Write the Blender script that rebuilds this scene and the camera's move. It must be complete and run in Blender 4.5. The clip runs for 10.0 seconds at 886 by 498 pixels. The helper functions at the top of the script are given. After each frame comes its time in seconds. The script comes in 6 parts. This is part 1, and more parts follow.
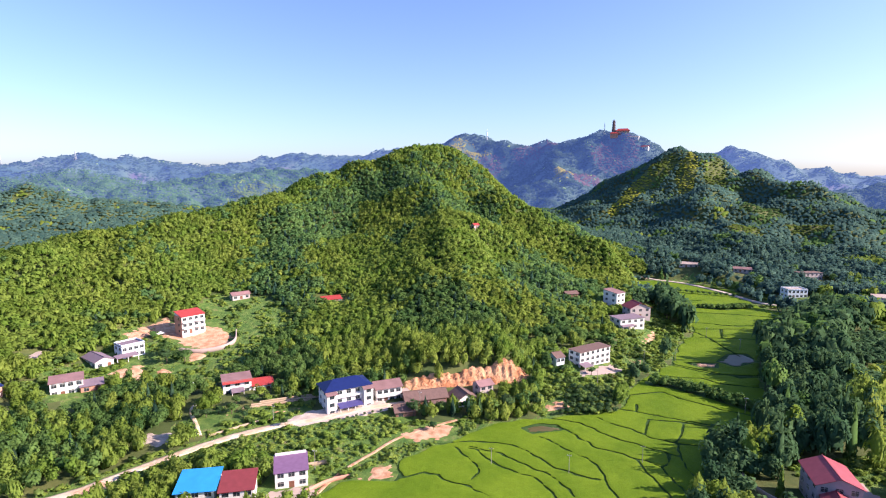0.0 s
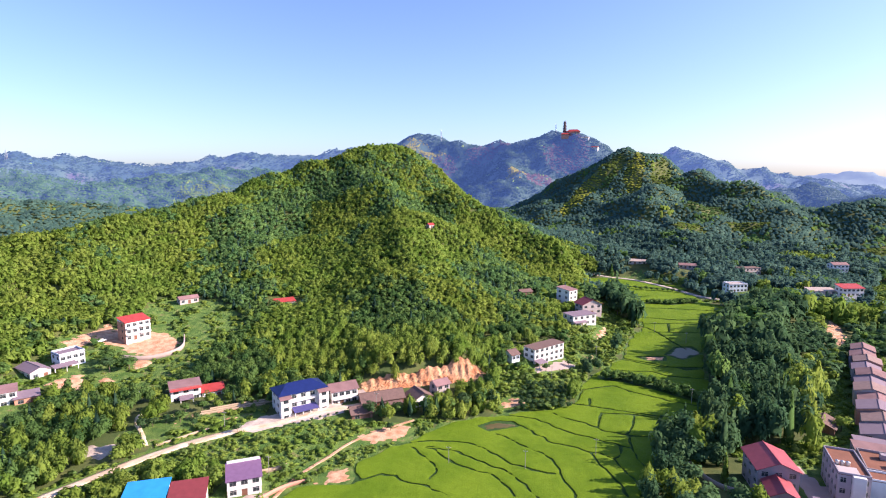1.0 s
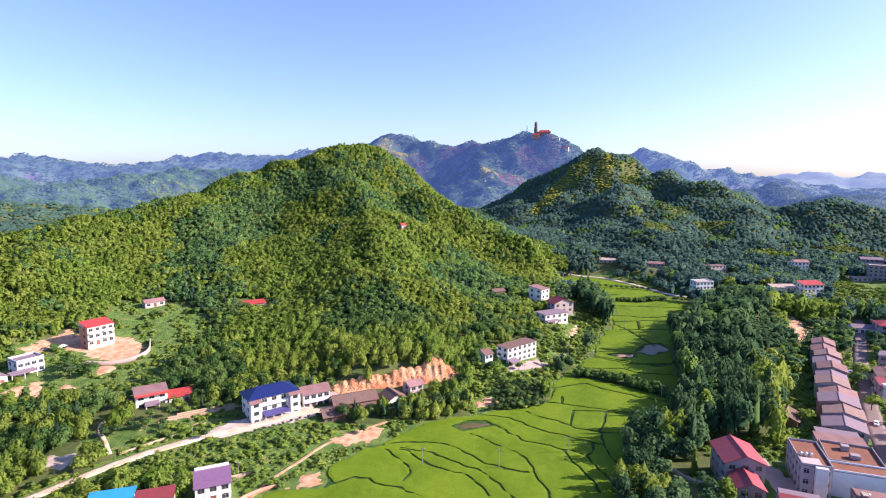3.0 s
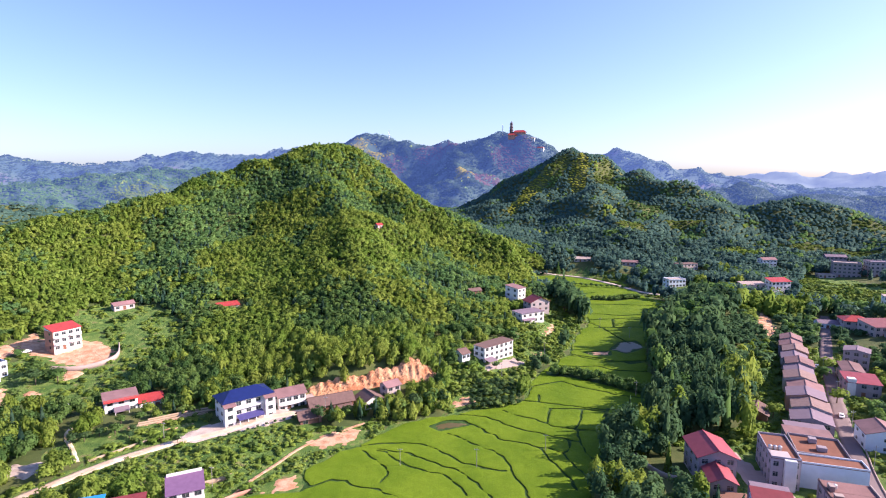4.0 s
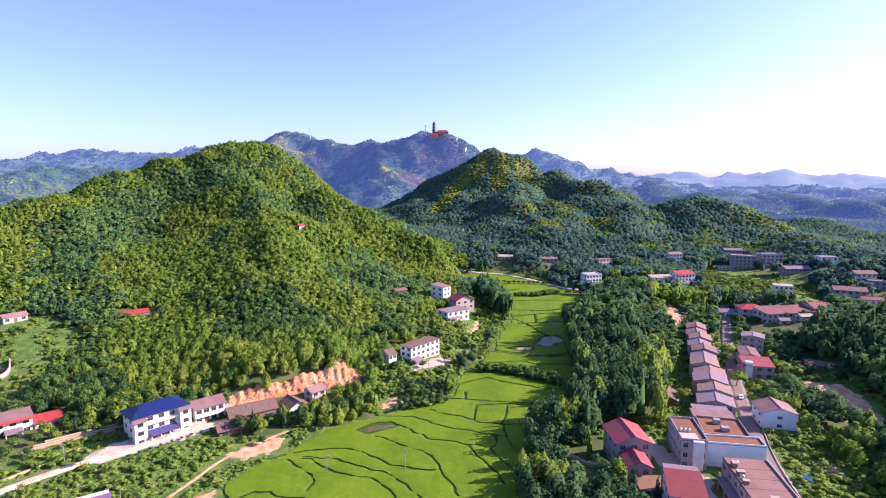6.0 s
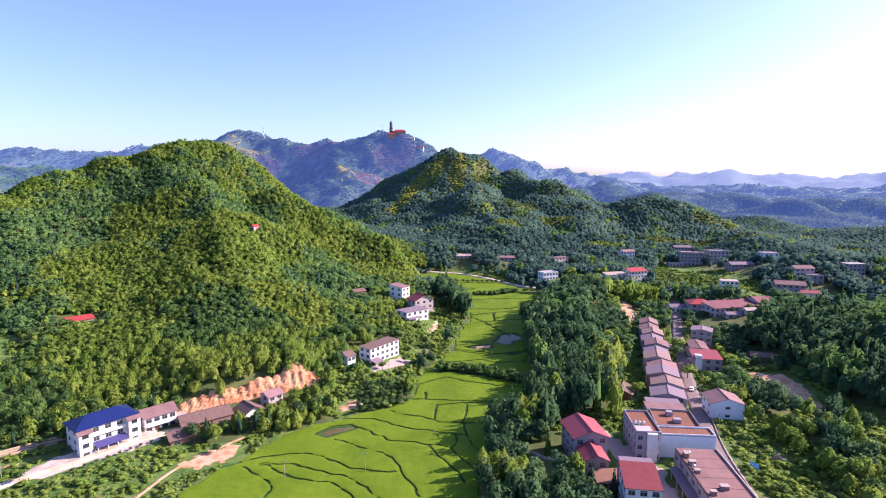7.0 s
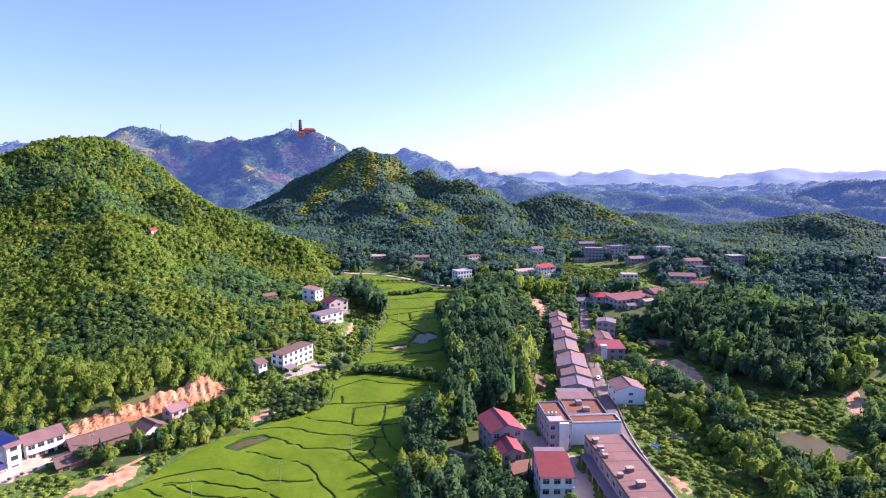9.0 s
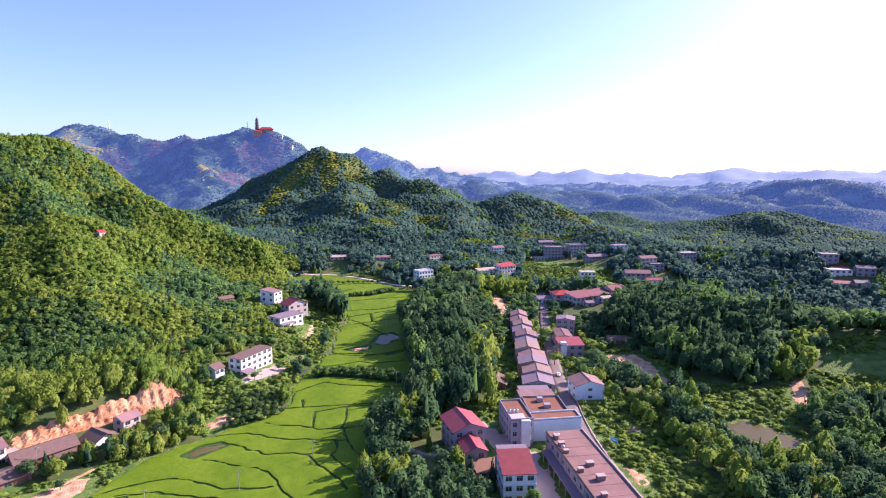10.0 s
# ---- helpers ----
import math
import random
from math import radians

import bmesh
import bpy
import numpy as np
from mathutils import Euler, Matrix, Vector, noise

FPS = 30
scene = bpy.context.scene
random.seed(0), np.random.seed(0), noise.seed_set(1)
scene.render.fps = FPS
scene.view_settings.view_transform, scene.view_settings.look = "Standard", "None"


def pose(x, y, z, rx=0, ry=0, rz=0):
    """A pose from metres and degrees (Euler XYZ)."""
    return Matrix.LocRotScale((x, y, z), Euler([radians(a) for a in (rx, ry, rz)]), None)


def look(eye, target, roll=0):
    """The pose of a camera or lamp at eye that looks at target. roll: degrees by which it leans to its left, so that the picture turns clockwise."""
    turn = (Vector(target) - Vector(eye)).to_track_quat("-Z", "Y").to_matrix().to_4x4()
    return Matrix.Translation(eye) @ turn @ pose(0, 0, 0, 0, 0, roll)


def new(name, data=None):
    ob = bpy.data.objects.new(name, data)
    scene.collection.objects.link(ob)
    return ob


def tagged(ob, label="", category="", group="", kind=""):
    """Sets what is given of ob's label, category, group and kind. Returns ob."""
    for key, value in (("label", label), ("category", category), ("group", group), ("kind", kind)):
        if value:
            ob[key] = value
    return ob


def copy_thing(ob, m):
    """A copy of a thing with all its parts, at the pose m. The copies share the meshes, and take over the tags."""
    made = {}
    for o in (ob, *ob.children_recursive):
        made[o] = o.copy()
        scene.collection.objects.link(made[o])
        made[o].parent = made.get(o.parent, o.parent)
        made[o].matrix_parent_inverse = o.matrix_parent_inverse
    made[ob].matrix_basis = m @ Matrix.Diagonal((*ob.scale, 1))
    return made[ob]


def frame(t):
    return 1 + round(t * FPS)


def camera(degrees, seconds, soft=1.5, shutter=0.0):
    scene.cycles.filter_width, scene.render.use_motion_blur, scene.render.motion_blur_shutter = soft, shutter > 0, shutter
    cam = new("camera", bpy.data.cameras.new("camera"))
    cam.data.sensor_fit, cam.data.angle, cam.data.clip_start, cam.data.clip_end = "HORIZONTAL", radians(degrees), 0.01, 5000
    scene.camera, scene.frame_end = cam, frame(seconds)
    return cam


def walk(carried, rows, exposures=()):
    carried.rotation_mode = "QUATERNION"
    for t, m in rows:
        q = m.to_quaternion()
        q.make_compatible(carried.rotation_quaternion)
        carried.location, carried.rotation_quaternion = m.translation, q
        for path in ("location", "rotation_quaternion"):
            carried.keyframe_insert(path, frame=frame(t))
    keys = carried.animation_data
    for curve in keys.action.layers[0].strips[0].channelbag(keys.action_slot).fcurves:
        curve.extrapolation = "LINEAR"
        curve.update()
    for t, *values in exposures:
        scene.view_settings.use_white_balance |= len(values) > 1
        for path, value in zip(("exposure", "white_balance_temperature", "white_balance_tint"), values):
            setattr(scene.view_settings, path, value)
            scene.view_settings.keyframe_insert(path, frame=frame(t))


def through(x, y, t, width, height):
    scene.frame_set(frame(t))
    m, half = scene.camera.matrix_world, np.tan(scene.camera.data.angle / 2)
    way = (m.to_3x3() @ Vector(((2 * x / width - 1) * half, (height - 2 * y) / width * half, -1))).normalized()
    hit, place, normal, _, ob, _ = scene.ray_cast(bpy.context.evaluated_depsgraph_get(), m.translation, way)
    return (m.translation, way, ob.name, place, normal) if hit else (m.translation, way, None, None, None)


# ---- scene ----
# ---- camera: a drone hovering about 95 m over the valley, turning to its right ----
cam = camera(77.27, 10.0, soft=1.1)
FLIGHT = (
    (0, (0.00, 0.00, 95.00), 16.67, -7.51, 0.20),
    (0.5, (-0.01, 0.16, 94.88), 14.16, -7.49, 0.19),
    (1, (-0.03, 0.34, 94.78), 12.02, -7.49, 0.18),
    (1.5, (-0.04, 0.54, 94.69), 11.04, -7.46, 0.18),
    (2, (-0.06, 0.75, 94.61), 10.12, -7.45, 0.18),
    (2.5, (-0.08, 0.98, 94.54), 9.70, -7.45, 0.18),
    (4, (-0.13, 1.71, 94.41), 6.75, -7.46, 0.18),
    (4.5, (-0.15, 1.97, 94.39), 4.67, -7.47, 0.18),
    (5, (-0.16, 2.23, 94.37), 2.54, -7.48, 0.19),
    (5.5, (-0.17, 2.48, 94.36), 0.80, -7.48, 0.20),
    (7, (-0.17, 3.24, 94.36), -5.40, -7.50, 0.20),
    (7.5, (-0.16, 3.48, 94.37), -7.76, -7.51, 0.20),
    (8, (-0.15, 3.70, 94.38), -10.28, -7.50, 0.20),
    (8.5, (-0.13, 3.92, 94.39), -12.23, -7.50, 0.19),
    (9, (-0.10, 4.11, 94.41), -14.31, -7.50, 0.18),
    (9.5, (-0.06, 4.30, 94.42), -16.14, -7.51, 0.17),
    (10, (-0.01, 4.46, 94.43), -18.35, -7.51, 0.17),
)


def heading(place, yaw, pitch, roll):
    a, b = radians(yaw), radians(pitch)
    way = Vector((-math.sin(a) * math.cos(b), math.cos(a) * math.cos(b), math.sin(b)))
    return look(place, Vector(place) + way, roll)


walk(cam, [(t, heading(p, yaw, pitch, roll)) for t, p, yaw, pitch, roll in FLIGHT], ((0.0, 1.27, 5800, 27), (5.0, 1.31, 5750, 33), (10.0, 1.33, 5600, 38)))

# ---- sky and sun ----
SUN_AZ, SUN_EL = 81.0, 28.5      # clockwise from +y, above the horizon
world = bpy.data.worlds.new("sky")
scene.world = world
world.use_nodes = True
wn = world.node_tree
sky = wn.nodes.new("ShaderNodeTexSky")
sky.sky_type, sky.sun_disc = "NISHITA", False
sky.sun_elevation, sky.sun_rotation = radians(SUN_EL), radians(SUN_AZ)
sky.altitude = 900.0
sky.air_density, sky.dust_density, sky.ozone_density = 1.0, 2.2, 3.0
wn.nodes["Background"].inputs["Strength"].default_value = 0.095
wn.links.new(sky.outputs[0], wn.nodes["Background"].inputs["Color"])
sun = new("sun", bpy.data.lights.new("sun", "SUN"))
sun.data.energy, sun.data.angle, sun.data.color = 5.0, radians(0.5), (1.0, 0.83, 0.57)
sa, se = radians(SUN_AZ), radians(SUN_EL)
sun.matrix_world = look((0, 0, 900), (-math.sin(sa) * math.cos(se), -math.cos(sa) * math.cos(se), 900 - math.sin(se)))


# ---- materials ----
def mat(name, colour, rough=0.8, vary=0.15, scale=1.0, fine=0.1, bump=0.0, metal=0.0, spec=0.3, tint=0.0, random_tone=0.0):
    """A procedural surface: one colour with stains (scale, per metre) and fine grain."""
    m = bpy.data.materials.new(name)
    m.use_nodes = True
    nt = m.node_tree
    N, L = nt.nodes, nt.links
    p = N["Principled BSDF"]
    p.inputs["Roughness"].default_value, p.inputs["Metallic"].default_value = rough, metal
    p.inputs["Specular IOR Level"].default_value = spec
    geo = N.new("ShaderNodeNewGeometry")
    big, small = N.new("ShaderNodeTexNoise"), N.new("ShaderNodeTexNoise")
    big.inputs["Scale"].default_value, big.inputs["Detail"].default_value = scale, 4
    small.inputs["Scale"].default_value, small.inputs["Detail"].default_value = scale * 9, 3
    for n in (big, small):
        L.new(geo.outputs["Position"], n.inputs["Vector"])
    tone = N.new("ShaderNodeMath")
    tone.operation = "MULTIPLY_ADD"
    tone.inputs[1].default_value, tone.inputs[2].default_value = 2 * vary, 1 - vary
    L.new(big.outputs["Fac"], tone.inputs[0])
    grain = N.new("ShaderNodeMath")
    grain.operation = "MULTIPLY_ADD"
    grain.inputs[1].default_value, grain.inputs[2].default_value = 2 * fine, 1 - fine
    L.new(small.outputs["Fac"], grain.inputs[0])
    both = N.new("ShaderNodeMath")
    both.operation = "MULTIPLY"
    L.new(tone.outputs[0], both.inputs[0])
    L.new(grain.outputs[0], both.inputs[1])
    last = both
    if random_tone:
        info, r = N.new("ShaderNodeObjectInfo"), N.new("ShaderNodeMath")
        r.operation = "MULTIPLY_ADD"
        r.inputs[1].default_value, r.inputs[2].default_value = 2 * random_tone, 1 - random_tone
        L.new(info.outputs["Random"], r.inputs[0])
        last = N.new("ShaderNodeMath")
        last.operation = "MULTIPLY"
        L.new(both.outputs[0], last.inputs[0])
        L.new(r.outputs[0], last.inputs[1])
    mul = N.new("ShaderNodeVectorMath")
    mul.operation = "SCALE"
    if tint:
        att = N.new("ShaderNodeAttribute")
        att.attribute_name = "tint"
        L.new(att.outputs["Color"], mul.inputs[0])
    else:
        mul.inputs[0].default_value = colour
    L.new(last.outputs[0], mul.inputs["Scale"])
    L.new(mul.outputs[0], p.inputs["Base Color"])
    if bump:
        b = N.new("ShaderNodeBump")
        b.inputs["Strength"].default_value, b.inputs["Distance"].default_value = bump, 0.3
        L.new(small.outputs["Fac"], b.inputs["Height"])
        L.new(b.outputs[0], p.inputs["Normal"])
    return m


def leaf_mat(name, through=0.25):
    """Leaves coloured tree by tree by the attribute tint, letting some light through."""
    m = mat(name, (1, 1, 1), 0.85, 0.2, 0.5, 0.2, tint=1, spec=0.08)
    N, L = m.node_tree.nodes, m.node_tree.links
    p, out = N["Principled BSDF"], N["Material Output"]
    tr, mix = N.new("ShaderNodeBsdfTranslucent"), N.new("ShaderNodeMixShader")
    mix.inputs[0].default_value = through
    L.new(p.inputs["Base Color"].links[0].from_socket, tr.inputs["Color"])
    L.new(p.outputs[0], mix.inputs[1])
    L.new(tr.outputs[0], mix.inputs[2])
    L.new(mix.outputs[0], out.inputs["Surface"])
    return m


LEAF = leaf_mat("leaves", 0.46)
# far-ridge woods over a kilometre off, with blue haze added as emission
LEAF_FAR = leaf_mat("distant woods with haze glow", 0.2)
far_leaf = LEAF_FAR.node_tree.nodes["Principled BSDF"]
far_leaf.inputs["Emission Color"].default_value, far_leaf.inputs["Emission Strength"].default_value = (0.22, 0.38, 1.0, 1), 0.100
BARK = mat("bark", (0.13, 0.10, 0.07), 0.9, 0.3, 2.0, 0.2)

# ---- the lie of the land ----
# ridges: bearing from the hover point (degrees clockwise of +y), distance, height of the ground, half width
MAIN_RIDGE = ((-75, 380, 44, 80), (-55.6, 420, 45.1, 85), (-53.3, 430, 48.9, 85), (-50.5, 450, 52.6, 90), (-45.3, 465, 56.7, 90), (-41.5, 480, 61.4, 90), (-35.9, 520, 72.2, 95), (-30.5, 560, 78.5, 110),
              (-28.6, 580, 95.2, 120), (-26.6, 600, 93.7, 130), (-23.7, 610, 107.6, 140), (-21.6, 620, 108.2, 145), (-20, 620, 121.2, 150), (-18.2, 620, 128.3, 135), (-16.8, 610, 104.5, 120), (-15.2, 590, 64.5, 105),
              (-13.1, 560, 40.5, 92), (-10.8, 540, 79.7, 84), (-7.4, 525, 64.1, 74), (-3.9, 510, 41.3, 64), (-1.6, 495, 40.1, 54), (0.2, 488, 38.1, 44), (1.3, 480, 36.6, 34), (2.4, 470, 9, 26))
FRONT_SPUR = ((-19, 600, 95, 120), (-17, 480, 68, 100), (-16, 380, 36, 75), (-14, 310, 14, 50))
LEFT_SPUR = ((-31, 560, 70, 110), (-33, 440, 36, 80), (-35, 370, 14, 55))
DARK_RIDGE = ((-2, 1040, 40, 110), (3, 1030, 100, 130), (4.4, 1010, 124.1, 136), (5.2, 1000, 131.7, 150), (6.4, 990, 135.7, 155), (7.5, 985, 124.4, 155), (9.2, 970, 17.8, 150), (11.9, 930, 98.8, 150),
              (15.2, 880, 84.3, 144), (17.8, 850, 24.3, 128), (19.9, 820, 45.2, 110), (21.6, 800, 17.4, 95), (23.3, 840, 54.3, 100), (25.1, 850, 63.8, 102), (27.4, 840, 58.5, 98), (28.9, 820, 8.6, 90),
              (30.4, 790, 2, 82), (32.9, 760, 23.6, 76), (35.6, 720, 29.8, 70), (39, 690, 8, 60))
DARK_SPUR = ((8, 980, 110, 120), (9, 800, 66, 110), (11, 690, 30, 70))
PAGODA_RIDGE = ((-24, 2000, 113, 240), (-19, 1930, 170, 235), (-17.1, 1900, 203.8, 230), (-16, 1880, 217.8, 230), (-14.6, 1850, 245, 230), (-12.4, 1830, 214, 230), (-10.2, 1800, 180.1, 230), (-7.4, 1770, 155.7, 220),
              (-6.2, 1750, 29.1, 210), (-4.5, 1720, 108.5, 210), (-2.5, 1690, 176.6, 210), (-1.6, 1670, 216.6, 200), (0.1, 1650, 210.9, 200), (1.8, 1640, 206.9, 190), (3, 1620, 133.5, 180), (4.4, 1600, 63.1, 180),
              (8, 1500, 95, 180))
YELLOW_SPUR = ((-6, 1740, 170, 160), (-5, 1500, 120, 150), (-4.5, 1300, 80, 140))
CONE_RIDGE = ((5, 2700, 130, 240), (7.5, 2700, 88.5, 240), (8.9, 2650, 164.8, 200), (9.7, 2620, 198.4, 200), (10.7, 2600, 229.3, 200), (12.2, 2600, 200.5, 210), (13.5, 2600, 89.4, 220), (15.1, 2620, 2, 220),
              (17.2, 2680, 113.5, 220), (18.8, 2750, 118.8, 230), (20.3, 2850, 86.8, 240), (21, 2950, 70, 240))
FAR_LEFT = ((-75, 2200, 122, 250), (-59, 2200, 119.7, 250), (-55, 2200, 127.9, 240), (-52.8, 2200, 128.2, 220), (-50, 2200, 171, 210), (-48, 2200, 151.1, 220), (-44.2, 2250, 141.2, 220), (-41.7, 2230, 126.6, 220),
              (-38.3, 2200, 132.7, 220), (-35.3, 2200, 163.2, 220), (-33.1, 2200, 167.7, 220), (-29.9, 2200, 149.1, 220), (-26, 2200, 160.1, 220), (-22.6, 2150, 192.7, 220), (-20.1, 2150, 197.9, 220), (-17.5, 2150, 189.2, 200))
MID_LEFT = ((-75, 1150, 60, 170), (-58.5, 1150, 66.2, 170), (-55.1, 1150, 60.6, 180), (-52.1, 1200, 77.2, 170), (-49, 1250, 60.6, 170), (-45.1, 1250, 72.1, 170), (-40.9, 1300, 74.7, 180), (-36.3, 1350, 101, 190),
              (-31.6, 1400, 104.8, 190), (-27, 1420, 95, 190))
FAR_RIGHT = ((20.3, 4300, 92.5, 400), (22.2, 4300, 99.5, 400), (24.1, 4300, 129.3, 350), (25.4, 4300, 25.4, 400), (28.5, 4300, 105.6, 350), (30.2, 4300, 72, 350), (31.4, 4200, 137.7, 260), (32.1, 4200, 150.9, 260),
              (33.3, 4250, 124.6, 260), (35, 4300, 98.8, 350), (38.1, 4300, 92.3, 350), (41.1, 4300, 85.5, 350), (44.9, 4200, 146.8, 350), (48.1, 4300, 113.2, 350), (51, 4300, 131.6, 350), (54.2, 4200, 128.3, 350),
              (56.7, 4200, 132.9, 350), (75, 4300, 130, 400))
WOOD_KNOLL = ((13.5, 270, 4, 25), (15.5, 320, 10, 38), (17.5, 400, 11, 45), (19.5, 480, 9, 48), (22, 545, 6, 45))
RIGHT_KNOLLS = ((30, 520, 9, 60), (36, 420, 13, 50), (42, 370, 16, 42), (48, 340, 17, 40), (55, 350, 18, 45), (64, 350, 20, 60))
RIGHT_HILLS = ((40.9, 960, 2, 110), (44.3, 980, 2, 110), (47.5, 1000, 31.3, 120), (50.5, 980, 2, 110), (53.4, 950, 2, 110), (57.2, 900, 2, 110), (64, 820, 25, 150))
RIGHT_MID = ((33, 620, 12, 60), (39, 560, 22, 55), (45, 600, 18, 60), (51, 540, 28, 60), (60, 540, 30, 80))
RIGHT_BACK = ((20, 1800, 50, 220), (21.6, 1750, 2, 220), (27.3, 1700, 29.2, 200), (30.7, 1700, 2, 200), (36.1, 1750, 24.1, 200), (41.3, 1750, 17.2, 200), (46, 1750, 20, 200), (49.5, 1750, 42.4, 200),
              (51.5, 1750, 75.4, 190), (54.3, 1750, 2, 190), (56.9, 1750, 2, 200), (70, 1700, 70, 250))
RIGHT_FAR = ((18, 2900, 70, 260), (22.7, 2900, 2, 260), (27.9, 2850, 35.2, 260), (30.7, 2900, 39.9, 260), (36.1, 2800, 36.1, 260), (41.2, 2900, 27.1, 260), (45.9, 2850, 46, 260), (50.3, 2900, 72, 260),
              (56.8, 2900, 48.5, 260), (70, 2900, 110, 300))
RIDGES = (MAIN_RIDGE, FRONT_SPUR, LEFT_SPUR, DARK_RIDGE, DARK_SPUR, PAGODA_RIDGE, YELLOW_SPUR, CONE_RIDGE, FAR_LEFT, MID_LEFT, FAR_RIGHT,
          WOOD_KNOLL, RIGHT_KNOLLS, RIGHT_HILLS, RIGHT_MID, RIGHT_BACK, RIGHT_FAR)


def polar(az, d):
    return np.stack([d * np.sin(np.radians(az)), d * np.cos(np.radians(az))], -1)


def ripple(x, y, size, seed=0):
    """A cheap smooth wander between -1 and 1, of about that wavelength."""
    k = 2 * math.pi / size
    rng = np.random.RandomState(100 + seed)
    out = np.zeros_like(x)
    for i in range(7):
        a, ph, f = rng.uniform(0, math.pi), rng.uniform(0, 6.28), k * rng.uniform(0.6, 1.7)
        out = out + np.sin(f * (x * math.cos(a) + y * math.sin(a)) + ph + 1.3 * np.sin(0.37 * f * (y * math.cos(a) - x * math.sin(a)) + 2 * ph))
    return out / 3.2


def ridge_height(x, y, ridge):
    best = np.zeros_like(x)
    r = np.array(ridge, float)
    p = polar(r[:, 0], r[:, 1])
    for i in range(len(r) - 1):
        a, b = p[i], p[i + 1]
        ab = b - a
        u = np.clip(((x - a[0]) * ab[0] + (y - a[1]) * ab[1]) / (ab @ ab), 0, 1)
        s = np.hypot(x - a[0] - u * ab[0], y - a[1] - u * ab[1])
        z, w = r[i, 2] + u * (r[i + 1, 2] - r[i, 2]), r[i, 3] + u * (r[i + 1, 3] - r[i, 3])
        best = np.maximum(best, z * np.exp(-(s / w) ** 1.3))
    return best


VALLEY = ((-80, 136), (-78, 147), (-63, 153), (-65, 164), (-57, 177), (-47, 190), (-40, 202), (-28, 209), (-14, 217), (-1, 222), (8, 231),
          (11, 253), (22, 277), (33, 295), (39, 326), (52, 360), (54, 404), (48, 438), (27, 492), (18, 527), (63, 544), (104, 509), (109, 447),
          (125, 426), (121, 395), (97, 362), (78, 314), (70, 271), (71, 243), (54, 213), (39, 198), (28, 169), (20, 120), (-60, 110))


def inside(x, y, poly):
    p = np.array(poly, float)
    hit = np.zeros(np.shape(x), bool)
    for (x0, y0), (x1, y1) in zip(p, np.roll(p, -1, 0)):
        hit ^= ((y0 > y) != (y1 > y)) & (x < (x1 - x0) * (y - y0) / (y1 - y0 + 1e-12) + x0)
    return hit


def line_distance(x, y, pts, closed=False):
    """How far (x, y) is from a line of points."""
    p = np.array(pts, float)
    best = np.full(np.shape(x), 1e9)
    for a, b in zip(p, np.roll(p, -1, 0)) if closed else zip(p[:-1], p[1:]):
        ab = b - a
        u = np.clip(((x - a[0]) * ab[0] + (y - a[1]) * ab[1]) / (ab @ ab + 1e-9), 0, 1)
        best = np.minimum(best, np.hypot(x - a[0] - u * ab[0], y - a[1] - u * ab[1]))
    return best


def edge_distance(x, y, poly):
    """How far outside a polygon (x, y) is; 0 within."""
    return np.where(inside(x, y, poly), 0.0, line_distance(x, y, poly, True))


def ground(x, y):
    """Height of the ground at (x, y); the rice valley is level at 0."""
    x, y = np.asarray(x, float), np.asarray(y, float)
    d = np.hypot(x, y)
    wx, wy = x + 18 * ripple(x, y, 210, 1), y + 18 * ripple(x, y, 210, 2)
    far = np.clip((d - 500) / 500, 0, 1)
    wx, wy = x + (wx - x) * (0.25 + 0.75 * far), y + (wy - y) * (0.25 + 0.75 * far)
    total = np.zeros_like(x)
    for ridge in RIDGES:
        total = total + ridge_height(wx, wy, ridge) ** 7
    h = total ** (1 / 7)
    rough = np.clip(h / 40, 0, 1)
    h = h + rough * (3.0 * ripple(x, y, 90, 3) + 1.2 * ripple(x, y, 37, 4)) * (1 + far)
    # the scar dug out of the foot of the hill
    u, v = (x + 82) * 0.886 + (y - 217) * 0.464, (y - 217) * 0.886 - (x + 82) * 0.464
    h = h + 8 * np.clip(v / 7, 0, 1) * np.exp(-(np.clip(v, 0, 200) / 45) ** 2) * np.clip((u + 4) / 12, 0, 1) * np.clip((60 - u) / 10, 0, 1)
    h = h + np.clip((d - 1900) / 500, 0, 1) * (7 * ripple(x, y, 210, 6) + 4 * ripple(x, y, 110, 7))
    # the level valley floor
    h = h * np.clip(edge_distance(x, y, VALLEY) / 30, 0, 1) ** 1.3
    h = h + far * np.clip((d - 700) / 900, 0, 1) * (9 + 12 * ripple(x, y, 420, 5))
    # rolling hills beyond the town
    roll = np.clip((d - 900) / 400, 0, 1) * np.clip((3600 - d) / 400, 0, 1) * np.clip((np.degrees(np.arctan2(x, y)) - 13) / 10, 0, 1)
    h = h + roll * (16 * ripple(x, y, 400, 15) + 7 * ripple(x, y, 170, 16))
    return h


LAND_AZ, LAND_LOG = np.arange(-66, 66.01, 0.25), np.arange(math.log(90.0), math.log(3700.0), 0.011)
LAND = ground(*(f(np.radians(LAND_AZ))[:, None] * np.exp(LAND_LOG)[None] for f in (np.sin, np.cos)))


def land(x, y):
    """Height of the ground from a table, for the many trees."""
    u = np.clip((np.degrees(np.arctan2(x, y)) + 66) / 0.25, 0, len(LAND_AZ) - 1.001)
    v = np.clip((np.log(np.hypot(x, y) + 1e-6) - LAND_LOG[0]) / 0.011, 0, len(LAND_LOG) - 1.001)
    i, j = u.astype(int), v.astype(int)
    u, v = u - i, v - j
    return (LAND[i, j] * (1 - u) + LAND[i + 1, j] * u) * (1 - v) + (LAND[i, j + 1] * (1 - u) + LAND[i + 1, j + 1] * u) * v


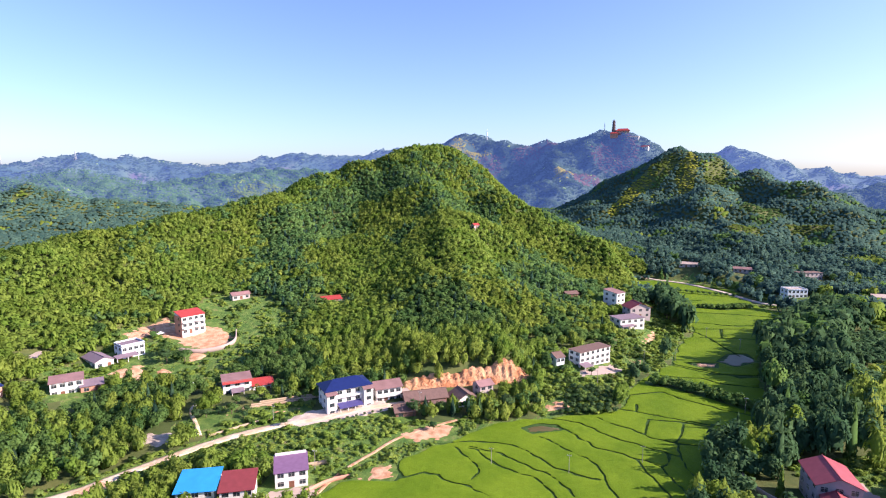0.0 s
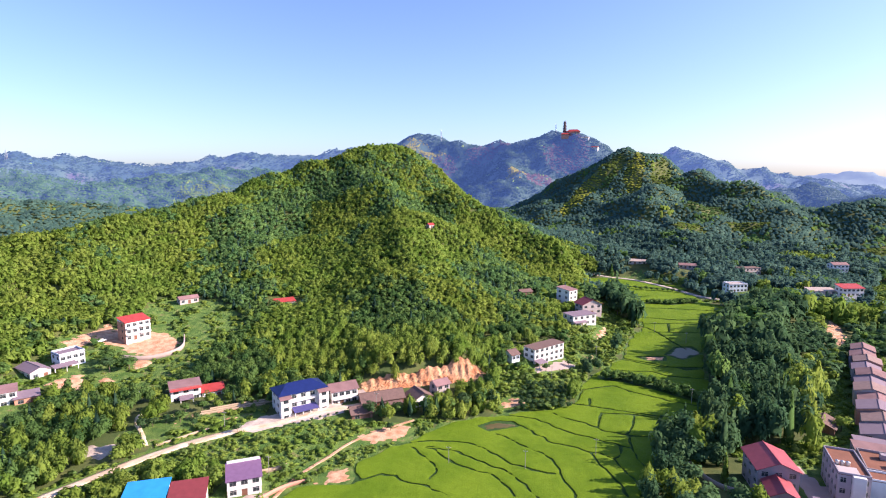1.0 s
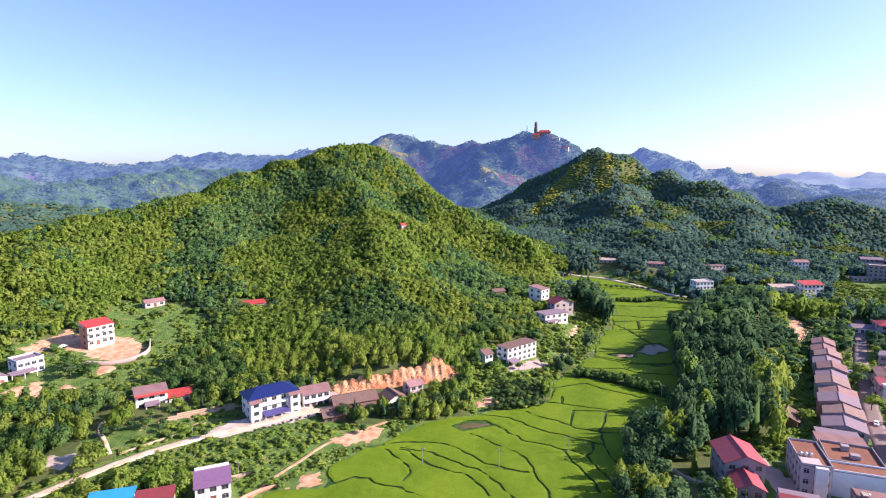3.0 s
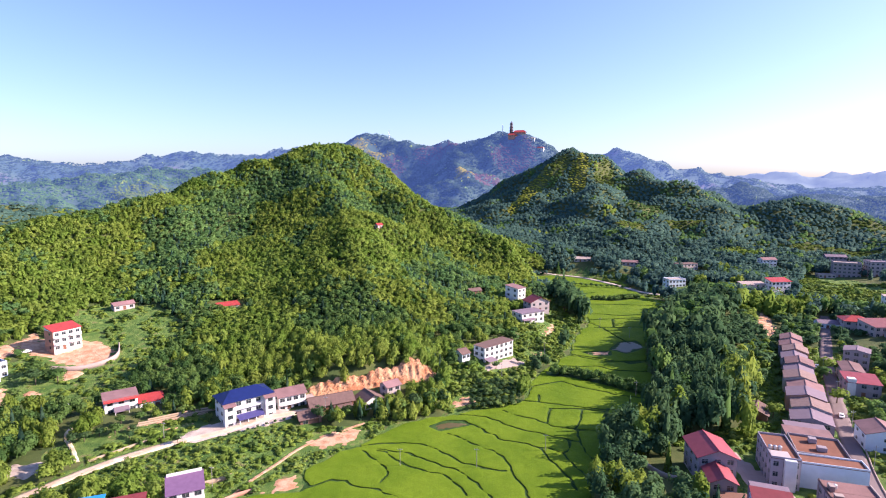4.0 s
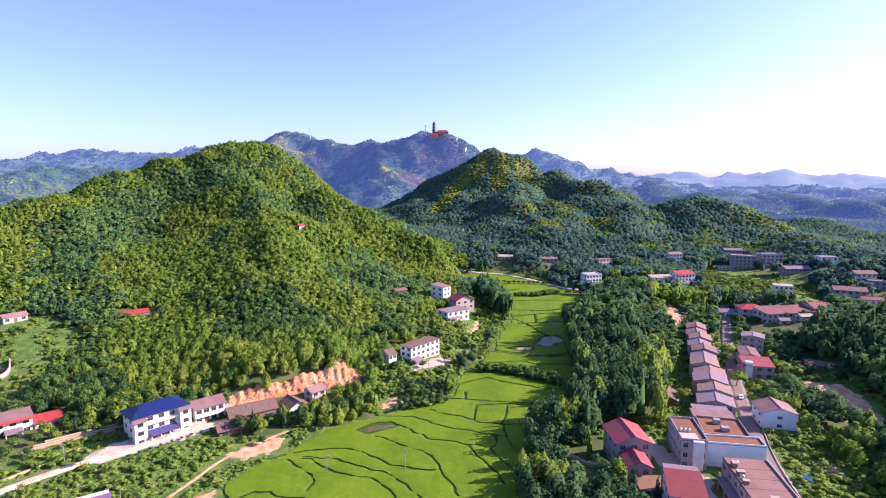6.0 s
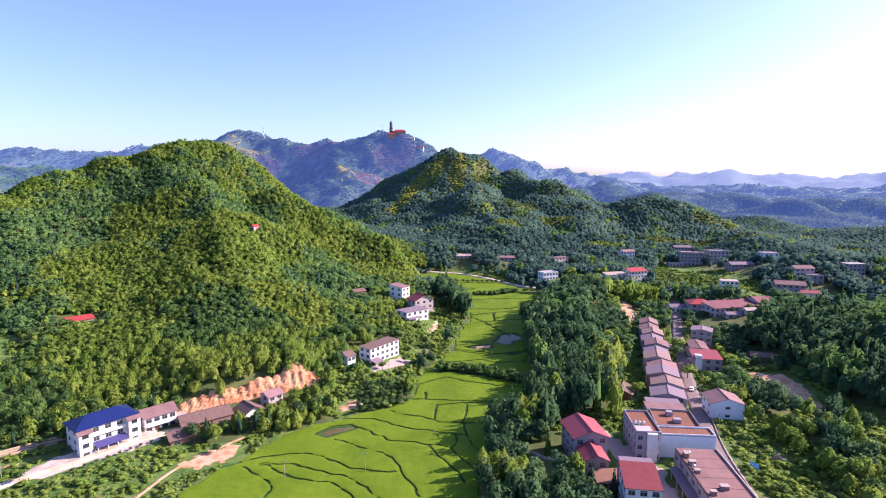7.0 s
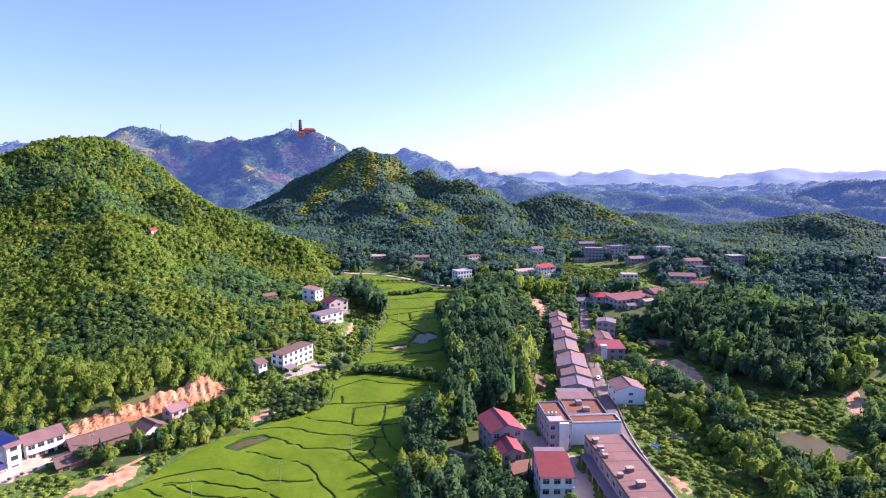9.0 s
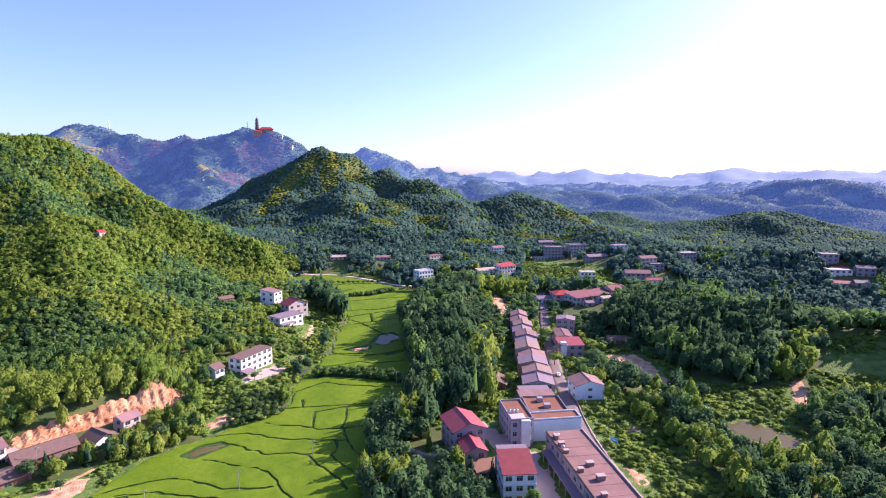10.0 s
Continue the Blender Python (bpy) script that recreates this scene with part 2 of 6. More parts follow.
def mat2(name, one, two, size, rough=0.9, bump=0.3, fine=0.2, third=None):
    """Two or three colours in patches of about that size (metres), with fine grain."""
    m = mat(name, one, rough, 0.15, 2.0 / size * 3, fine, bump)
    N, L = m.node_tree.nodes, m.node_tree.links
    geo = [n for n in N if n.type == "NEW_GEOMETRY"][0]
    sc = [n for n in N if n.type == "VECT_MATH"][0]
    no, ramp = N.new("ShaderNodeTexNoise"), N.new("ShaderNodeValToRGB")
    no.inputs["Scale"].default_value, no.inputs["Detail"].default_value = 1.0 / size, 6
    L.new(geo.outputs["Position"], no.inputs["Vector"])
    L.new(no.outputs["Fac"], ramp.inputs["Fac"])
    e = ramp.color_ramp.elements
    e[0].position, e[0].color = 0.38, (*one, 1)
    e[1].position, e[1].color = 0.60, (*two, 1)
    if third:
        t = ramp.color_ramp.elements.new(0.70)
        t.color = (*third, 1)
    L.new(ramp.outputs["Color"], sc.inputs[0])
    return m


GRASS = mat2("meadow", (0.060, 0.130, 0.022), (0.130, 0.205, 0.040), 3.5, bump=0.8, fine=0.35, third=(0.19, 0.18, 0.07))
FLOOR = mat2("forest floor", (0.050, 0.080, 0.022), (0.105, 0.120, 0.036), 11)
# far ground under those woods, given the same blue haze as emission
FAR_FLOOR = mat2("distant slopes with haze glow", (0.026, 0.056, 0.038), (0.050, 0.084, 0.052), 40)
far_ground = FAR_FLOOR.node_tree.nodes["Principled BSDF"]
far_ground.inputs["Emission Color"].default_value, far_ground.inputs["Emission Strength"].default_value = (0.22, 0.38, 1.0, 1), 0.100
# the farthest hills, a plain backdrop glowing stronger blue for the haze
DISTANCE = mat2("far hills with haze glow", (0.022, 0.052, 0.040), (0.058, 0.092, 0.048), 150, bump=0.0, fine=0.35, third=(0.075, 0.050, 0.065))
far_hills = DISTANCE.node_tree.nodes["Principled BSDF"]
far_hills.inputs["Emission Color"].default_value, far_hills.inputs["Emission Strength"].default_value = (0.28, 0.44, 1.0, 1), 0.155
# the last line of hills before the sky, haze added as pale glow
HORIZON = mat2("last hills with haze glow", (0.05, 0.08, 0.07), (0.08, 0.11, 0.08), 220, bump=0.0, fine=0.3)
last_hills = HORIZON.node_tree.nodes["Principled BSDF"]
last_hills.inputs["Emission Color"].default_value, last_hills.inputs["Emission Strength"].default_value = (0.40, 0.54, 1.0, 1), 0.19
# woods of the farthest hills, their emission again standing for haze
LEAF_FARTHER = leaf_mat("farthest woods with haze glow", 0.2)
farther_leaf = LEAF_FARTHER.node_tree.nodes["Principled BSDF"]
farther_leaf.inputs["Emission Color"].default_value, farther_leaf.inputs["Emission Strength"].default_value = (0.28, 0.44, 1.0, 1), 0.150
SCAR = mat2("cut red earth", (0.44, 0.185, 0.090), (0.58, 0.33, 0.19), 5.0, bump=0.7)
EARTH = mat2("bare red earth", (0.44, 0.225, 0.125), (0.60, 0.38, 0.25), 3.0, bump=0.6)
RICE = mat2("rice", (0.090, 0.158, 0.007), (0.125, 0.198, 0.010), 16, 0.7, 0.5, 0.38)
RICE.node_tree.nodes["Principled BSDF"].inputs["Specular IOR Level"].default_value = 0.06
BUND = mat2("field bank grass", (0.020, 0.060, 0.010), (0.045, 0.095, 0.018), 3)
CONCRETE = mat("pale concrete", (0.37, 0.295, 0.27), 0.9, 0.15, 0.5, 0.1)
YARD = mat2("bleached yard", (0.38, 0.31, 0.27), (0.52, 0.44, 0.39), 4)
DUST_ROAD = mat2("dusty track", (0.52, 0.38, 0.26), (0.66, 0.54, 0.42), 5)
ASPHALT = mat("worn asphalt", (0.19, 0.145, 0.15), 0.9, 0.15, 0.3, 0.1)
POND = mat("muddy water", (0.105, 0.085, 0.032), 0.3, 0.2, 0.15, 0.05, spec=0.12)
WHITE = mat("white wall tile", (0.68, 0.66, 0.66), 0.5, 0.14, 0.7, 0.05)
CREAM = mat("cream render", (0.44, 0.37, 0.37), 0.7, 0.12, 0.6, 0.06)
GREY = mat("grey render", (0.29, 0.25, 0.28), 0.85, 0.2, 0.5, 0.1)
BRICK = mat("red brick wall", (0.50, 0.25, 0.18), 0.85, 0.15, 0.8, 0.2)
MUD = mat("brown earth wall", (0.22, 0.115, 0.085), 0.9, 0.2, 0.6, 0.12)
ROSE = mat("rose-red sheet roof", (0.28, 0.060, 0.075), 0.55, 0.3, 0.5, 0.08)
RED = mat("bright red tile roof", (0.37, 0.05, 0.045), 0.5, 0.26, 0.5, 0.1)
MAROON = mat("maroon roof", (0.20, 0.04, 0.045), 0.55, 0.26, 0.6, 0.12)
BLUE = mat("deep blue glazed roof", (0.012, 0.022, 0.110), 0.4, 0.26, 0.6, 0.1)
SKYBLUE = mat("bright blue sheet roof", (0.03, 0.26, 0.72), 0.4, 0.26, 0.4, 0.05)
TILE = mat("old grey-brown roof tiles", (0.15, 0.095, 0.085), 0.9, 0.26, 0.9, 0.2)
PINKTILE = mat("dusty pink-grey roof", (0.21, 0.122, 0.125), 0.85, 0.38, 0.22, 0.16, random_tone=0.2)
GLASS = mat("dark window glass", (0.035, 0.045, 0.055), 0.08, 0.2, 1.0, 0.0, spec=0.6)
FRAME = mat("window frame", (0.30, 0.30, 0.31), 0.5, 0.05, 2, 0.02)
DOOR = mat("brown door", (0.20, 0.09, 0.06), 0.6, 0.15, 3, 0.1)


def link(name, bm, material, parent=None, label="", smooth=False):
    me = bpy.data.meshes.new(name)
    bm.normal_update()
    bm.to_mesh(me)
    bm.free()
    me.materials.append(material)
    if smooth:
        me.shade_smooth()
    ob = new(name, me)
    ob.parent = parent
    return tagged(ob, label)


part = link


def arrays(name, verts, tris, material, tint=None, parent=None, normals=None):
    """A mesh of triangles from arrays, with an optional colour per vertex."""
    me = bpy.data.meshes.new(name)
    me.vertices.add(len(verts))
    me.vertices.foreach_set("co", np.ascontiguousarray(verts, np.float32).ravel())
    me.loops.add(3 * len(tris))
    me.loops.foreach_set("vertex_index", np.ascontiguousarray(tris, np.int32).ravel())
    me.polygons.add(len(tris))
    me.polygons.foreach_set("loop_start", np.arange(0, 3 * len(tris), 3, dtype=np.int32))
    me.update(calc_edges=True)
    if tint is not None:
        at = me.attributes.new("tint", "FLOAT_COLOR", "POINT")
        at.data.foreach_set("color", np.c_[tint, np.ones(len(tint))].astype(np.float32).ravel())
    if normals is not None:
        me.shade_smooth()
        me.normals_split_custom_set_from_vertices(np.ascontiguousarray(normals, np.float32))
    me.materials.append(material)
    ob = new(name, me)
    ob.parent = parent
    return ob


def box(bm, x0, x1, y0, y1, z0, z1):
    v = [bm.verts.new((x, y, z)) for z in (z0, z1) for x, y in ((x0, y0), (x1, y0), (x1, y1), (x0, y1))]
    for f in ((3, 2, 1, 0), (4, 5, 6, 7), (0, 1, 5, 4), (1, 2, 6, 5), (2, 3, 7, 6), (3, 0, 4, 7)):
        bm.faces.new([v[i] for i in f])


# ---- ground, one sheet to the horizon ----
# clearings with grass and low bushes only
SCRUB = (((-231, 243), (-244, 296), (-205, 306), (-178, 284), (-165, 252), (-160, 215), (-155, 201), (-169, 189), (-201, 187), (-217, 206)),
         ((-134, 145), (-138, 177), (-121, 201), (-101, 180), (-111, 160), (-122, 145)),
         ((-128, 139), (-123, 148), (-106, 176), (-86, 200), (-76, 198), (-66, 192), (-52, 200), (-40, 204), (-46, 188), (-60, 168), (-63, 150), (-77, 146), (-77, 132), (-94, 127), (-104, 152)),
         ((-225, 150), (-243, 179), (-229, 192), (-249, 222), (-251, 243), (-205, 207), (-203, 189), (-195, 160)),
         ((-25, 256), (-23, 284), (6, 301), (14, 270), (6, 237), (-1, 214), (-22, 208), (-28, 236)),
         ((3, 350), (10, 364), (30, 400), (50, 360), (38, 320), (28, 285), (9, 268), (6, 300)),
         ((118, 191), (146, 208), (152, 185), (145, 169), (132, 140), (130, 95), (96, 95), (107, 158)),
         ((179, 188), (193, 171), (192, 155), (184, 132), (164, 135), (154, 150), (160, 172)),
         ((163, 231), (170, 252), (186, 242), (184, 217), (171, 190), (160, 195)), ((216, 166), (238, 184), (271, 198), (290, 183), (241, 150)),
         ((235, 400), (250, 440), (272, 450), (275, 410), (258, 385)), ((56, 130), (62, 200), (88, 205), (100, 235), (145, 312), (172, 320), (180, 290), (150, 240), (128, 192), (112, 150), (104, 110), (70, 110)),
         ((110, 450), (120, 470), (160, 460), (200, 448), (190, 436), (140, 432)),
         ((-165, 88), (-166, 100), (-150, 122), (-144, 140), (-130, 156), (-118, 150), (-126, 138), (-132, 122), (-142, 104), (-150, 88)),
         ((176, 232), (187, 240), (187, 214), (190, 196), (201, 182), (221, 180), (214, 160), (192, 156), (189, 171), (172, 192)),
         ((236, 486), (270, 540), (294, 527), (306, 472), (303, 423), (262, 362), (240, 338), (236, 375), (223, 394), (217, 426)),
         ((309, 378), (320, 391), (340, 381), (334, 363), (308, 345)), ((40, 500), (70, 556), (112, 530), (125, 470), (150, 472), (190, 470), (190, 455), (120, 440), (112, 505), (64, 547)),
         ((-139, 169), (-128, 187), (-119, 194), (-111, 187), (-120, 177), (-132, 164)),
         ((-152, 156), (-150, 170), (-140, 178), (-131, 182), (-128, 170), (-134, 158), (-142, 152)))


def scrub_ground(x, y):
    m = np.zeros(np.shape(x), bool)
    for poly in SCRUB:
        m |= inside(x + 2.5 * ripple(x, y, 17, 20), y + 2.5 * ripple(x, y, 17, 21), poly)
    return m


def ground_sheet():
    az = np.r_[np.arange(-180, -66, 3.0), np.arange(-66, 66, 0.5), np.arange(66, 180, 3.0)]
    d = [0.01, 20, 40, 60, 75]
    while d[-1] < 4700:
        d.append(d[-1] + max(2.2, d[-1] * 0.018))
    d.append(4990.0)
    d = np.array(d)
    A, D = np.meshgrid(az, d, indexing="ij")
    x, y = D * np.sin(np.radians(A)), D * np.cos(np.radians(A))
    verts = np.stack([x, y, ground(x, y)], -1).reshape(-1, 3)
    n, m = len(az), len(d)
    i, j = np.meshgrid(np.arange(n), np.arange(m - 1), indexing="ij")
    a, b = i * m + j, ((i + 1) % n) * m + j
    tris = np.concatenate([np.stack([a, a + 1, b + 1], -1).reshape(-1, 3), np.stack([a, b + 1, b], -1).reshape(-1, 3)])
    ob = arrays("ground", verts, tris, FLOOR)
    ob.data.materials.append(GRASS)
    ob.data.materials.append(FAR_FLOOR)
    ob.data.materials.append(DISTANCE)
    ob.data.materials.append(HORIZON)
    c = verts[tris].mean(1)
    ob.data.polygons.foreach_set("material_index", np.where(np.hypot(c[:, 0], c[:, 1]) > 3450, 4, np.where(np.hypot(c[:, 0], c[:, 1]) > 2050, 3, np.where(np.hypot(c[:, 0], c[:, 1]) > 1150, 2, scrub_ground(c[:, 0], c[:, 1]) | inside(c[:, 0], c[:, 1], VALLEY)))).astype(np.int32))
    ob.data.shade_smooth()
    tagged(ob, "green valley and hill ground of grass and scrub", "ground", kind="structure")


ground_sheet()


BARE = []           # yards, ponds and bare earth, kept free of growth


def drape(name, poly, material, label, category, lift=0.12, step=1.5, edge=0.35, rough=0.05, kind="structure"):
    """A patch of ground cover over a polygon, laid on the land with an uneven rim."""
    p = np.array(poly, float)
    if poly is not VALLEY:
        BARE.append(poly)
    rng = np.random.RandomState(len(name) + int(abs(p[0, 0])))
    xs, ys = np.arange(p[:, 0].min(), p[:, 0].max() + step, step), np.arange(p[:, 1].min(), p[:, 1].max() + step, step)
    X, Y = np.meshgrid(xs, ys, indexing="ij")
    wx, wy = X + step / 2 + 0.9 * ripple(X, Y, 7, 51), Y + step / 2 + 0.9 * ripple(X, Y, 7, 52)
    mid = inside(wx, wy, poly)
    if material is EARTH:
        mid &= (ripple(X, Y, 5, 53) + 0.5 * rng.normal(size=X.shape) < 0.8) | (line_distance(X, Y, poly, True) > 1.6)
    mid[-1, :] = mid[:, -1] = False
    X = X + rng.uniform(-edge, edge, X.shape) * step
    Y = Y + rng.uniform(-edge, edge, Y.shape) * step
    Z = ground(X, Y) + lift + rng.uniform(-rough, rough, X.shape)
    count = np.zeros(X.shape)
    i, j = np.nonzero(mid)
    for di, dj in ((0, 0), (1, 0), (1, 1), (0, 1)):
        np.add.at(count, (i + di, j + dj), 1)
    Z[(count > 0) & (count < 4)] -= lift + 0.15
    n = X.shape[1]
    a = i * n + j
    tris = np.concatenate([np.stack([a, a + n, a + n + 1], -1), np.stack([a, a + n + 1, a + 1], -1)])
    used, inv = np.unique(tris, return_inverse=True)
    V = np.stack([X.ravel(), Y.ravel(), Z.ravel()], -1)[used]
    ob = arrays(name, V, inv.reshape(-1, 3), material)
    return tagged(ob, label, category, kind=kind)


def along(pts, step):
    """Points every step metres along a line, rounded at its bends, with the way there."""
    p = np.array(pts, float)
    for _ in range(2):
        q = [p[0]]
        for a, b in zip(p[:-1], p[1:]):
            q += [a * 0.75 + b * 0.25, a * 0.25 + b * 0.75]
        p = np.array(q + [p[-1]])
    s = np.r_[0, np.cumsum(np.hypot(*np.diff(p, axis=0).T))]
    u = np.arange(0, s[-1], step)
    return np.stack([np.interp(u, s, p[:, 0]), np.interp(u, s, p[:, 1])], -1)


def road(name, pts, width, material, label, lift=0.2, kerb=0.0, clear=True):
    """A made road or track laid along a line of points on the land."""
    c = along(pts, 1.6)
    t = np.gradient(c, axis=0)
    t /= np.linalg.norm(t, axis=1)[:, None]
    nrm = np.stack([-t[:, 1], t[:, 0]], -1)
    rng = np.random.RandomState(int(width * 10))
    rows = []
    for k in (-0.5, -0.25, 0.25, 0.5):
        w = width * k * (1 + (0.12 * rng.uniform(-1, 1, (len(c), 1)) if abs(k) == 0.5 and not kerb else 0))
        q = c + nrm * w
        z = ground(c[:, 0], c[:, 1]) + lift + (0.0 if abs(k) == 0.5 else 0.04)
        rows.append(np.c_[q, z])
    low = [np.c_[rows[0][:, :2] - nrm * 0.2, rows[0][:, 2] - 0.7], *rows, np.c_[rows[-1][:, :2] + nrm * 0.2, rows[-1][:, 2] - 0.7]]
    v, n, m = np.concatenate(low), len(c), len(low)
    i, j = np.meshgrid(np.arange(m - 1), np.arange(n - 1), indexing="ij")
    a = (i * n + j).ravel()
    tris = np.concatenate([np.stack([a, a + 1, a + n + 1], -1), np.stack([a, a + n + 1, a + n], -1)])[:, ::-1]
    if clear:
        for x, y in c[::2]:
            CLEAR.append((x, y, width / 2 + 1.6))
    return tagged(arrays(name, v, tris, material), label, "road", kind="structure")


CLEAR = []          # x, y, radius kept free of woods
# ---- houses ----
WINDOW_MESHES = {}


def window_data(w, h):
    key = (round(w, 2), round(h, 2))
    if key not in WINDOW_MESHES:
        bm = bmesh.new()
        t = 0.07
        for x0, x1, z0, z1 in ((-w / 2, w / 2, 0, t), (-w / 2, w / 2, h - t, h), (-w / 2, -w / 2 + t, t, h - t), (w / 2 - t, w / 2, t, h - t),
                               (-t / 2, t / 2, t, h - t), (-w / 2 + t, -t / 2, h * 0.68, h * 0.68 + t), (t / 2, w / 2 - t, h * 0.68, h * 0.68 + t)):
            box(bm, x0, x1, 0.06, 0.13, z0, z1)
        fr = bpy.data.meshes.new("window")
        bm.to_mesh(fr)
        bm.free()
        fr.materials.append(FRAME)
        bm = bmesh.new()
        box(bm, -w / 2, w / 2, 0.14, 0.17, 0, h)
        pa = bpy.data.meshes.new("pane")
        bm.to_mesh(pa)
        bm.free()
        pa.materials.append(GLASS)
        WINDOW_MESHES[key] = fr, pa
    return WINDOW_MESHES[key]


def facade(bm, w, h, openings, place):
    """One wall face of w by h with holes; place(x, z, depth) gives the corner."""
    xs = sorted({0.0, w, *(o[0] for o in openings), *(o[1] for o in openings)})
    zs = sorted({0.0, h, *(o[2] for o in openings), *(o[3] for o in openings)})
    grid = {(i, j): bm.verts.new(place(x, z, 0)) for i, x in enumerate(xs) for j, z in enumerate(zs)}
    for i in range(len(xs) - 1):
        for j in range(len(zs) - 1):
            cx, cz = (xs[i] + xs[i + 1]) / 2, (zs[j] + zs[j + 1]) / 2
            if not any(o[0] < cx < o[1] and o[2] < cz < o[3] for o in openings):
                bm.faces.new([grid[i, j], grid[i + 1, j], grid[i + 1, j + 1], grid[i, j + 1]])
    for x0, x1, z0, z1 in openings:
        ring = ((x0, z0), (x1, z0), (x1, z1), (x0, z1))
        for (ax, az), (bx, bz) in zip(ring, ring[1:] + ring[:1]):
            bm.faces.new([bm.verts.new(place(*c)) for c in ((ax, az, 0), (ax, az, 0.24), (bx, bz, 0.24), (bx, bz, 0))])


def roof_mesh(kind, w, d, over, rise, thick=0.18):
    bm = bmesh.new()
    x0, x1, y0, y1 = -over, w + over, -over, d + over
    if kind in ("gable", "gable_y", "hip"):
        if kind == "gable":
            a, b = (x0, (y0 + y1) / 2), (x1, (y0 + y1) / 2)
        elif kind == "gable_y":
            a, b = ((x0 + x1) / 2, y0), ((x0 + x1) / 2, y1)
        else:
            k = min(w, d) * 0.5
            a, b = ((x0 + k, (y0 + y1) / 2), (x1 - k, (y0 + y1) / 2)) if w >= d else (((x0 + x1) / 2, y0 + k), ((x0 + x1) / 2, y1 - k))
        lay = []
        for dz in (0, -thick):
            c = [bm.verts.new((x, y, dz)) for x, y in ((x0, y0), (x1, y0), (x1, y1), (x0, y1))]
            r = [bm.verts.new((*p, rise + dz)) for p in (a, b)]
            lay.append((c, r))
            if kind == "gable":
                fs = ((c[0], c[1], r[1], r[0]), (c[2], c[3], r[0], r[1]))
            elif kind == "gable_y":
                fs = ((c[1], c[2], r[1], r[0]), (c[3], c[0], r[0], r[1]))
            elif w >= d:
                fs = ((c[0], c[1], r[1], r[0]), (c[2], c[3], r[0], r[1]), (c[1], c[2], r[1]), (c[3], c[0], r[0]))
            else:
                fs = ((c[1], c[2], r[1], r[0]), (c[3], c[0], r[0], r[1]), (c[0], c[1], r[0]), (c[2], c[3], r[1]))
            for f in fs:
                bm.faces.new(f if dz == 0 else f[::-1])
        (c, r), (e, s) = lay
        if kind == "gable":
            rim = ((c[0], c[1], e[1], e[0]), (c[2], c[3], e[3], e[2]), (c[1], r[1], s[1], e[1]), (r[1], c[2], e[2], s[1]), (c[3], r[0], s[0], e[3]), (r[0], c[0], e[0], s[0]))
        elif kind == "gable_y":
            rim = ((c[1], c[2], e[2], e[1]), (c[3], c[0], e[0], e[3]), (c[0], r[0], s[0], e[0]), (r[0], c[1], e[1], s[0]), (c[2], r[1], s[1], e[2]), (r[1], c[3], e[3], s[1]))
        else:
            rim = tuple((c[i], c[(i + 1) % 4], e[(i + 1) % 4], e[i]) for i in range(4))
        for f in rim:
            bm.faces.new(f[::-1])
        # ridge capping
        (ax, ay), (bx, by) = a, b
        box(bm, min(ax, bx) - 0.12, max(ax, bx) + 0.12, min(ay, by) - 0.12, max(ay, by) + 0.12, rise - 0.05, rise + 0.12)
    elif kind == "shed":
        c = [bm.verts.new(p) for p in ((x0, y0, 0), (x1, y0, 0), (x1, y1, rise), (x0, y1, rise))]
        e = [bm.verts.new(v.co - Vector((0, 0, thick))) for v in c]
        bm.faces.new(c)
        bm.faces.new(e[::-1])
        for i in range(4):
            bm.faces.new((c[i], e[i], e[(i + 1) % 4], c[(i + 1) % 4]))
    else:
        box(bm, x0, x1, y0, y1, 0, thick)
    bmesh.ops.recalc_face_normals(bm, faces=bm.faces)
    return bm


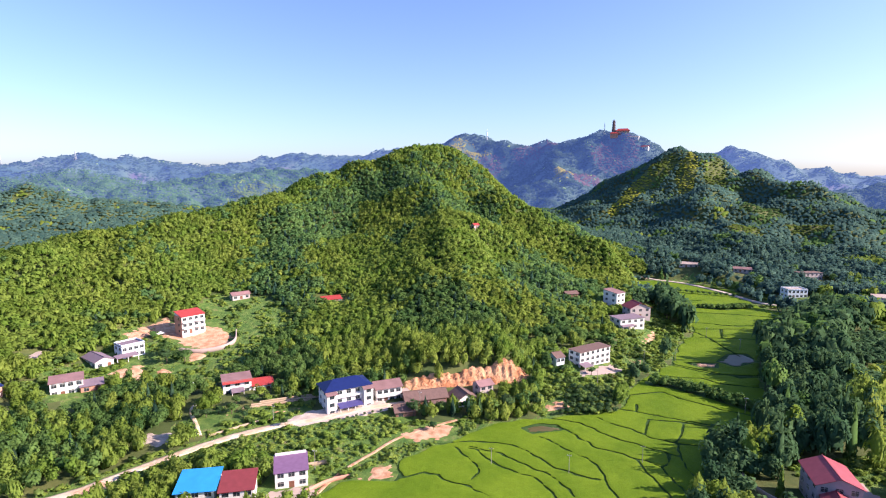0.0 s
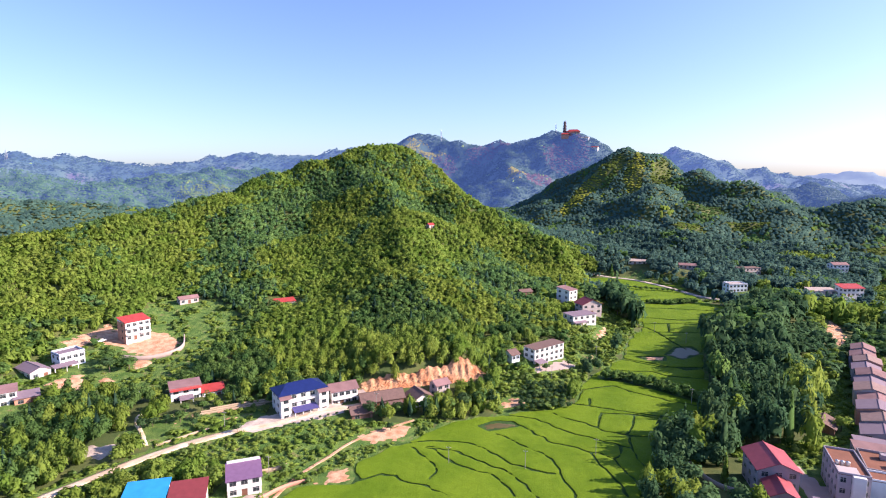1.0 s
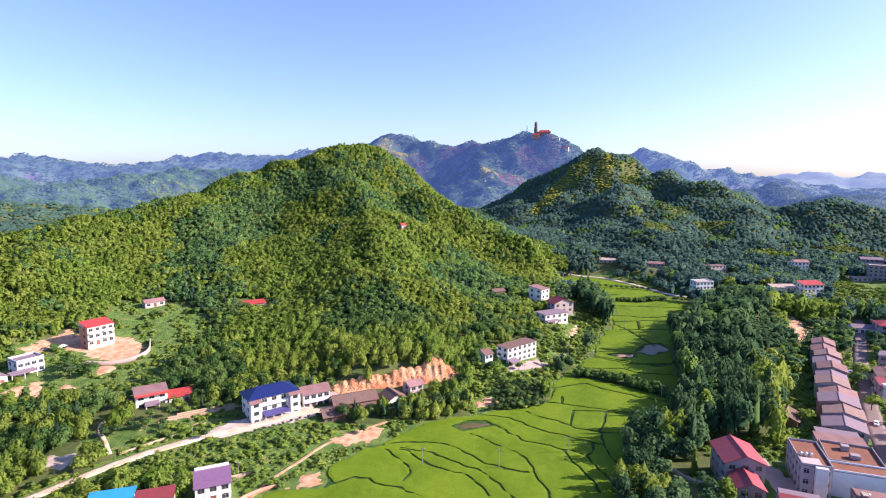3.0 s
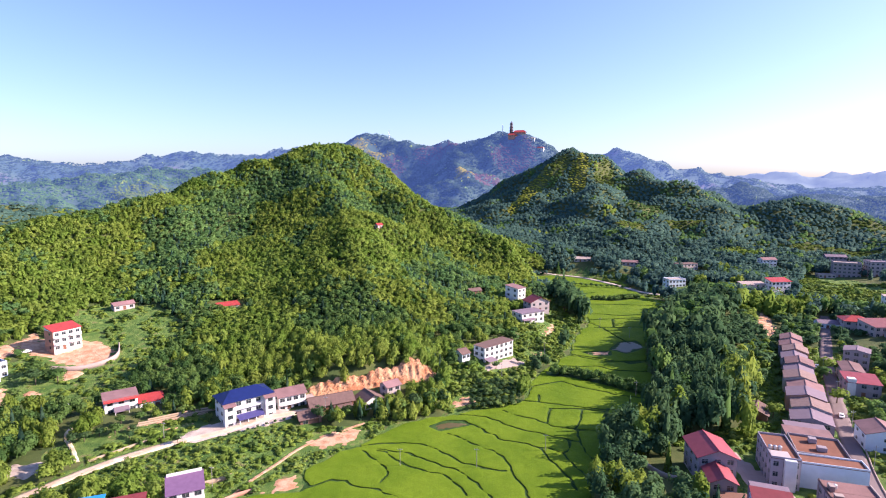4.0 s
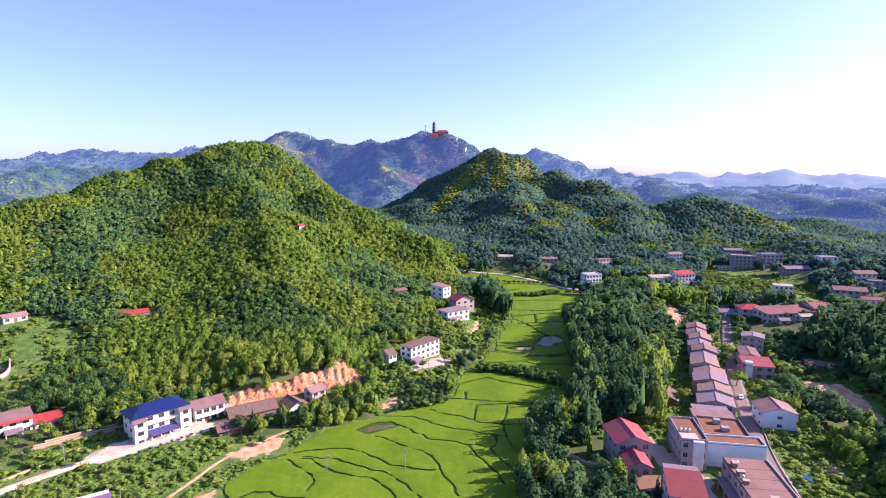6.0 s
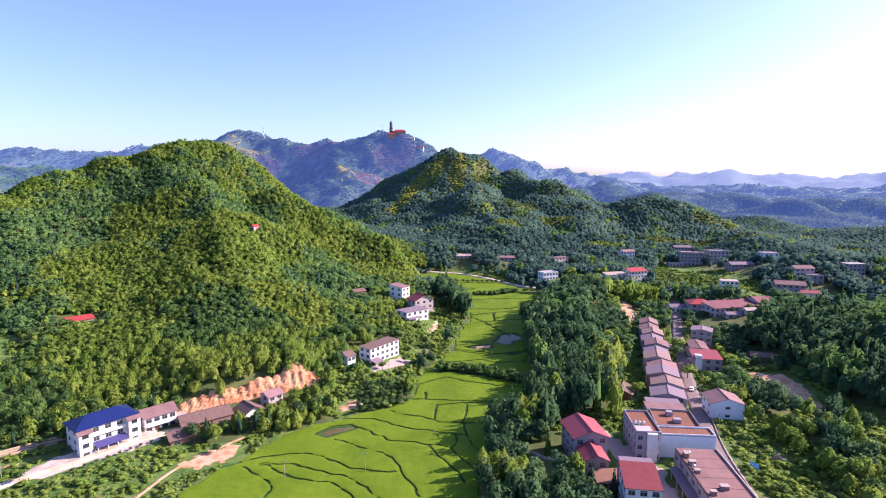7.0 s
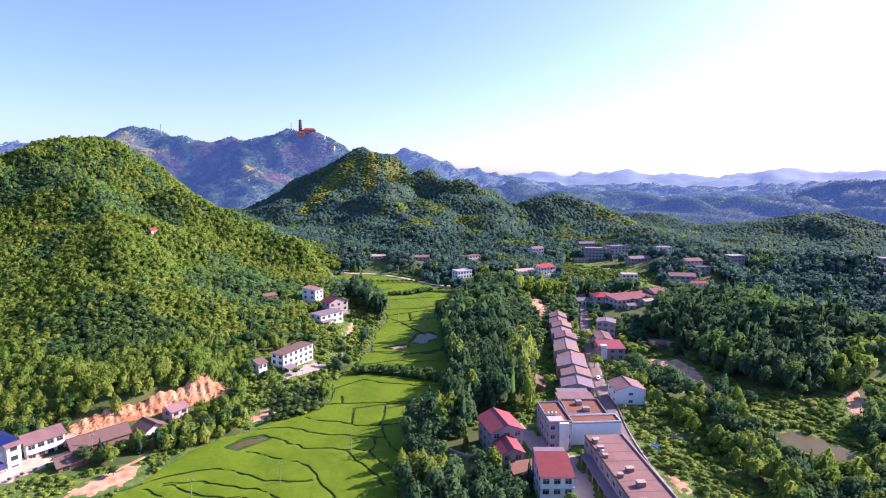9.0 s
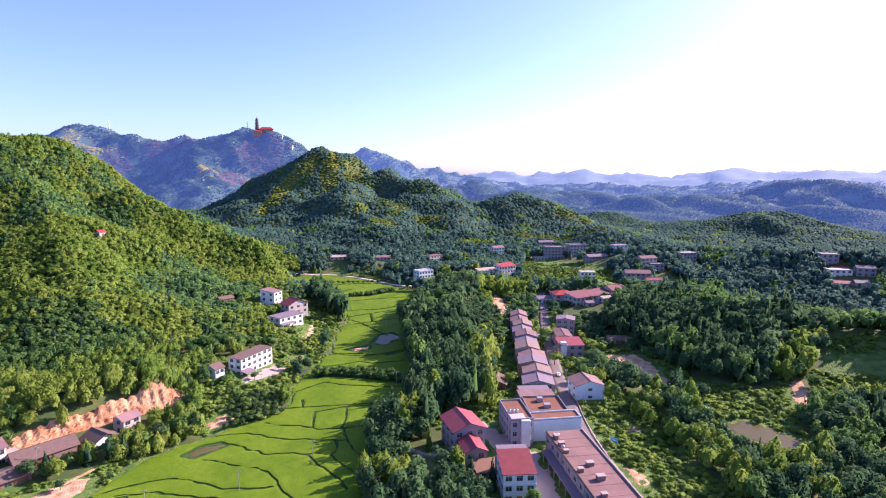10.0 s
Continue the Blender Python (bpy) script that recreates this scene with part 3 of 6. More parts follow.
def house(label, x, y, z, angle, w, d, storeys, wall, roof, roof_kind="gable", rise=2.0, over=0.6, bays=3, side_bays=1, storey=3.2,
          win=(1.9, 1.6), door_bay=1, band=None, parapet=0.0, category="house", group="", back=True, clear=1.0, skirt=2.5, yard=0.0):
    """A house whose front left foot stands at (x, y, z), its front running w metres along angle (degrees from +x), with depth d."""
    if yard > 20:
        z = max(z, float(ground(np.array(float(x)), np.array(float(y)))))
    ob = tagged(new("house"), label, category, group)
    ob.matrix_world = pose(x, y, z, 0, 0, angle)
    h = storeys * storey
    c, s = math.cos(radians(angle)), math.sin(radians(angle))
    parts = max(1, round(max(w, d) / min(w, d)))
    for k in range(parts):
        u, v = (w * (k + 0.5) / parts, d / 2) if w > d else (w / 2, d * (k + 0.5) / parts)
        a, b = (w / parts, d) if w > d else (w, d / parts)
        CLEAR.append((x + c * u - s * v, y + s * u + c * v, (math.hypot(a, b) / 2 + 1.5) * clear))
    # woods kept off the front so that the house shows to the camera
    for k in range(1, 1 + int(yard // 5)):
        CLEAR.append((x + c * w / 2 + s * 5 * k, y + s * w / 2 - c * 5 * k, w / 2 + 2))
    bm = bmesh.new()
    ww, wh = win

    def holes(length, n, door):
        out, doors = [], []
        for st in range(storeys):
            for b in range(n):
                cx = length * (b + 0.5) / n
                if door and st == 0 and b == door_bay:
                    doors.append((cx - 0.8, cx + 0.8, 0.15, 2.45))
                    continue
                out.append((cx - ww / 2, cx + ww / 2, st * storey + 0.95, st * storey + 0.95 + wh))
        return out, doors

    sides = (("front", w, bays, lambda a, b, t: (a, t, b), 0, (0, 0)), ("right", d, side_bays, lambda a, b, t: (w - t, a, b), 90, (w, 0)),
             ("back", w, bays if back else 0, lambda a, b, t: (w - a, d - t, b), 180, (w, d)), ("left", d, side_bays, lambda a, b, t: (t, d - a, b), 270, (0, d)))
    todo = []
    for name, length, n, place, turn, corner in sides:
        wins, doors = holes(length, n, name == "front") if n else ([], [])
        facade(bm, length, h, wins + doors, place)
        todo += [(o, place, turn, True) for o in wins] + [(o, place, turn, False) for o in doors]
    # foot below the ground line and the ceiling slabs
    box(bm, 0.02, w - 0.02, 0.02, d - 0.02, -skirt, 0.0)
    for st in range(1, storeys + 1):
        box(bm, 0.3, w - 0.3, 0.3, d - 0.3, st * storey - 0.2, st * storey - 0.02)
    if roof_kind == "gable":
        for gx in (0.0, w - 0.22):
            v = [[bm.verts.new((gx + dx, yy, zz)) for yy, zz in ((0, h), (d, h), (d / 2, h + rise * d / (d + 2 * over) - 0.18))] for dx in (0, 0.22)]
            bm.faces.new(v[0][::-1])
            bm.faces.new(v[1])
    elif roof_kind == "gable_y":
        for gy in (0.0, d - 0.22):
            v = [[bm.verts.new((xx, gy + dy, zz)) for xx, zz in ((0, h), (w, h), (w / 2, h + rise * w / (w + 2 * over) - 0.18))] for dy in (0, 0.22)]
            bm.faces.new(v[0])
            bm.faces.new(v[1][::-1])
    elif roof_kind == "shed":
        v = [[bm.verts.new((gx, yy, zz)) for yy, zz in ((0, h), (d, h), (d, h + rise * 0.9 - 0.2))] for gx in (0.05, w - 0.05)]
        bm.faces.new(v[0][::-1])
        bm.faces.new(v[1])
        bm.faces.new((v[0][1], v[0][2], v[1][2], v[1][1]))
    part("wall", bm, wall, ob)
    if band:
        for st in range(1, storeys + 1):
            bm = bmesh.new()
            box(bm, -0.12, w + 0.12, -0.12, d + 0.12, st * storey - 0.22, st * storey + 0.02)
            part("floor_band", bm, band, ob)
    r = part("roof", roof_mesh(roof_kind, w, d, over, rise), roof, ob)
    r.location = (0, 0, h + (0.03 if roof_kind == "flat" else 0.04))
    if parapet:
        bm = bmesh.new()
        for b in ((0, w, 0, 0.2), (0, w, d - 0.2, d), (0, 0.2, 0.2, d - 0.2), (w - 0.2, w, 0.2, d - 0.2)):
            box(bm, *b, h + 0.22, h + 0.22 + parapet)
        part("parapet", bm, wall, ob)
    for (x0, x1, z0, z1), place, turn, glazed in todo:
        at = Vector(place((x0 + x1) / 2, z0, 0))
        if glazed:
            fr, pa = window_data(x1 - x0, z1 - z0)
            wi = new("window", fr)
            wi.parent = ob
            wi.matrix_basis = pose(at.x, at.y, at.z, 0, 0, turn)
            pn = new("pane", pa)
            pn.parent = wi
        else:
            bm = bmesh.new()
            box(bm, -0.79, 0.79, 0.1, 0.16, 0.0, z1 - z0)
            for k in (-0.42, 0.42):
                box(bm, k - 0.28, k + 0.28, 0.07, 0.1, 0.25, 1.0)
                box(bm, k - 0.28, k + 0.28, 0.07, 0.1, 1.2, 2.1)
            dr = part("door", bm, DOOR, ob)
            dr.matrix_basis = pose(at.x, at.y, at.z, 0, 0, turn)
    return ob


# ---- rice fields on the valley floor ----
BANK_LINES = (
    ((-71, 195), (-63, 196), (-55, 197), (-48, 202)),
    ((-20, 211), (-16, 212), (-9, 211), (-2, 207), (4, 202), (11, 200), (19, 197), (26, 194)),
    ((-16, 206), (-11, 202), (-6, 197), (0, 192), (8, 190), (11, 189), (17, 187), (20, 185)),
    ((-21, 195), (-16, 192), (-11, 188), (-6, 185), (-2, 182), (1, 177), (2, 172), (4, 167), (6, 162), (8, 156)),
    ((-58, 178), (-51, 181), (-44, 184), (-32, 186), (-25, 184), (-21, 180), (-17, 177), (-13, 174), (-7, 172), (-2, 171), (1, 171)),
    ((-44, 179), (-40, 178), (-37, 174), (-33, 171), (-29, 169), (-21, 167), (-18, 165), (-14, 161), (-11, 155)),
    ((-44, 180), (-35, 179), (-30, 177), (-26, 175), (-21, 172), (-15, 169), (-12, 167), (-9, 163), (-5, 157), (-3, 155)),
    ((11, 189), (12, 188), (14, 182), (17, 177), (19, 172), (21, 167), (22, 162)),
    ((20, 185), (22, 187), (23, 191), (23, 195)),
    ((20, 185), (22, 179), (24, 174), (26, 171)),
    ((-68, 166), (-65, 163), (-62, 158), (-59, 154)),
    ((-61, 153), (-59, 154), (-57, 156), (-54, 159), (-49, 159), (-46, 157), (-44, 156), (-37, 155), (-31, 152)),
    ((-49, 178), (-40, 170), (-37, 165), (-38, 159)),
    ((-1, 218), (5, 213), (12, 211), (18, 206), (26, 204), (35, 204), (42, 202)),
    ((1, 231), (13, 228), (20, 227), (32, 225), (41, 224), (51, 224), (60, 227)),
    ((14, 236), (14, 228)),
    ((9, 244), (26, 254), (32, 248), (40, 245), (47, 241), (57, 238), (66, 238)),
    ((13, 278), (24, 293), (32, 294), (44, 288), (52, 285), (72, 289)),
    ((27, 204), (27, 194), (28, 186), (30, 181)),
    ((16, 208), (18, 222), (31, 223), (29, 211), (26, 204)),
    ((32, 223), (40, 222), (40, 215), (46, 212)),
    ((34, 410), (57, 416), (79, 418), (100, 418), (120, 414)),
    ((39, 383), (60, 387), (80, 384), (102, 395), (118, 396)),
    ((47, 371), (59, 353), (66, 329), (70, 318)),
    ((53, 369), (89, 380), (103, 375)),
    ((55, 350), (74, 354), (92, 356)),
    ((19, 276), (32, 275), (45, 277), (54, 272), (70, 272)),
    ((34, 295), (47, 290), (63, 283), (74, 288)),
    ((18, 447), (45, 445), (71, 460)),
    ((22, 489), (50, 498), (84, 495), (108, 489)),
    ((46, 434), (76, 446), (108, 454)),
    ((70, 374), (67, 353)),
)
VALLEY_ROAD = ((-10, 530), (22, 538), (48, 541), (70, 530), (89, 506), (105, 477), (117, 454), (130, 441), (155, 441), (185, 452), (230, 448))
HEDGE = ((23, 264), (32, 263), (47, 255), (60, 245), (74, 240))
FAR_HEDGE = ((67, 434), (82, 433), (101, 445))
FIELD_PONDS = (((-28, 200), (-23, 205), (-16, 206), (-14, 203), (-19, 200), (-24, 197)), ((57, 306), (65, 321), (74, 324), (76, 312), (64, 300)))
SOIL_PLOTS = (((42, 299), (56, 303), (55, 296), (46, 294)), ((-73, 149), (-71, 157), (-66, 162), (-61, 152)))
drape("field_banks", VALLEY, BUND, "dark grassy banks and ditches between the rice fields", "ground", 0.06, 4.0, 0.2, 0.02)


def paddies(step=0.62):
    """Each field of rice is one patch, closed in by its banks."""
    xs, ys = np.arange(-84, 128, step), np.arange(136, 546, step)
    X, Y = np.meshgrid(xs, ys, indexing="ij")
    ok = inside(X, Y, VALLEY) & (line_distance(X, Y, VALLEY_ROAD) > 5.0) & (line_distance(X, Y, VALLEY, True) > 1.2 + 0.8 * ripple(X, Y, 14, 31))
    wander = 0.35 * ripple(X, Y, 9, 32)
    for line in BANK_LINES:
        ok &= line_distance(X + wander, Y + wander, line) > np.clip(0.0020 * Y, 0.40, 0.8)
    for line, w in ((HEDGE, 4.0), (FAR_HEDGE, 3.0)):
        ok &= line_distance(X, Y, line) > w
    for poly in FIELD_PONDS + SOIL_PLOTS:
        ok &= edge_distance(X, Y, poly) > 0.9
    label = np.zeros(ok.shape, int)
    fields = 0
    rng = np.random.RandomState(5)
    n = len(ys) + 1
    for si, sj in zip(*np.nonzero(ok)):
        if label[si, sj]:
            continue
        fields += 1
        label[si, sj] = fields
        stack = [(si, sj)]
        cells = []
        while stack:
            i, j = stack.pop()
            cells.append((i, j))
            for a, b in ((i + 1, j), (i - 1, j), (i, j + 1), (i, j - 1)):
                if 0 <= a < ok.shape[0] and 0 <= b < ok.shape[1] and ok[a, b] and not label[a, b]:
                    label[a, b] = fields
                    stack.append((a, b))
        if len(cells) < 60:
            continue
        c = np.array(cells)
        quad = np.stack([c[:, 0] * n + c[:, 1], (c[:, 0] + 1) * n + c[:, 1], (c[:, 0] + 1) * n + c[:, 1] + 1, c[:, 0] * n + c[:, 1] + 1], -1)
        used, inv = np.unique(quad, return_inverse=True)
        inv = inv.reshape(-1, 4)
        v = np.stack([-84 + (used // n - 0.5) * step, 136 + (used % n - 0.5) * step], -1)
        # the rim, drawn smooth
        e = np.sort(np.concatenate([inv[:, [0, 1]], inv[:, [1, 2]], inv[:, [2, 3]], inv[:, [3, 0]]]), 1)
        e, times = np.unique(e, axis=0, return_counts=True)
        e = e[times == 1]
        rim = np.zeros(len(v), bool)
        rim[e.ravel()] = True
        for _ in range(4):
            acc, cnt = np.zeros_like(v), np.zeros(len(v))
            for a, b in ((0, 1), (1, 0)):
                np.add.at(acc, e[:, a], v[e[:, b]])
                np.add.at(cnt, e[:, a], 1)
            v[rim] = 0.5 * v[rim] + 0.5 * acc[rim] / cnt[rim][:, None]
        z = 0.40 + 0.025 * rng.normal(size=len(v)) + 0.03 * ripple(v[:, 0], v[:, 1], 6, 33)
        z[rim] = 0.30
        tris = np.concatenate([inv[:, [0, 1, 2]], inv[:, [0, 2, 3]]])
        ob = arrays("rice_field", np.c_[v, z], tris, RICE)
        tagged(ob, "bright green rice field between low grassy banks", "rice field", "rice fields of the valley", kind="structure")


paddies()
for poly in FIELD_PONDS:
    drape("pond", poly, POND, "small muddy pond among the rice fields", "water", 0.12, 1.0, 0.2, 0.0)
for poly in SOIL_PLOTS:
    drape("soil_plot", poly, EARTH, "plot of bare reddish soil beside the rice", "ground", 0.16, 1.0, 0.3, 0.08)

# ---- tracks, yards and bare earth ----
road("track", ((-81, 134), (-80, 151), (-75, 163), (-71, 177), (-62, 189), (-53, 199)), 1.1, EARTH, "narrow earth track beside the rice fields", 0.15)
road("hamlet_road", ((-165, 98), (-154, 108), (-147, 118), (-143, 128), (-136, 142), (-130, 152), (-122, 163), (-112, 173), (-101, 181), (-89, 194), (-76, 203)),
     3.6, DUST_ROAD, "pale dusty lane through the hamlet")
road("valley_road", VALLEY_ROAD, 4.5, YARD, "pale concrete road along the head of the valley", 0.3)
road("town_road", ((205, 380), (184, 338), (161, 294), (145, 258), (132, 229), (122, 205), (113.5, 180), (107.5, 160), (103.5, 143), (97, 104)), 5.5, ASPHALT,
     "worn grey main road between the roadside houses")
drape("yard", ((-115, 174), (-110, 186), (-105, 189), (-90, 201), (-84, 203), (-78.5, 195), (-88, 186.5), (-99, 178.5), (-107, 170.5)), YARD, "pale concrete yard in front of the blue-roofed house", "yard", 0.18, 1.2, 0.1, 0.0)
drape("bare_earth", ((-71, 180), (-66, 188), (-57, 195), (-51, 192), (-53, 185), (-61, 177), (-66, 176)), EARTH, "bare orange earth beside the track", "ground", 0.14, 1.2)
drape("front_yard", ((-95, 127), (-84, 131), (-79, 139), (-84, 142.5), (-95, 135)), CONCRETE, "pale yard before the near white house", "yard", 0.12, 1.2)
drape("site_cut", ((-234, 217), (-240, 223), (-238, 235), (-235, 249), (-228, 252), (-231, 240), (-230, 228)), EARTH, "pale earth cut along the foot of the woods", "ground", 0.25, 1.4)
drape("cut_path", ((-243, 222), (-242, 254), (-235, 250), (-233, 219)), EARTH, "pale orange track cut above the brick house", "ground", 0.35, 1.2)
drape("earth_spill", ((-208, 229), (-201, 230), (-190, 223), (-188, 214), (-194, 214), (-203, 224)), EARTH, "orange earth spilled below the levelled site", "ground", 0.2, 1.4)
drape("garden_soil", ((-208, 191), (-208, 197), (-192, 190), (-191, 184), (-200, 187)), EARTH, "bare soil bank below the lane houses", "ground", 0.2, 1.4)
drape("garden_soil", ((-198, 198), (-200, 205), (-189, 201), (-192, 197)), EARTH, "bare soil patch in the meadow", "ground", 0.2, 1.2)
drape("terrace_soil", ((-139, 171), (-131, 180.5), (-130, 179.5), (-138, 170)), EARTH, "strip of red soil on the garden terrace", "ground", 0.16, 0.8)
drape("terrace_soil", ((-128.5, 185), (-122, 192.5), (-119, 191.5), (-126, 184)), EARTH, "strip of red soil on the garden terrace", "ground", 0.16, 0.8)
drape("terrace_soil", ((-124, 178.5), (-115, 186.5), (-113.5, 185), (-122.5, 177)), EARTH, "strip of red soil on the garden terrace", "ground", 0.16, 0.8)
road("garden_path", ((-137, 155), (-146, 163.5), (-155, 170.5), (-157, 178), (-156, 186)), 1.4, DUST_ROAD, "narrow earth path up to the white house")
drape("terrace_soil", ((-134, 183), (-128, 188), (-116, 196), (-114, 193), (-126, 184), (-132, 179)), EARTH, "strip of bare soil on the garden terraces", "ground", 0.14, 1.2)
drape("meadow_soil", ((108, 148), (112, 146), (113, 138), (109, 132), (107, 140)), EARTH, "bare soil beside the road wall", "ground", 0.14, 1.0)
drape("meadow_soil", ((126, 168), (131, 172), (133, 168), (129, 164)), EARTH, "bare soil in the meadow", "ground", 0.14, 1.0)
drape("building_site", ((-222, 230), (-236, 238), (-244, 232), (-238, 246), (-222, 252), (-206, 256), (-194, 250), (-188, 238), (-196, 226), (-208, 228)), EARTH, "levelled orange earth round the brick house", "ground", 0.2, 1.5)
drape("lane_earth", ((-214, 186), (-206, 184), (-200, 190), (-202, 197), (-209, 203), (-213, 199)), EARTH, "bare earth lane between the houses", "ground", 0.2, 1.5)
drape("threshing_floor", ((-157, 147), (-155.5, 152), (-148, 155), (-143, 150), (-147, 144), (-153, 144)), YARD, "pale bare yard among the bushes", "yard", 0.15, 1.2)
drape("school_yard", ((-9, 256), (8, 270), (11, 276), (4, 279), (-12, 262)), CONCRETE, "pale yard in front of the long white house", "yard", 0.2, 1.2, 0.1)
drape("slip_earth", ((-24, 222), (-16, 230), (-12, 224), (-18, 216)), EARTH, "small slip of orange earth", "ground", 0.2, 1.0)
drape("town_yard", ((62, 138), (76, 136), (86, 166), (78, 196), (66, 196), (74, 170)), CONCRETE, "worn concrete yards between the houses", "yard", 0.12, 1.6, 0.1)
drape("alley", ((72, 124), (79, 122), (88, 166), (82, 170), (77, 152)), CONCRETE, "concrete alley beside the market hall", "yard", 0.14, 1.4, 0.1)
drape("red_clearing", ((168, 246), (182, 239), (184, 224), (172, 196), (166, 206), (164, 231)), EARTH, "bare orange clearing below the woods", "ground", 0.15, 1.6)
drape("path_earth", ((26, 344), (30, 345), (28, 332), (23, 318), (20, 320)), EARTH, "bare orange path below the villa", "ground", 0.25, 1.0)
drape("field_edge_earth", ((13, 290), (19, 295), (21, 292), (16, 284), (13, 284)), EARTH, "bare orange earth above the field edge", "ground", 0.2, 1.0)
drape("lane_bank", ((-148, 114), (-149, 120), (-146, 125), (-141, 123), (-142, 116)), EARTH, "raw orange bank above the lane", "ground", 0.3, 1.0)
drape("knoll_bank", ((169, 390), (170, 372), (156, 330), (149, 330), (155, 360)), EARTH, "bare orange bank on the wooded knoll", "ground", 0.3, 1.6)
drape("orange_slope", ((221, 183), (230, 180), (214, 160), (204, 163)), EARTH, "bare orange slope beside the meadow", "ground", 0.15, 1.6)
drape("mud_pond", ((161, 153), (166, 162), (175, 163), (180, 155), (183, 141), (178, 134), (170, 136), (166, 145)), POND, "brown fish pond with reedy edges", "water", 0.15, 1.2, 0.2, 0.0)


def earth_scar():
    """The face of the dug-out hill foot, in uneven gullied earth."""
    rng = np.random.RandomState(8)
    nu, nv = 110, 16
    U, V = np.meshgrid(np.linspace(-3, 57, nu), np.linspace(0, 1, nv), indexing="ij")
    top = 3.6 + 4.2 * np.clip((U - 18) / 24, 0, 1) + 0.7 * np.sin(U / 7.0) + 0.9 * np.sin(U / 2.3 + 1) + 0.5 * np.sin(U * 1.7)
    top = top * np.clip((U + 3) / 10, 0.15, 1) * np.clip((58 - U) / 8, 0.2, 1)
    gully = 0.30 * ripple(U, V * 3, 9, 91) + 0.22 * ripple(U, V * 2, 3.2, 92) + 0.22 * rng.normal(size=U.shape)
    out = -3.6 + V * 6.0 + gully * (0.4 + V * (1 - V) * 3)
    x, y = -82 + U * 0.886 - out * 0.464, 217 + U * 0.464 + out * 0.886
    z = ground(-82 + U * 0.886 + 0.9, 217 + U * 0.464 - 1.8) - 0.4 + V * (top + 0.6) + 0.15 * rng.normal(size=U.shape)
    a = (np.arange(nu - 1)[:, None] * nv + np.arange(nv - 1)).ravel()
    tris = np.concatenate([np.stack([a, a + nv, a + nv + 1], -1), np.stack([a, a + nv + 1, a + 1], -1)])
    tagged(arrays("earth_bank", np.stack([x, y, z], -1).reshape(-1, 3), tris, SCAR), "steep scar of bare orange earth cut into the hill", "earth bank", kind="structure")
    for u in np.arange(2, 58, 4):
        for o in (-5.0, -2.0):
            CLEAR.append((-82 + u * 0.886 - o * 0.464, 217 + u * 0.464 + o * 0.886, 3.6))


earth_scar()
CLEAR += [(-143, 169, 6), (-136, 172, 6), (-138, 162, 4), (-147, 165, 5), (-150, 158, 4), (49, 176, 6), (47, 166, 6), (51, 168, 5), (-98, 183, 6.5), (-91, 190, 6.5), (-104, 177, 5), (-84, 197, 5)]


# ---- the hamlet under the hill ----
def gz(x, y):
    return float(ground(np.array(float(x)), np.array(float(y))))


def extra(ob, name, material, x0, x1, y0, y1, z0, z1, label=""):
    """A plain slab, sill or step added to a house."""
    bm = bmesh.new()
    box(bm, x0, x1, y0, y1, z0, z1)
    bmesh.ops.bevel(bm, geom=bm.edges[:], offset=0.04, segments=1, affect="EDGES")
    return part(name, bm, material, ob, label)


def lean_to(ob, x0, x1, y0, y1, z, drop, material, name="porch_roof", posts=3, post_mat=None):
    """A sloping porch roof on posts before a front wall (y0 outer, y1 at the wall)."""
    bm = bmesh.new()
    c = [bm.verts.new(p) for p in ((x0, y0, z - drop), (x1, y0, z - drop), (x1, y1, z), (x0, y1, z))]
    e = [bm.verts.new(v.co - Vector((0, 0, 0.14))) for v in c]
    bm.faces.new(c)
    bm.faces.new(e[::-1])
    for i in range(4):
        bm.faces.new((c[i], e[i], e[(i + 1) % 4], c[(i + 1) % 4]))
    part(name, bm, material, ob)
    for k in range(posts):
        px = x0 + 0.3 + (x1 - x0 - 0.6) * k / max(posts - 1, 1)
        extra(ob, "post", post_mat or WHITE, px - 0.14, px + 0.14, y0 + 0.2, y0 + 0.48, -1.0, z - drop - 0.1)


def balcony(ob, x0, x1, z, out=1.2, material=None):
    m = material or WHITE
    extra(ob, "balcony_floor", m, x0, x1, -out, -0.004, z - 0.15, z)
    extra(ob, "balcony_wall", m, x0, x1, -out, -out + 0.12, z + 0.004, z + 0.95)


def tank(x, y, z, r=0.6, h=1.1):
    """A squat steel roof tank on feet."""
    ob = tagged(new("water_tank"), "small steel water tank standing on a flat roof", "water tank", "roof tanks")
    ob.location = (x, y, z)
    bm = bmesh.new()
    bmesh.ops.create_cone(bm, cap_ends=True, segments=14, radius1=r, radius2=r, depth=h, matrix=pose(0, 0, 0.25 + h / 2))
    bmesh.ops.create_cone(bm, cap_ends=True, segments=14, radius1=r, radius2=0.12, depth=0.25, matrix=pose(0, 0, 0.38 + h))
    part("tank", bm, STEEL, ob)
    for a in (45, 135, 225, 315):
        bm = bmesh.new()
        cx, cy = 0.4 * math.cos(radians(a)), 0.4 * math.sin(radians(a))
        box(bm, cx - 0.06, cx + 0.06, cy - 0.06, cy + 0.06, 0, 0.25)
        part("foot", bm, STEEL, ob)


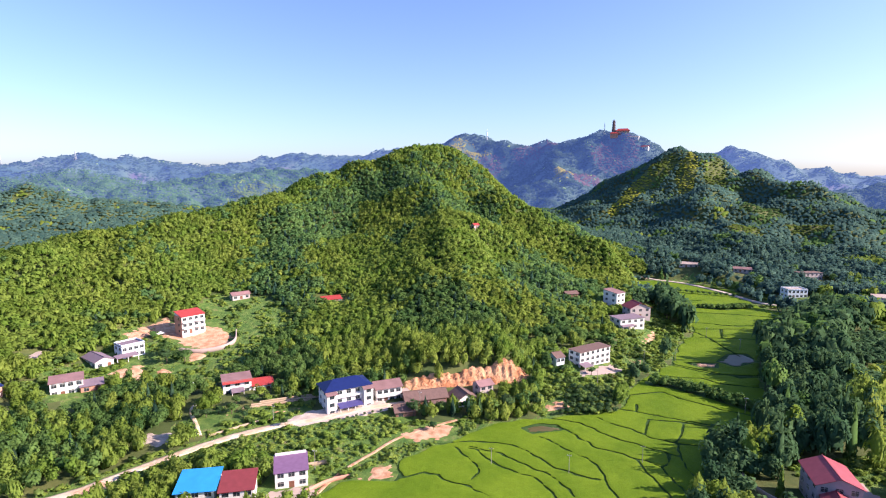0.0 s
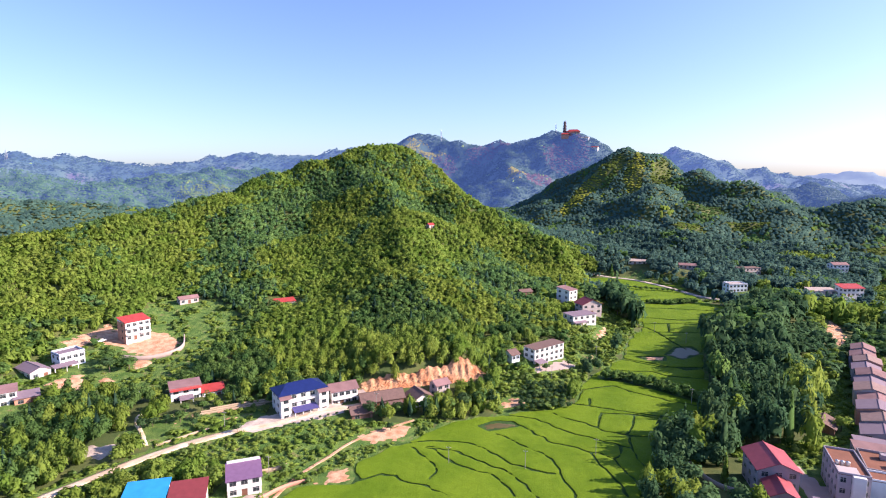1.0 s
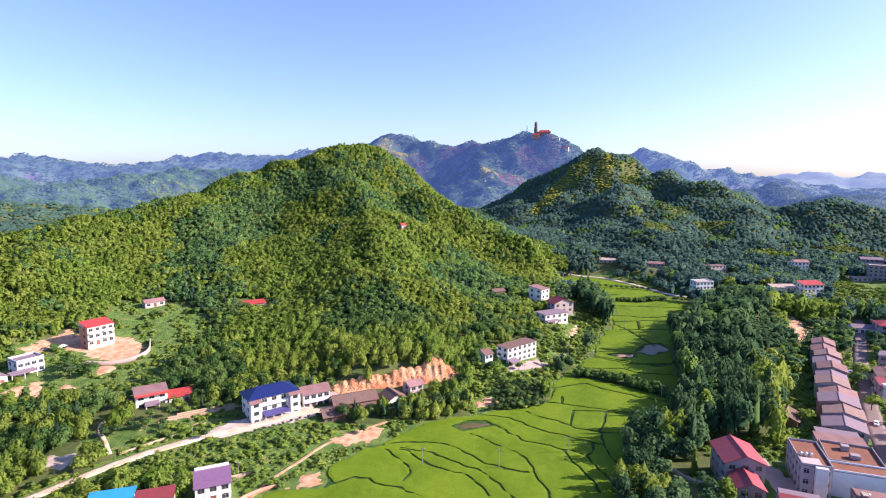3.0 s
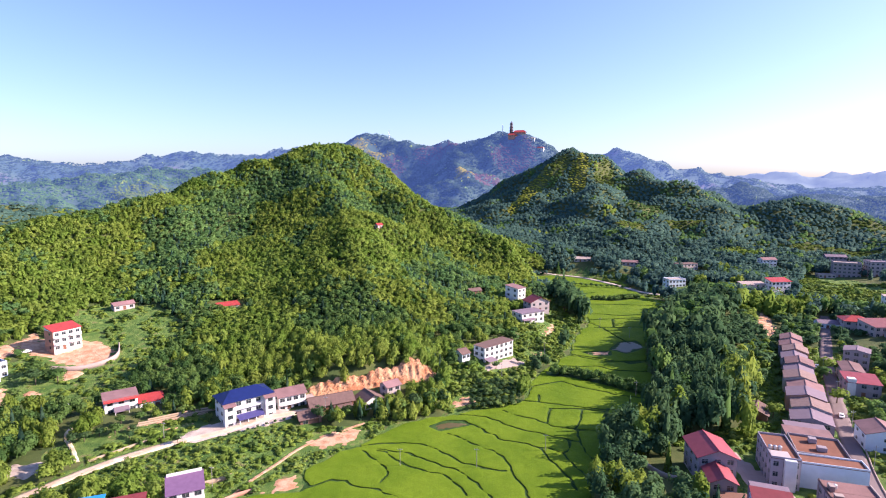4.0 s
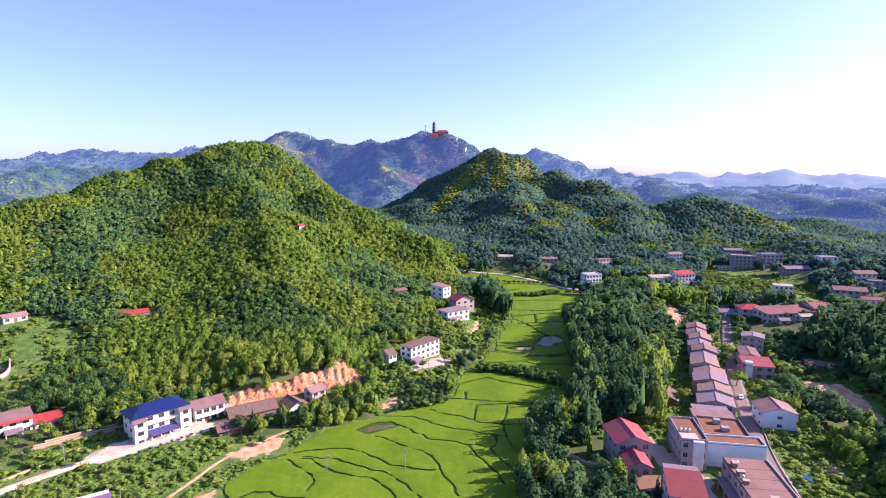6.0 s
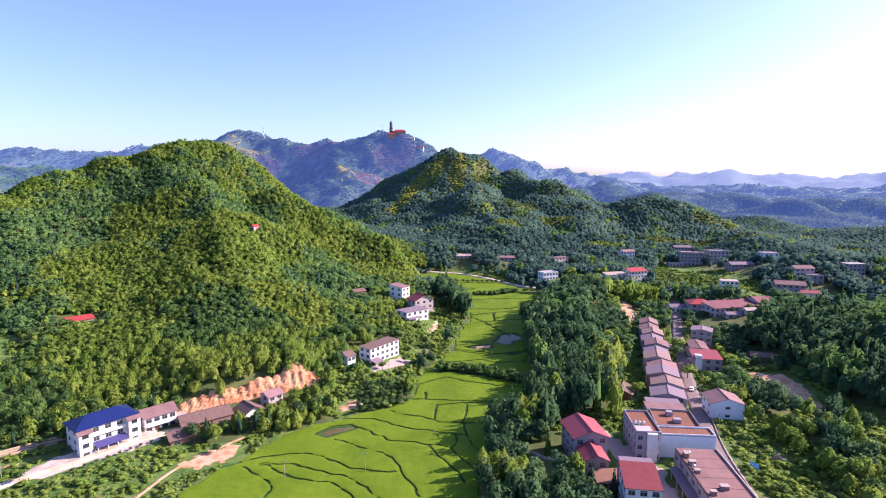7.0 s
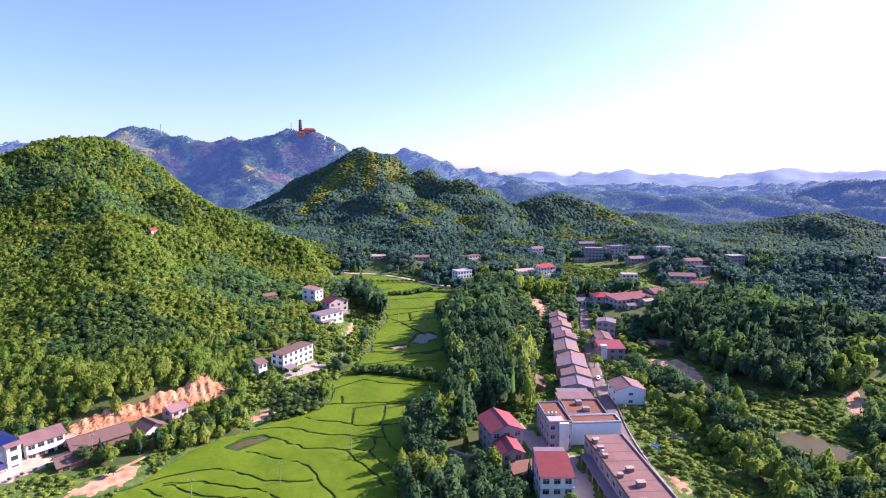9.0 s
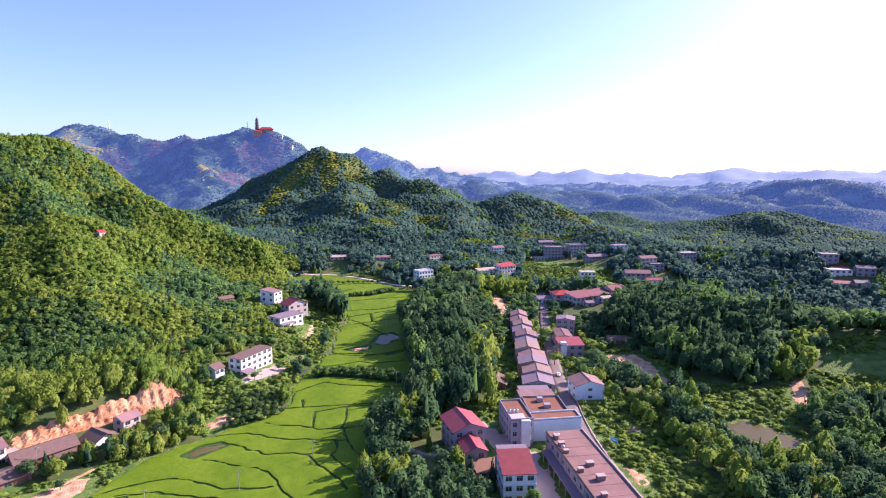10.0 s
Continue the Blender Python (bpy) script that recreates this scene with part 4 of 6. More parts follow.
STEEL = mat("dull steel", (0.55, 0.56, 0.58), 0.35, 0.1, 3, 0.05, metal=0.8)
VIOLET = mat("violet porch tiles", (0.065, 0.060, 0.19), 0.45, 0.2, 0.8, 0.1)
PALE = mat("weathered lilac-white render", (0.34, 0.31, 0.36), 0.8, 0.2, 0.4, 0.1)
ASH = mat("ash-pink weathered roof tiles", (0.23, 0.155, 0.145), 0.85, 0.3, 0.8, 0.2)
HALL_ROOF = mat("weathered reddish roof screed", (0.225, 0.125, 0.120), 0.9, 0.42, 0.16, 0.2)
FADED_ROSE = mat("faded rose sheet roof", (0.20, 0.068, 0.080), 0.7, 0.35, 0.3, 0.15)
RUST = mat("rust-brown terrace screed", (0.20, 0.085, 0.055), 0.9, 0.4, 0.2, 0.2)
PURPLE = mat("purple roof sheet", (0.17, 0.095, 0.19), 0.7, 0.25, 0.7, 0.1)
LILAC = mat("lilac-grey roof felt", (0.20, 0.15, 0.19), 0.8, 0.15, 0.6, 0.1)
BLUEWALL = mat("pale blue-white wall", (0.62, 0.68, 0.76), 0.7, 0.1, 0.7, 0.05)

h = house("white three-storey house with deep blue glazed roof", -103, 185.5, 1.6, 46, 18.5, 10, 3, WHITE, BLUE, "hip", 2.6, 0.8, 5, 2, band=WHITE)
for x0 in (-0.3, 14.9):      # corner bays under their own small tiled roofs
    extra(h, "corner_bay", WHITE, x0, x0 + 3.9, -2.2, -0.01, -1.5, 8.7)
    lean_to(h, x0 - 0.4, x0 + 4.3, -2.9, 0.4, 9.75, 1.0, PINKTILE, "bay_roof", 0)
    for k in range(3):
        extra(h, "window", GLASS, x0 + 1.0, x0 + 2.9, -2.26, -2.19, 0.9 + 3.1 * k, 2.3 + 3.1 * k)
        extra(h, "sill", FRAME, x0 + 0.8, x0 + 3.1, -2.34, -2.2, 0.74 + 3.1 * k, 0.89 + 3.1 * k)
lean_to(h, 4.4, 14.2, -3.6, -0.02, 4.1, 1.0, VIOLET, posts=4)
balcony(h, 3.75, 14.75, 6.4, 1.0)
h = house("white two-storey house with dusty pink tiled roof", -88, 200, 2.0, 40, 10.7, 8, 2, WHITE, PINKTILE, "gable", 2.0, 0.7, 4, 1, band=WHITE)
balcony(h, 0.4, 10.2, 3.2)
house("small white flat-roofed outbuilding", -80.5, 206.5, 2.0, 40, 4.5, 4, 1, WHITE, CONCRETE, "flat", 0, 0.3, 1, 1, door_bay=0)
house("old low farmhouse with brown tiled roof", -75, 200, 1.4, 34, 17, 7.5, 1, MUD, TILE, "gable", 2.6, 0.8, 4, 1, storey=3.6)
house("old farmhouse wing with brown tiled roof", -76, 191, 0.9, 34, 8, 6, 1, MUD, TILE, "gable", 2.2, 0.7, 2, 1, storey=3.0)
house("low outhouse with brown tiled lean-to roof", -66, 203, 1.2, 34, 6.5, 5, 1, BRICK, TILE, "shed", 1.2, 0.5, 2, 1, storey=2.6)
house("old house with grey-brown tiles and white gable", -56, 208, 0.9, 42, 9, 8, 1, WHITE, TILE, "gable_y", 2.6, 0.8, 2, 1, storey=3.5)
house("small pink-roofed house below the earth scar", -49, 219, 1.4, 45, 6.5, 6, 2, CREAM, PINKTILE, "gable", 1.6, 0.6, 2, 1, storey=2.8)
h = house("white two-storey house with lilac roof terrace", -93.5, 136, 0.1, 33, 9.6, 8, 2, WHITE, PURPLE, "shed", 1.6, 0.4, 3, 2, band=WHITE, storey=2.8)
extra(h, "roof_screen", WHITE, 0, 9.6, 7.7, 7.95, 5.6, 8.0)
h = house("white two-storey house with red tiled eaves", -152, 187, 2.4, 42, 11.3, 9, 2, WHITE, PINKTILE, "shed", 0.45, 0.5, 3, 2, band=WHITE, yard=11)
lean_to(h, -0.3, 11.6, -1.3, -0.02, 6.6, 0.7, RED, "eaves_roof", 0)
lean_to(h, 3, 8.2, -3.4, -0.02, 3.4, 0.9, LILAC, "porch_roof", 2)
h = house("small white house with red roof and arches", -143, 194.5, 2.2, 40, 8.5, 6.5, 1, WHITE, RED, "shed", 1.0, 0.5, 2, 1, storey=3.4)
house("white house with bright blue sheet roof", -114, 118, 0.3, 27, 10.5, 10, 2, WHITE, SKYBLUE, "shed", 1.3, 0.6, 3, 1, storey=2.9)
house("white house with maroon sheet roof", -102.6, 122.3, 0.3, 29, 9.2, 9, 2, WHITE, MAROON, "shed", 1.3, 0.5, 3, 1, storey=2.8)
h = house("single-storey white house with lilac roof", -223, 189, 5.8, 70, 8, 14, 1, WHITE, LILAC, "gable_y", 1.8, 0.5, 2, 3, storey=3.6)
h = house("white two-storey house beside the lane", -221, 202, 6.6, 68, 10.5, 9, 2, BLUEWALL, LILAC, "flat", 0, 0.3, 4, 2, parapet=0.7, yard=11)
lean_to(h, -4, 6, -4.5, -0.02, 3.2, 0.6, LILAC, posts=3)
h = house("white three-storey house with dusty pink roof", -215, 161, 4.2, 50, 11.5, 8, 2, WHITE, PINKTILE, "shed", 0.7, 0.5, 4, 2, band=WHITE, storey=3.2, yard=16)
house("low lilac-roofed annex of the white house", -207, 168, 4.4, 50, 8, 6, 1, BRICK, LILAC, "shed", 1.0, 0.5, 2, 1)
h = house("red-fronted house with deep blue roof", -231, 141, 5.8, 70, 11, 9, 2, BRICK, BLUE, "hip", 1.6, 0.6, 3, 1, yard=11)
balcony(h, 0.5, 10, 3.2)
house("grey shed under the trees", -252, 176, 8.5, 60, 9, 7, 1, GREY, CONCRETE, "shed", 0.8, 0.4, 2, 1)
h = house("white-fronted three-storey brick house with bright red roof", -216, 236, 9.9, 66, 12.5, 8.5, 3, WHITE, RED, "shed", 1.8, 0.4, 4, 0, band=WHITE, storey=3.3)
extra(h, "brick_side", BRICK, -0.16, -0.004, 0.02, 8.48, -1, 9.8)
for k in range(3):
    extra(h, "side_window", GLASS, -0.22, -0.15, 2.6, 4.0, 1.0 + 3.3 * k, 2.4 + 3.3 * k)
for k in (1, 2):
    balcony(h, 0.3, 5.4, 3.3 * k, 1.3)
    balcony(h, 7.2, 12.2, 3.3 * k, 1.3)
house("small white farmhouse at the edge of the woods", -226, 291, 16.2, 55, 11, 6, 1, CREAM, PINKTILE, "gable", 1.4, 0.5, 3, 1, clear=1.3)
house("orange-red roofed shed in the woods", -172, 309, 13.0, 42, 12, 6, 1, CREAM, RED, "shed", 1.2, 0.6, 2, 1, storey=3.4, clear=1.5)
h = house("long white three-storey house with brown roof edge", -10.5, 265, 2.6, 49, 21, 7.5, 3, WHITE, TILE, "flat", 0, 0.35, 6, 2, storey=2.8, band=WHITE)
lean_to(h, -1.0, 5.0, -4.5, -0.02, 3.4, 0.8, LILAC, posts=3)
house("narrow white house with grey tiled roof", -21, 259, 3.0, 45, 4.8, 7, 2, BLUEWALL, TILE, "gable", 1.8, 0.5, 2, 1)
house("tall white narrow house above the valley", 7, 369, 9.8, 50, 8, 11, 3, WHITE, PINKTILE, "shed", 1.2, 0.4, 2, 2, storey=3.4)
house("white house with red-brown gable roof", 15, 352, 8.2, 30, 14, 9, 2, CREAM, MAROON, "gable_y", 3.2, 0.8, 3, 2)
h = house("pale villa with lilac roof terrace", 9, 332, 5.6, 36, 17, 10, 2, WHITE, LILAC, "flat", 0, 0.4, 4, 2, band=WHITE)
lean_to(h, 0, 9, -2.5, -0.02, 3.3, 0.6, LILAC, posts=3)
house("tiny orange farmhouse high on the hill", -104, 435, gz(-104, 435) + 1.0, 50, 5, 4, 1, CREAM, RED, "gable", 1.4, 0.4, 1, 1, storey=3.4, door_bay=0, clear=0.9)
house("low old house among the trees", -25, 371, gz(-25, 371) + 0.5, 35, 9, 5, 1, MUD, TILE, "gable", 1.6, 0.5, 2, 1, clear=1.3)

# ---- the roadside town ----
h = house("three-storey grey house with rose-red gabled roof", 59, 169.6, 0.3, 1, 11.2, 13, 3, GREY, ROSE, "gable_y", 2.6, 0.7, 3, 3, storey=3.1)
h = house("two-storey wing with rose-red gabled roof", 59.5, 160.5, 0.3, -4, 7.2, 9, 2, GREY, ROSE, "gable_y", 1.9, 0.5, 2, 2, storey=3.2)
house("low shed with brown tiled roof", 61, 153.5, 0.3, -2, 7.5, 6, 1, BRICK, MUD, "shed", 0.9, 0.4, 2, 1)
h = house("white three-storey house with maroon roof slope", 63.6, 140.5, 0.2, -14, 9.6, 11, 3, WHITE, MAROON, "shed", 2.0, 0.3, 3, 3, band=BLUEWALL, storey=3.1)
extra(h, "roof_terrace", LILAC, 0, 9.6, 11.0, 14.4, -1.0, 11.1)
h = house("white three-storey corner block with brown roof terrace", 80.2, 170.4, 0.3, -10, 8, 17, 3, PALE, RUST, "flat", 0, 0.0, 3, 5, parapet=0.6, storey=3.3, win=(1.5, 1.6))
extra(h, "stair_bay", WHITE, 3.4, 6.6, -1.4, -0.01, -0.5, 10.3)
extra(h, "stair_roof", CREAM, 0.3, 5.4, 0.3, 4.4, 10.2, 10.6)
for k in range(3):
    tank_at = h.matrix_world @ Vector((0.9 + k * 1.35, 5.6, 10.14))
    tank(*tank_at)
h = house("long white-walled block with brown roof terrace", 88.6, 171.6, 0.3, -10, 18.5, 6, 2, BLUEWALL, RUST, "flat", 0, 0.0, 0, 0, parapet=0.5, storey=4.1)
h = house("block with brown flat roof and roof hatches", 91.2, 178.2, 0.3, -14, 14.5, 14, 2, GREY, RUST, "flat", 0, 0.0, 4, 3, parapet=0.7, storey=4.0)
extra(h, "roof_hatch", GREY, 6.4, 9.0, 3.4, 5.4, 8.25, 9.6)
extra(h, "roof_hatch", GREY, 5.2, 7.4, 9, 11, 8.25, 9.8)
house("lower block with pale pink flat roof", 95, 192.5, 0.3, -14, 14, 8.5, 2, GREY, PINKTILE, "flat", 0, 0.2, 4, 2, storey=3.7)
house("narrow block with lilac flat roof", 99, 202.2, 0.3, -14, 12.5, 4.5, 2, GREY, LILAC, "flat", 0, 0.2, 4, 1, storey=3.3)
h = house("long market hall with dusty pink flat roof", 80.4, 108, 0.1, -10, 13, 57, 2, GREY, HALL_ROOF, "flat", 0, 0.1, 3, 12, storey=3.7)
for x0, y0, w0, d0, h0 in ((4.6, 25, 2.4, 1.6, 1.3), (4.8, 33, 2.2, 1.5, 1.1), (0.9, 30, 1.6, 1.2, 1.2), (0.8, 41.5, 1.5, 1.2, 1.0), (0.7, 46, 2.0, 1.4, 1.3), (0.9, 50.5, 1.2, 1.8, 1.5), (6.2, 12, 2.6, 1.8, 1.2), (2.4, 17, 1.6, 1.3, 0.9)):
    extra(h, "roof_vent", ASH, x0, x0 + w0, y0, y0 + d0, 7.62, 7.62 + h0)
    extra(h, "vent_cap", CONCRETE, x0 - 0.15, x0 + w0 + 0.15, y0 - 0.15, y0 + d0 + 0.15, 7.63 + h0, 7.78 + h0)
for k in range(9):
    extra(h, "roof_seam", TILE, 0.45, 12.5, 6 + k * 5.6, 6.12 + k * 5.6, 7.60, 7.64)
for k in range(13):
    extra(h, "pilaster", GREY, -0.22, -0.01, 0.4 + k * 4.6, 0.9 + k * 4.6, -0.4, 7.3)
for u, v in ((1.3, 44.2), (1.4, 52.6), (2.6, 52.4)):
    tank(*(h.matrix_world @ Vector((u, v, 7.62))))
extra(h, "roof_kerb", CONCRETE, 12.6, 13.02, 0, 57, 7.62, 8.1)
extra(h, "roof_kerb", TILE, 0.0, 0.4, 0, 57, 7.62, 8.0)
extra(h, "side_gallery", LILAC, -3.2, -0.02, 14, 52, 3.4, 3.8)
for k in range(8):
    extra(h, "gallery_post", GREY, -3.1, -2.8, 15 + k * 5, 15.3 + k * 5, -0.5, 3.38)
house("old farmhouse with broken brown tiled roof", 92, 222, 0.9, -30, 9, 9, 1, MUD, TILE, "gable_y", 2.0, 0.7, 2, 1, storey=2.8)
# the terrace row climbs beside the road
for k, (st, rf, wd) in enumerate(((2.6, LILAC, 13.5), (3.0, ASH, 13), (3.3, LILAC, 13.5), (3.0, PINKTILE, 13), (3.4, ASH, 12), (2.9, LILAC, 11.5),
                                  (3.3, PINKTILE, 11.5), (3.0, LILAC, 11), (3.4, ASH, 11), (3.2, PINKTILE, 10.5), (3.5, PINKTILE, 10))):
    x, y = 104.5 + k * 4.1 + (0, 0.8, -0.5, 0.4, -0.7)[k % 5], 210 + k * 9.9
    house("roadside terrace house with dusty pink gabled roof", x, y, gz(x + 5, y) - 0.2, -22.5, wd, 10.6, 2, (GREY, CREAM, BRICK)[k % 3], rf,
          "gable_y", 1.8, 0.2, 3, 2, storey=st, group="terrace row", clear=0.85)
h = house("grey three-storey house with lilac roof", 164, 286, 1.2, -32, 10.5, 9, 3, GREY, LILAC, "gable_y", 1.0, 0.3, 3, 2, storey=3.2)
house("pink-roofed workshop beside the road", 152, 264, 1.0, -20, 8.5, 15, 2, CREAM, PINKTILE, "gable_y", 1.0, 0.3, 3, 2)
h = house("house with rose-red roof and small roof tower", 146, 250, 0.8, -14, 12.5, 10, 2, GREY, ROSE, "shed", 1.6, 0.4, 3, 2)
extra(h, "roof_tower", WHITE, 0.3, 3.3, -0.3, 2.6, 0.1, 8.0)
house("pale gabled house with plain blue-grey wall", 123.5, 198.5, 0.6, -12, 12.3, 10.5, 2, BLUEWALL, PINKTILE, "gable_y", 2.2, 0.5, 1, 2, storey=3.2, door_bay=5, win=(1.8, 1.2))
house("low house with grey roof behind the row", 187, 352, 3.9, -8, 13, 8, 1, BLUEWALL, LILAC, "gable", 1.6, 0.4, 4, 1, storey=3.4)
house("red-roofed hall of the long pink complex", 197, 345, 4.6, -12, 14, 12, 2, CREAM, RED, "hip", 2.4, 0.6, 3, 2)
h = house("long pink-roofed complex with rows of windows", 204, 328.5, 5.4, 9, 36, 13, 2, CREAM, FADED_ROSE, "shed", 1.8, 0.5, 10, 3, clear=0.8)
house("rose-red roofed end wing of the long complex", 238, 336, 7.0, 4, 12, 14, 2, CREAM, FADED_ROSE, "gable", 2.6, 0.5, 4, 2)
for x, y, w, d, ang, lab in ((208, 322, 9, 6, -4, "small shop with a lilac roof"), (220, 321, 8, 6, 6, "small shop with a pale roof")):
    house(lab, x, y, gz(x, y) - 0.3, ang, w, d, 1, CREAM, LILAC if x < 210 else CONCRETE, "gable", 1.2, 0.4, 2, 1)
house("small white two-storey house in the green", 247, 392, 9.4, -20, 12, 8, 2, WHITE, CONCRETE, "flat", 0, 0.3, 4, 1, yard=22)
house("four-storey grey block among the trees", 290, 531, 4.4, -20, 21, 12, 4, GREY, CONCRETE, "flat", 0, 0.3, 6, 3, parapet=0.8, yard=22)
house("pinkish four-storey block among the trees", 315, 521, 3.6, -4, 19, 12, 4, CREAM, LILAC, "flat", 0, 0.3, 5, 3, parapet=0.8, yard=22)
house("grey houses beside the blocks", 306, 471, 2.6, 0, 22, 10, 2, GREY, LILAC, "gable", 2.0, 0.5, 6, 2, yard=22)
house("lilac-walled house in the woods", 338, 474, 3.0, -8, 14, 10, 3, BLUEWALL, LILAC, "flat", 0, 0.3, 3, 2, yard=22)
house("long lilac-roofed house on the slope", 276, 372, 11.6, -24, 19, 11, 2, GREY, PINKTILE, "gable", 2.2, 0.6, 5, 2, yard=22)
house("tall house with pink roof in the woods", 322, 412, 4.6, 0, 16, 10, 3, CREAM, PINKTILE, "gable", 2.0, 0.6, 4, 2, yard=22)
house("low red-roofed house on the slope", 287, 360, 10.6, -15, 12, 7, 1, WHITE, ROSE, "gable", 1.6, 0.5, 3, 1, yard=22)
house("grey unfinished house in the dark woods", 371, 416, 4.2, 0, 15, 9, 3, GREY, GREY, "flat", 0, 0.2, 4, 2, yard=22)
house("low shack at the clearing's edge", 180, 257, 1.7, -20, 11, 7, 1, MUD, TILE, "gable", 1.6, 0.5, 2, 1)
house("bright red-roofed house behind the knoll", 204, 452, 7.6, 14, 16, 8, 2, WHITE, RED, "shed", 2.0, 0.6, 5, 2, yard=22)
house("long low house with pale roof", 184, 455, 7.6, 10, 19, 8, 1, CREAM, CONCRETE, "shed", 1.2, 0.4, 4, 1, yard=22)
house("white two-storey house beside the valley road", 130, 462, 5.2, 18, 15, 9, 2, BLUEWALL, CONCRETE, "flat", 0, 0.2, 5, 2, parapet=0.6, yard=22)
house("pale houses under the dark hill", 66, 566, 8.6, -4, 17, 9, 1, CREAM, CONCRETE, "shed", 1.2, 0.5, 4, 1, yard=22)
house("low house with pale roof under the hill", 112, 560, 6.8, -8, 15, 8, 1, CREAM, PINKTILE, "shed", 1.0, 0.5, 4, 1, yard=22)
house("two-storey house among the valley head trees", 162, 542, 5.6, 24, 20, 9, 2, CREAM, TILE, "flat", 0, 0.4, 5, 2, yard=22)
house("pale farmhouse in the valley head woods", 243, 560, 4.5, 10, 14, 9, 3, WHITE, PINKTILE, "gable", 2.0, 0.4, 4, 2, yard=22)
# the hamlet far to the right, moved onto the slope to show to the camera
for x, y, w, d, ang, st, wl, rf, kd in ((416, 318, 12, 8, -30, 3, GREY, LILAC, "flat"), (402, 301, 16, 8, -28, 2, WHITE, CREAM, "flat"),
                                        (394, 290, 12, 8, -35, 1, CREAM, ROSE, "gable"), (412, 305, 11, 8, -30, 1, MUD, RED, "gable"),
                                        (404, 282, 9, 7, -30, 1, CREAM, CONCRETE, "gable"), (418, 292, 12, 8, -40, 2, GREY, LILAC, "gable")):
    house("house of the hamlet on the wooded slope", x, y, gz(x, y) - 0.5, ang, w, d, st, wl, rf, kd, 1.8, 0.4, max(2, w // 4), 1, group="hollow hamlet", clear=1.15, yard=11)
for x, y, w, d, st in ((650, 474, 9, 7, 2), (626, 447, 12, 7, 1), (622, 433, 11, 7, 1), (625, 419, 10, 7, 1)):
    house("pale far house on the wooded rise", x, y, gz(x, y) + 1.0, -55, w, d, st, CREAM, CONCRETE, "gable", 1.8, 0.4, max(2, w // 5), 1, group="far rise houses", clear=1.8, yard=22)
house("grey two-storey house above the blocks", 315, 590, gz(315, 590), -10, 18, 10, 2, GREY, LILAC, "gable", 2.0, 0.5, 5, 2, yard=22)
house("low white house beside the grey block", 277, 528, gz(277, 528), -6, 14, 8, 1, CREAM, CONCRETE, "flat", 0, 0.3, 4, 1, yard=22)
house("small house with flat roof on the slope", 325, 404, gz(325, 404), -20, 12, 9, 2, GREY, LILAC, "flat", 0, 0.3, 3, 2, parapet=0.6, yard=22)
for x, y, w in ((-455, 505, 18), (-560, 640, 20), (560, 1500, 22)):
    house("far white farmhouse below the hills", x, y, gz(x, y) + 2.5, 40 if x < 0 else -20, w, 10, 2, WHITE, PINKTILE, "gable", 2.2, 0.5, 4, 1, clear=2.2, yard=22)
# woods cleared so that the village fields and houses show to the camera
CLEAR += [(262 + 6 * k, 176 - 4 * k, 9) for k in range(-2, 2)] + [(x, y, 12) for x, y in ((286, 505), (300, 500), (268, 480), (285, 470), (300, 450), (264, 364), (306, 392), (196, 318), (206, 316), (216, 318))]


# ---- woods ----
def ico(level):
    bm = bmesh.new()
    bmesh.ops.create_icosphere(bm, subdivisions=level, radius=1)
    v = np.array([p.co for p in bm.verts])
    t = np.array([[p.index for p in f.verts] for f in bm.faces])
    bm.free()
    return v, t


ICO1, ICO2 = ico(1), ico(2)


def clumps(pts, nrm, size, rng, long=1.0, spread=0.42):
    """Leaf clumps: small tilted blades at the points, facing roughly along nrm."""
    n = len(pts)
    nr = nrm + spread * rng.normal(size=(n, 3))
    nr /= np.linalg.norm(nr, axis=1)[:, None]
    up = np.tile([0.0, 0.0, 1.0], (n, 1)) + 0.3 * rng.normal(size=(n, 3))
    a = np.cross(nr, up)
    a /= np.linalg.norm(a, axis=1)[:, None] + 1e-9
    b = np.cross(nr, a)
    s = size * rng.uniform(0.6, 1.35, (n, 1))
    q = np.stack([pts - a * s - b * s * long * 0.7, pts + a * s - b * s * long * 0.5, pts + b * s * long * 1.2 + a * s * rng.uniform(-0.8, 0.8, (n, 1))], 1)
    return q.reshape(-1, 3), np.arange(3 * n).reshape(-1, 3)


def join(*pieces):
    v, t, o = [], [], 0
    for a, b in pieces:
        v.append(a)
        t.append(b + o)
        o += len(a)
    return np.concatenate(v), np.concatenate(t)


def broad_crown(seed, quads, core):
    """A round crown of several lobes, about 2 wide and 2 high, its foot at 0."""
    rng = np.random.RandomState(seed)
    cv, ct = core
    k = rng.randint(4, 7)
    lc = np.c_[rng.uniform(-0.5, 0.5, (k, 2)), rng.uniform(0.75, 1.45, k)]
    lc[0] = 0, 0, 1.1
    lr = rng.uniform(0.42, 0.66, k)
    lr[0] = 0.78
    far = np.max(lr[None] + (cv[:, None] * (lc[None] - [0, 0, 1.0])).sum(-1), 1)
    body = cv * ((0.84 if quads == 0 else 0.66) * far + 0.08 * rng.normal(size=len(cv)))[:, None] + [0, 0, 1.0]
    pieces = [(body, ct)]
    if quads:
        u = rng.normal(size=(quads, 3))
        u[:, 2] = np.abs(u[:, 2]) * 0.9 - 0.25
        u /= np.linalg.norm(u, axis=1)[:, None]
        which = rng.randint(0, k, quads)
        pts = lc[which] + u * lr[which][:, None] * rng.uniform(0.82, 1.14, (quads, 1))
        pieces.append(clumps(pts, u + [0, 0, 0.6], 2.1 / math.sqrt(quads), rng))
    return join(*pieces)


